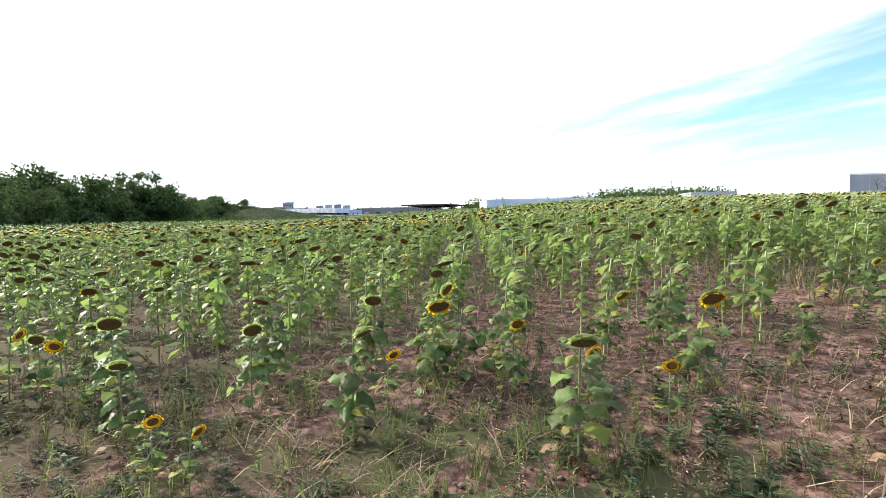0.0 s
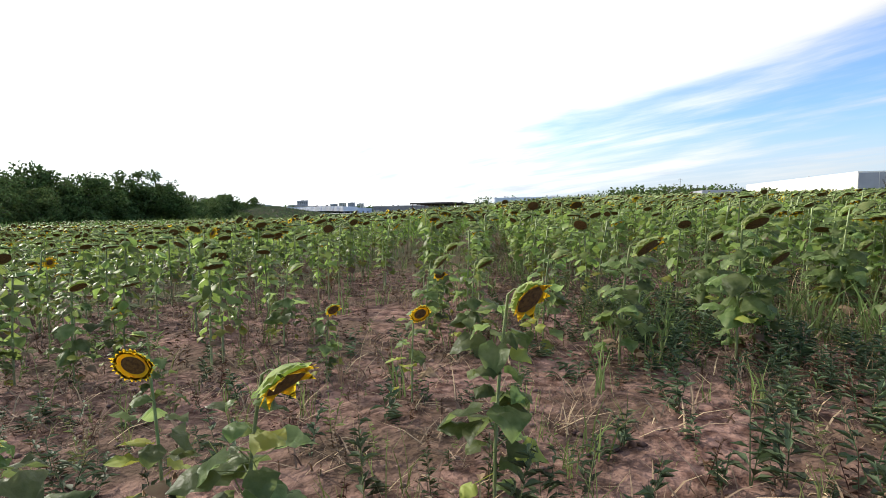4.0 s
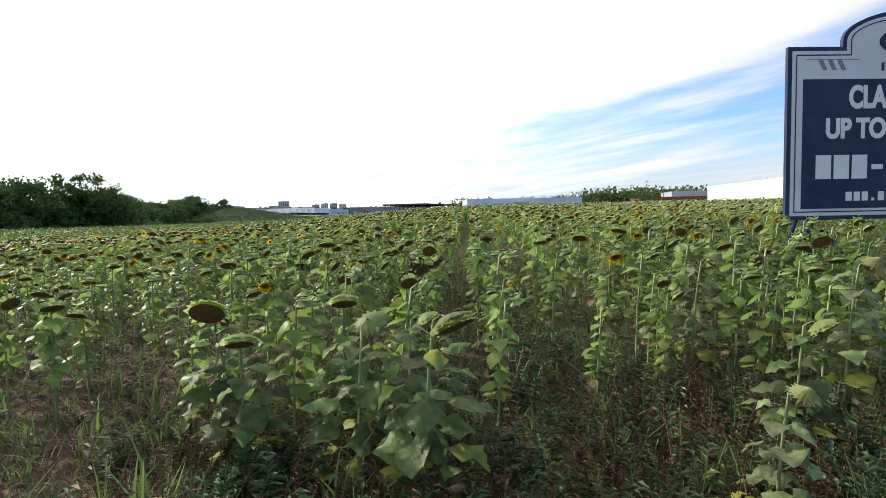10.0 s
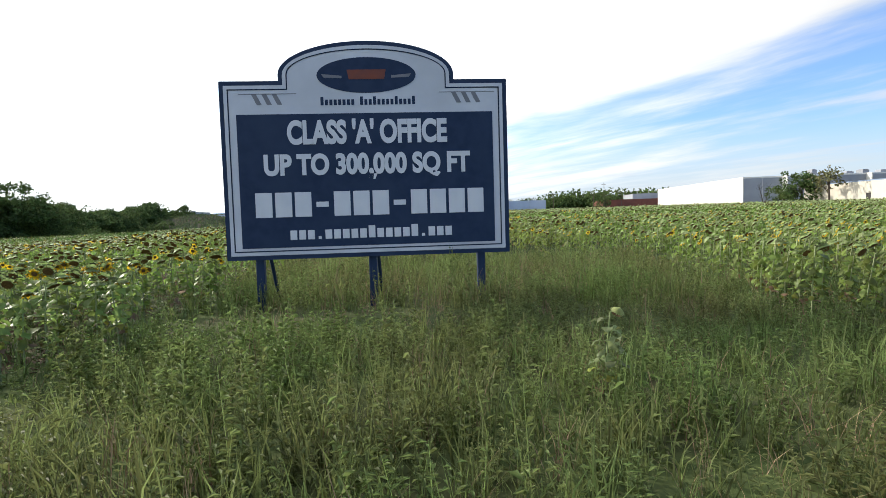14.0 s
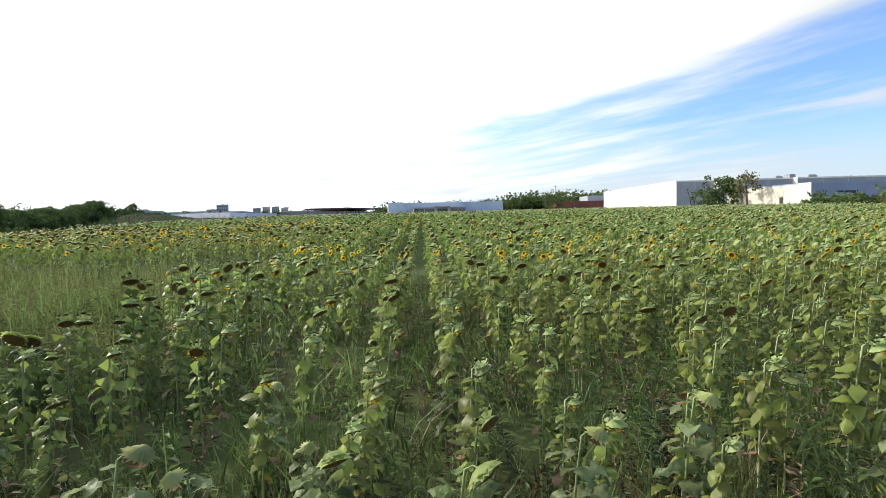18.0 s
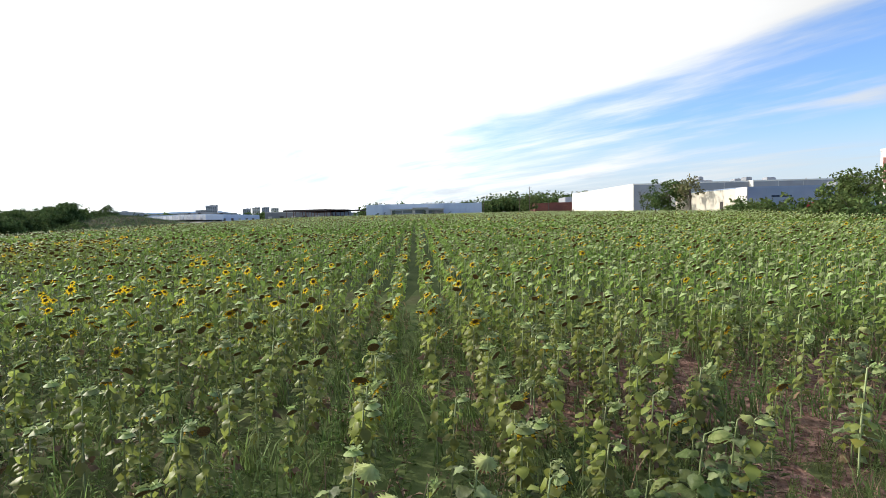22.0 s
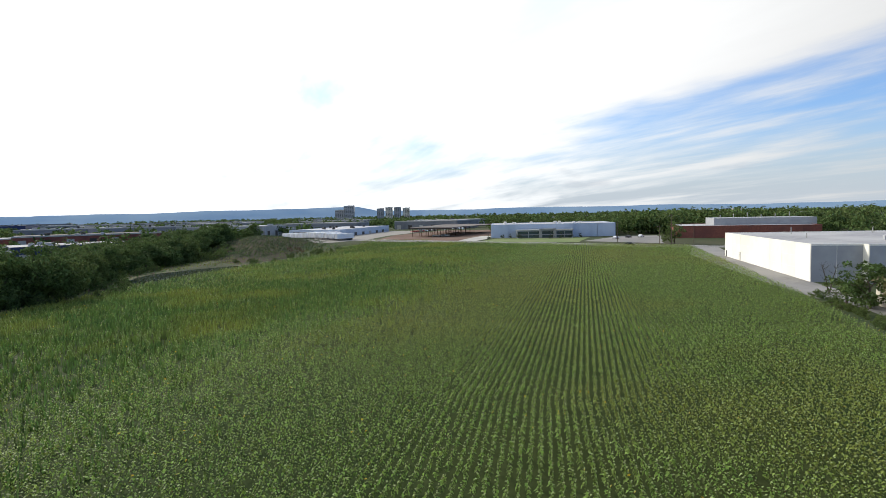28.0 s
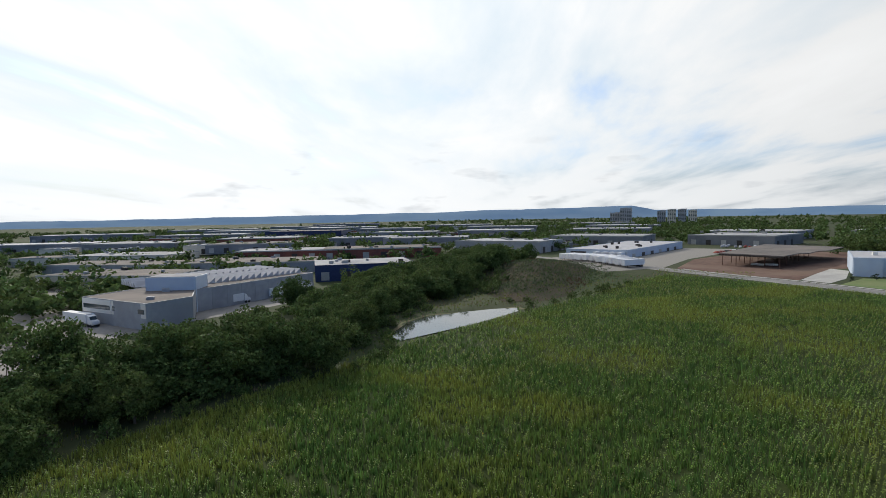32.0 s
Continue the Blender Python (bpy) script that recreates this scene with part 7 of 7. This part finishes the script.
    red = (patches(x * 0.8 + 9, y * 1.4) + 0.5 * ss(4.0, 6.5, y) > 0.45) & (x < 37)
    kinds = np.where(rng.random(len(x)) < 0.15 + 0.5 * red, rng.integers(5, 9, len(x)), np.where(rng.random(len(x)) < 0.16, rng.integers(9, 12, len(x)), rng.integers(0, 5, len(x))))
    kinds = np.where((x > 36) & (kinds < 5) & (rng.random(len(x)) < 0.6), kinds % 3 + 9, kinds)
    scatter("rank_weeds", s, rank, [RANK_WEED, DOCK, GRASS], "dark green goosefoot and reddish dock before the crop", "weeds", kinds)
    # between the rows
    x, y = rng.uniform(14, 78, 24000), rng.uniform(2, 18, 24000)
    back = y - edge(x)
    lush = ss(25.0, 28, x)
    deep = 0.7 * ss(45, 49, x)
    k = (back > -0.4 - 2.0 * deep) & ~in_grass(x, y) & (rng.random(24000) < 0.30 + 0.50 * lush + 0.3 * deep + 0.2 * patches(x * 1.5, y * 1.5))
    x, y, lush, deep = x[k], y[k], lush[k], deep[k]
    kinds = np.where(rng.random(len(x)) < 0.5 - 0.35 * lush, rng.integers(10, 18, len(x)), rng.integers(0, 10, len(x)))
    s = spots_in(x, y, 0.10, 0.48)
    s[:, 4] *= 1 + 0.15 * lush + 0.30 * deep
    s[:, 5] *= 1 + 0.6 * lush + 0.5 * deep
    scatter("row_weeds", s, temps, [FIELD_WEED, STRAW, LITTER], "weeds and dry stalks between the sunflower rows", "weeds", kinds)
    # tall weeds that thicken the western part of the field and its far side
    x, y = rng.uniform(-52, 52, 60000), rng.uniform(24, 300, 60000)
    lump = patches(x * 0.10 + 3, y * 0.07)
    k = in_field(x, y) & (rng.random(60000) < weedy_part(x, y) * np.clip(0.8 + 0.5 * lump, 0, 1) * np.where(y > 150, 0.6, 1))
    x, y = x[k], y[k]
    flat = [tuft(660 + i, 5, 0.42, 0, 0.05, 0.35) for i in range(4)]
    s = spots_in(x, y, 1.1, 1.75, 1.0)
    scatter("tall_weeds", s, flat, [TALL_WEED], "tall green weeds grown over the low western part of the field", "weeds")
    # rank grass on the banks outside the field
    x, y = rng.uniform(-120, 0, 15000), rng.uniform(20, 320, 15000)
    k = ~in_field(x, y) & (x > -62 - 0.2 * y) & ((x + 57) ** 2 / 110 + (y - 181) ** 2 / 900 > 1.0) & ~((x > -125) & (x < -40) & (y > 300))
    x, y = x[k], y[k]
    scatter("bank_grass", spots_in(x, y, 0.5, 1.1, 1.0), flat + [(V, T, np.ones(len(T), dtype=int)) for V, T, M in flat[:1]], [TALL_WEED, STRAW], "rank grass on the banks round the pond and mound", "grass")
    # the mound's own growth
    x, y = rng.uniform(-130, -50, 9000), rng.uniform(214, 325, 9000)
    k = np.hypot((x + 88) / 34, (y - 275) / 50) < 1 + 0.1 * np.sin(x)
    x, y = x[k], y[k]
    kinds = np.where(patches(x * 0.2, y * 0.16) > 0.55, rng.integers(4, 8, len(x)), rng.integers(0, 4, len(x)))
    scatter("mound_weeds", spots_in(x, y, 0.5, 1.3, 1.0), flat + [(V, T, np.ones(len(T), dtype=int)) for V, T, M in flat], [RANK_WEED, DOCK], "dark dry weeds covering the earth mound", "weeds", kinds)
    # dry litter on the bare soil
    litter = [tuft(680 + i, 6, 0.35, 0, 0.02, 2.2) for i in range(4)]
    x, y = rng.uniform(18, 34, 9000), rng.uniform(0, 12, 9000)
    k = ~in_grass(x, y) & (rng.random(9000) < 0.65 + 0.45 * patches(x * 2.2, y * 1.8))
    scatter("dry_litter", spots_in(x[k], y[k], 0.03, 0.13, 2.0) + np.array((0, 0, 0.04, 0, 0, 0)), litter, [LITTER], "dry stalks and straw lying on the soil", "litter")
    # clods and stones on the bare soil
    V, T = [], []
    ico = [(0, 0, 1), (0.9, 0, 0.2), (0.2, 0.85, 0.25), (-0.75, 0.5, 0.2), (-0.7, -0.55, 0.25), (0.3, -0.9, 0.2), (0, 0, -0.6)]
    tri = [(0, 1, 2), (0, 2, 3), (0, 3, 4), (0, 4, 5), (0, 5, 1), (6, 2, 1), (6, 3, 2), (6, 4, 3), (6, 5, 4), (6, 1, 5)]
    temp = (np.array(ico), np.array(tri), np.zeros(len(tri), dtype=int))
    x, y = rng.uniform(18, 34, 6500), rng.uniform(0.5, 11, 6500)
    k = ~in_grass(x, y)
    x, y = x[k], y[k]
    s = spots_in(x, y, 0.005, 0.020, 1.4)
    s[:, 2] += 0.028
    scatter("soil_stones", s, [temp], [STONE], "small stones and clods on the bare soil", "stones")


grow_weeds()
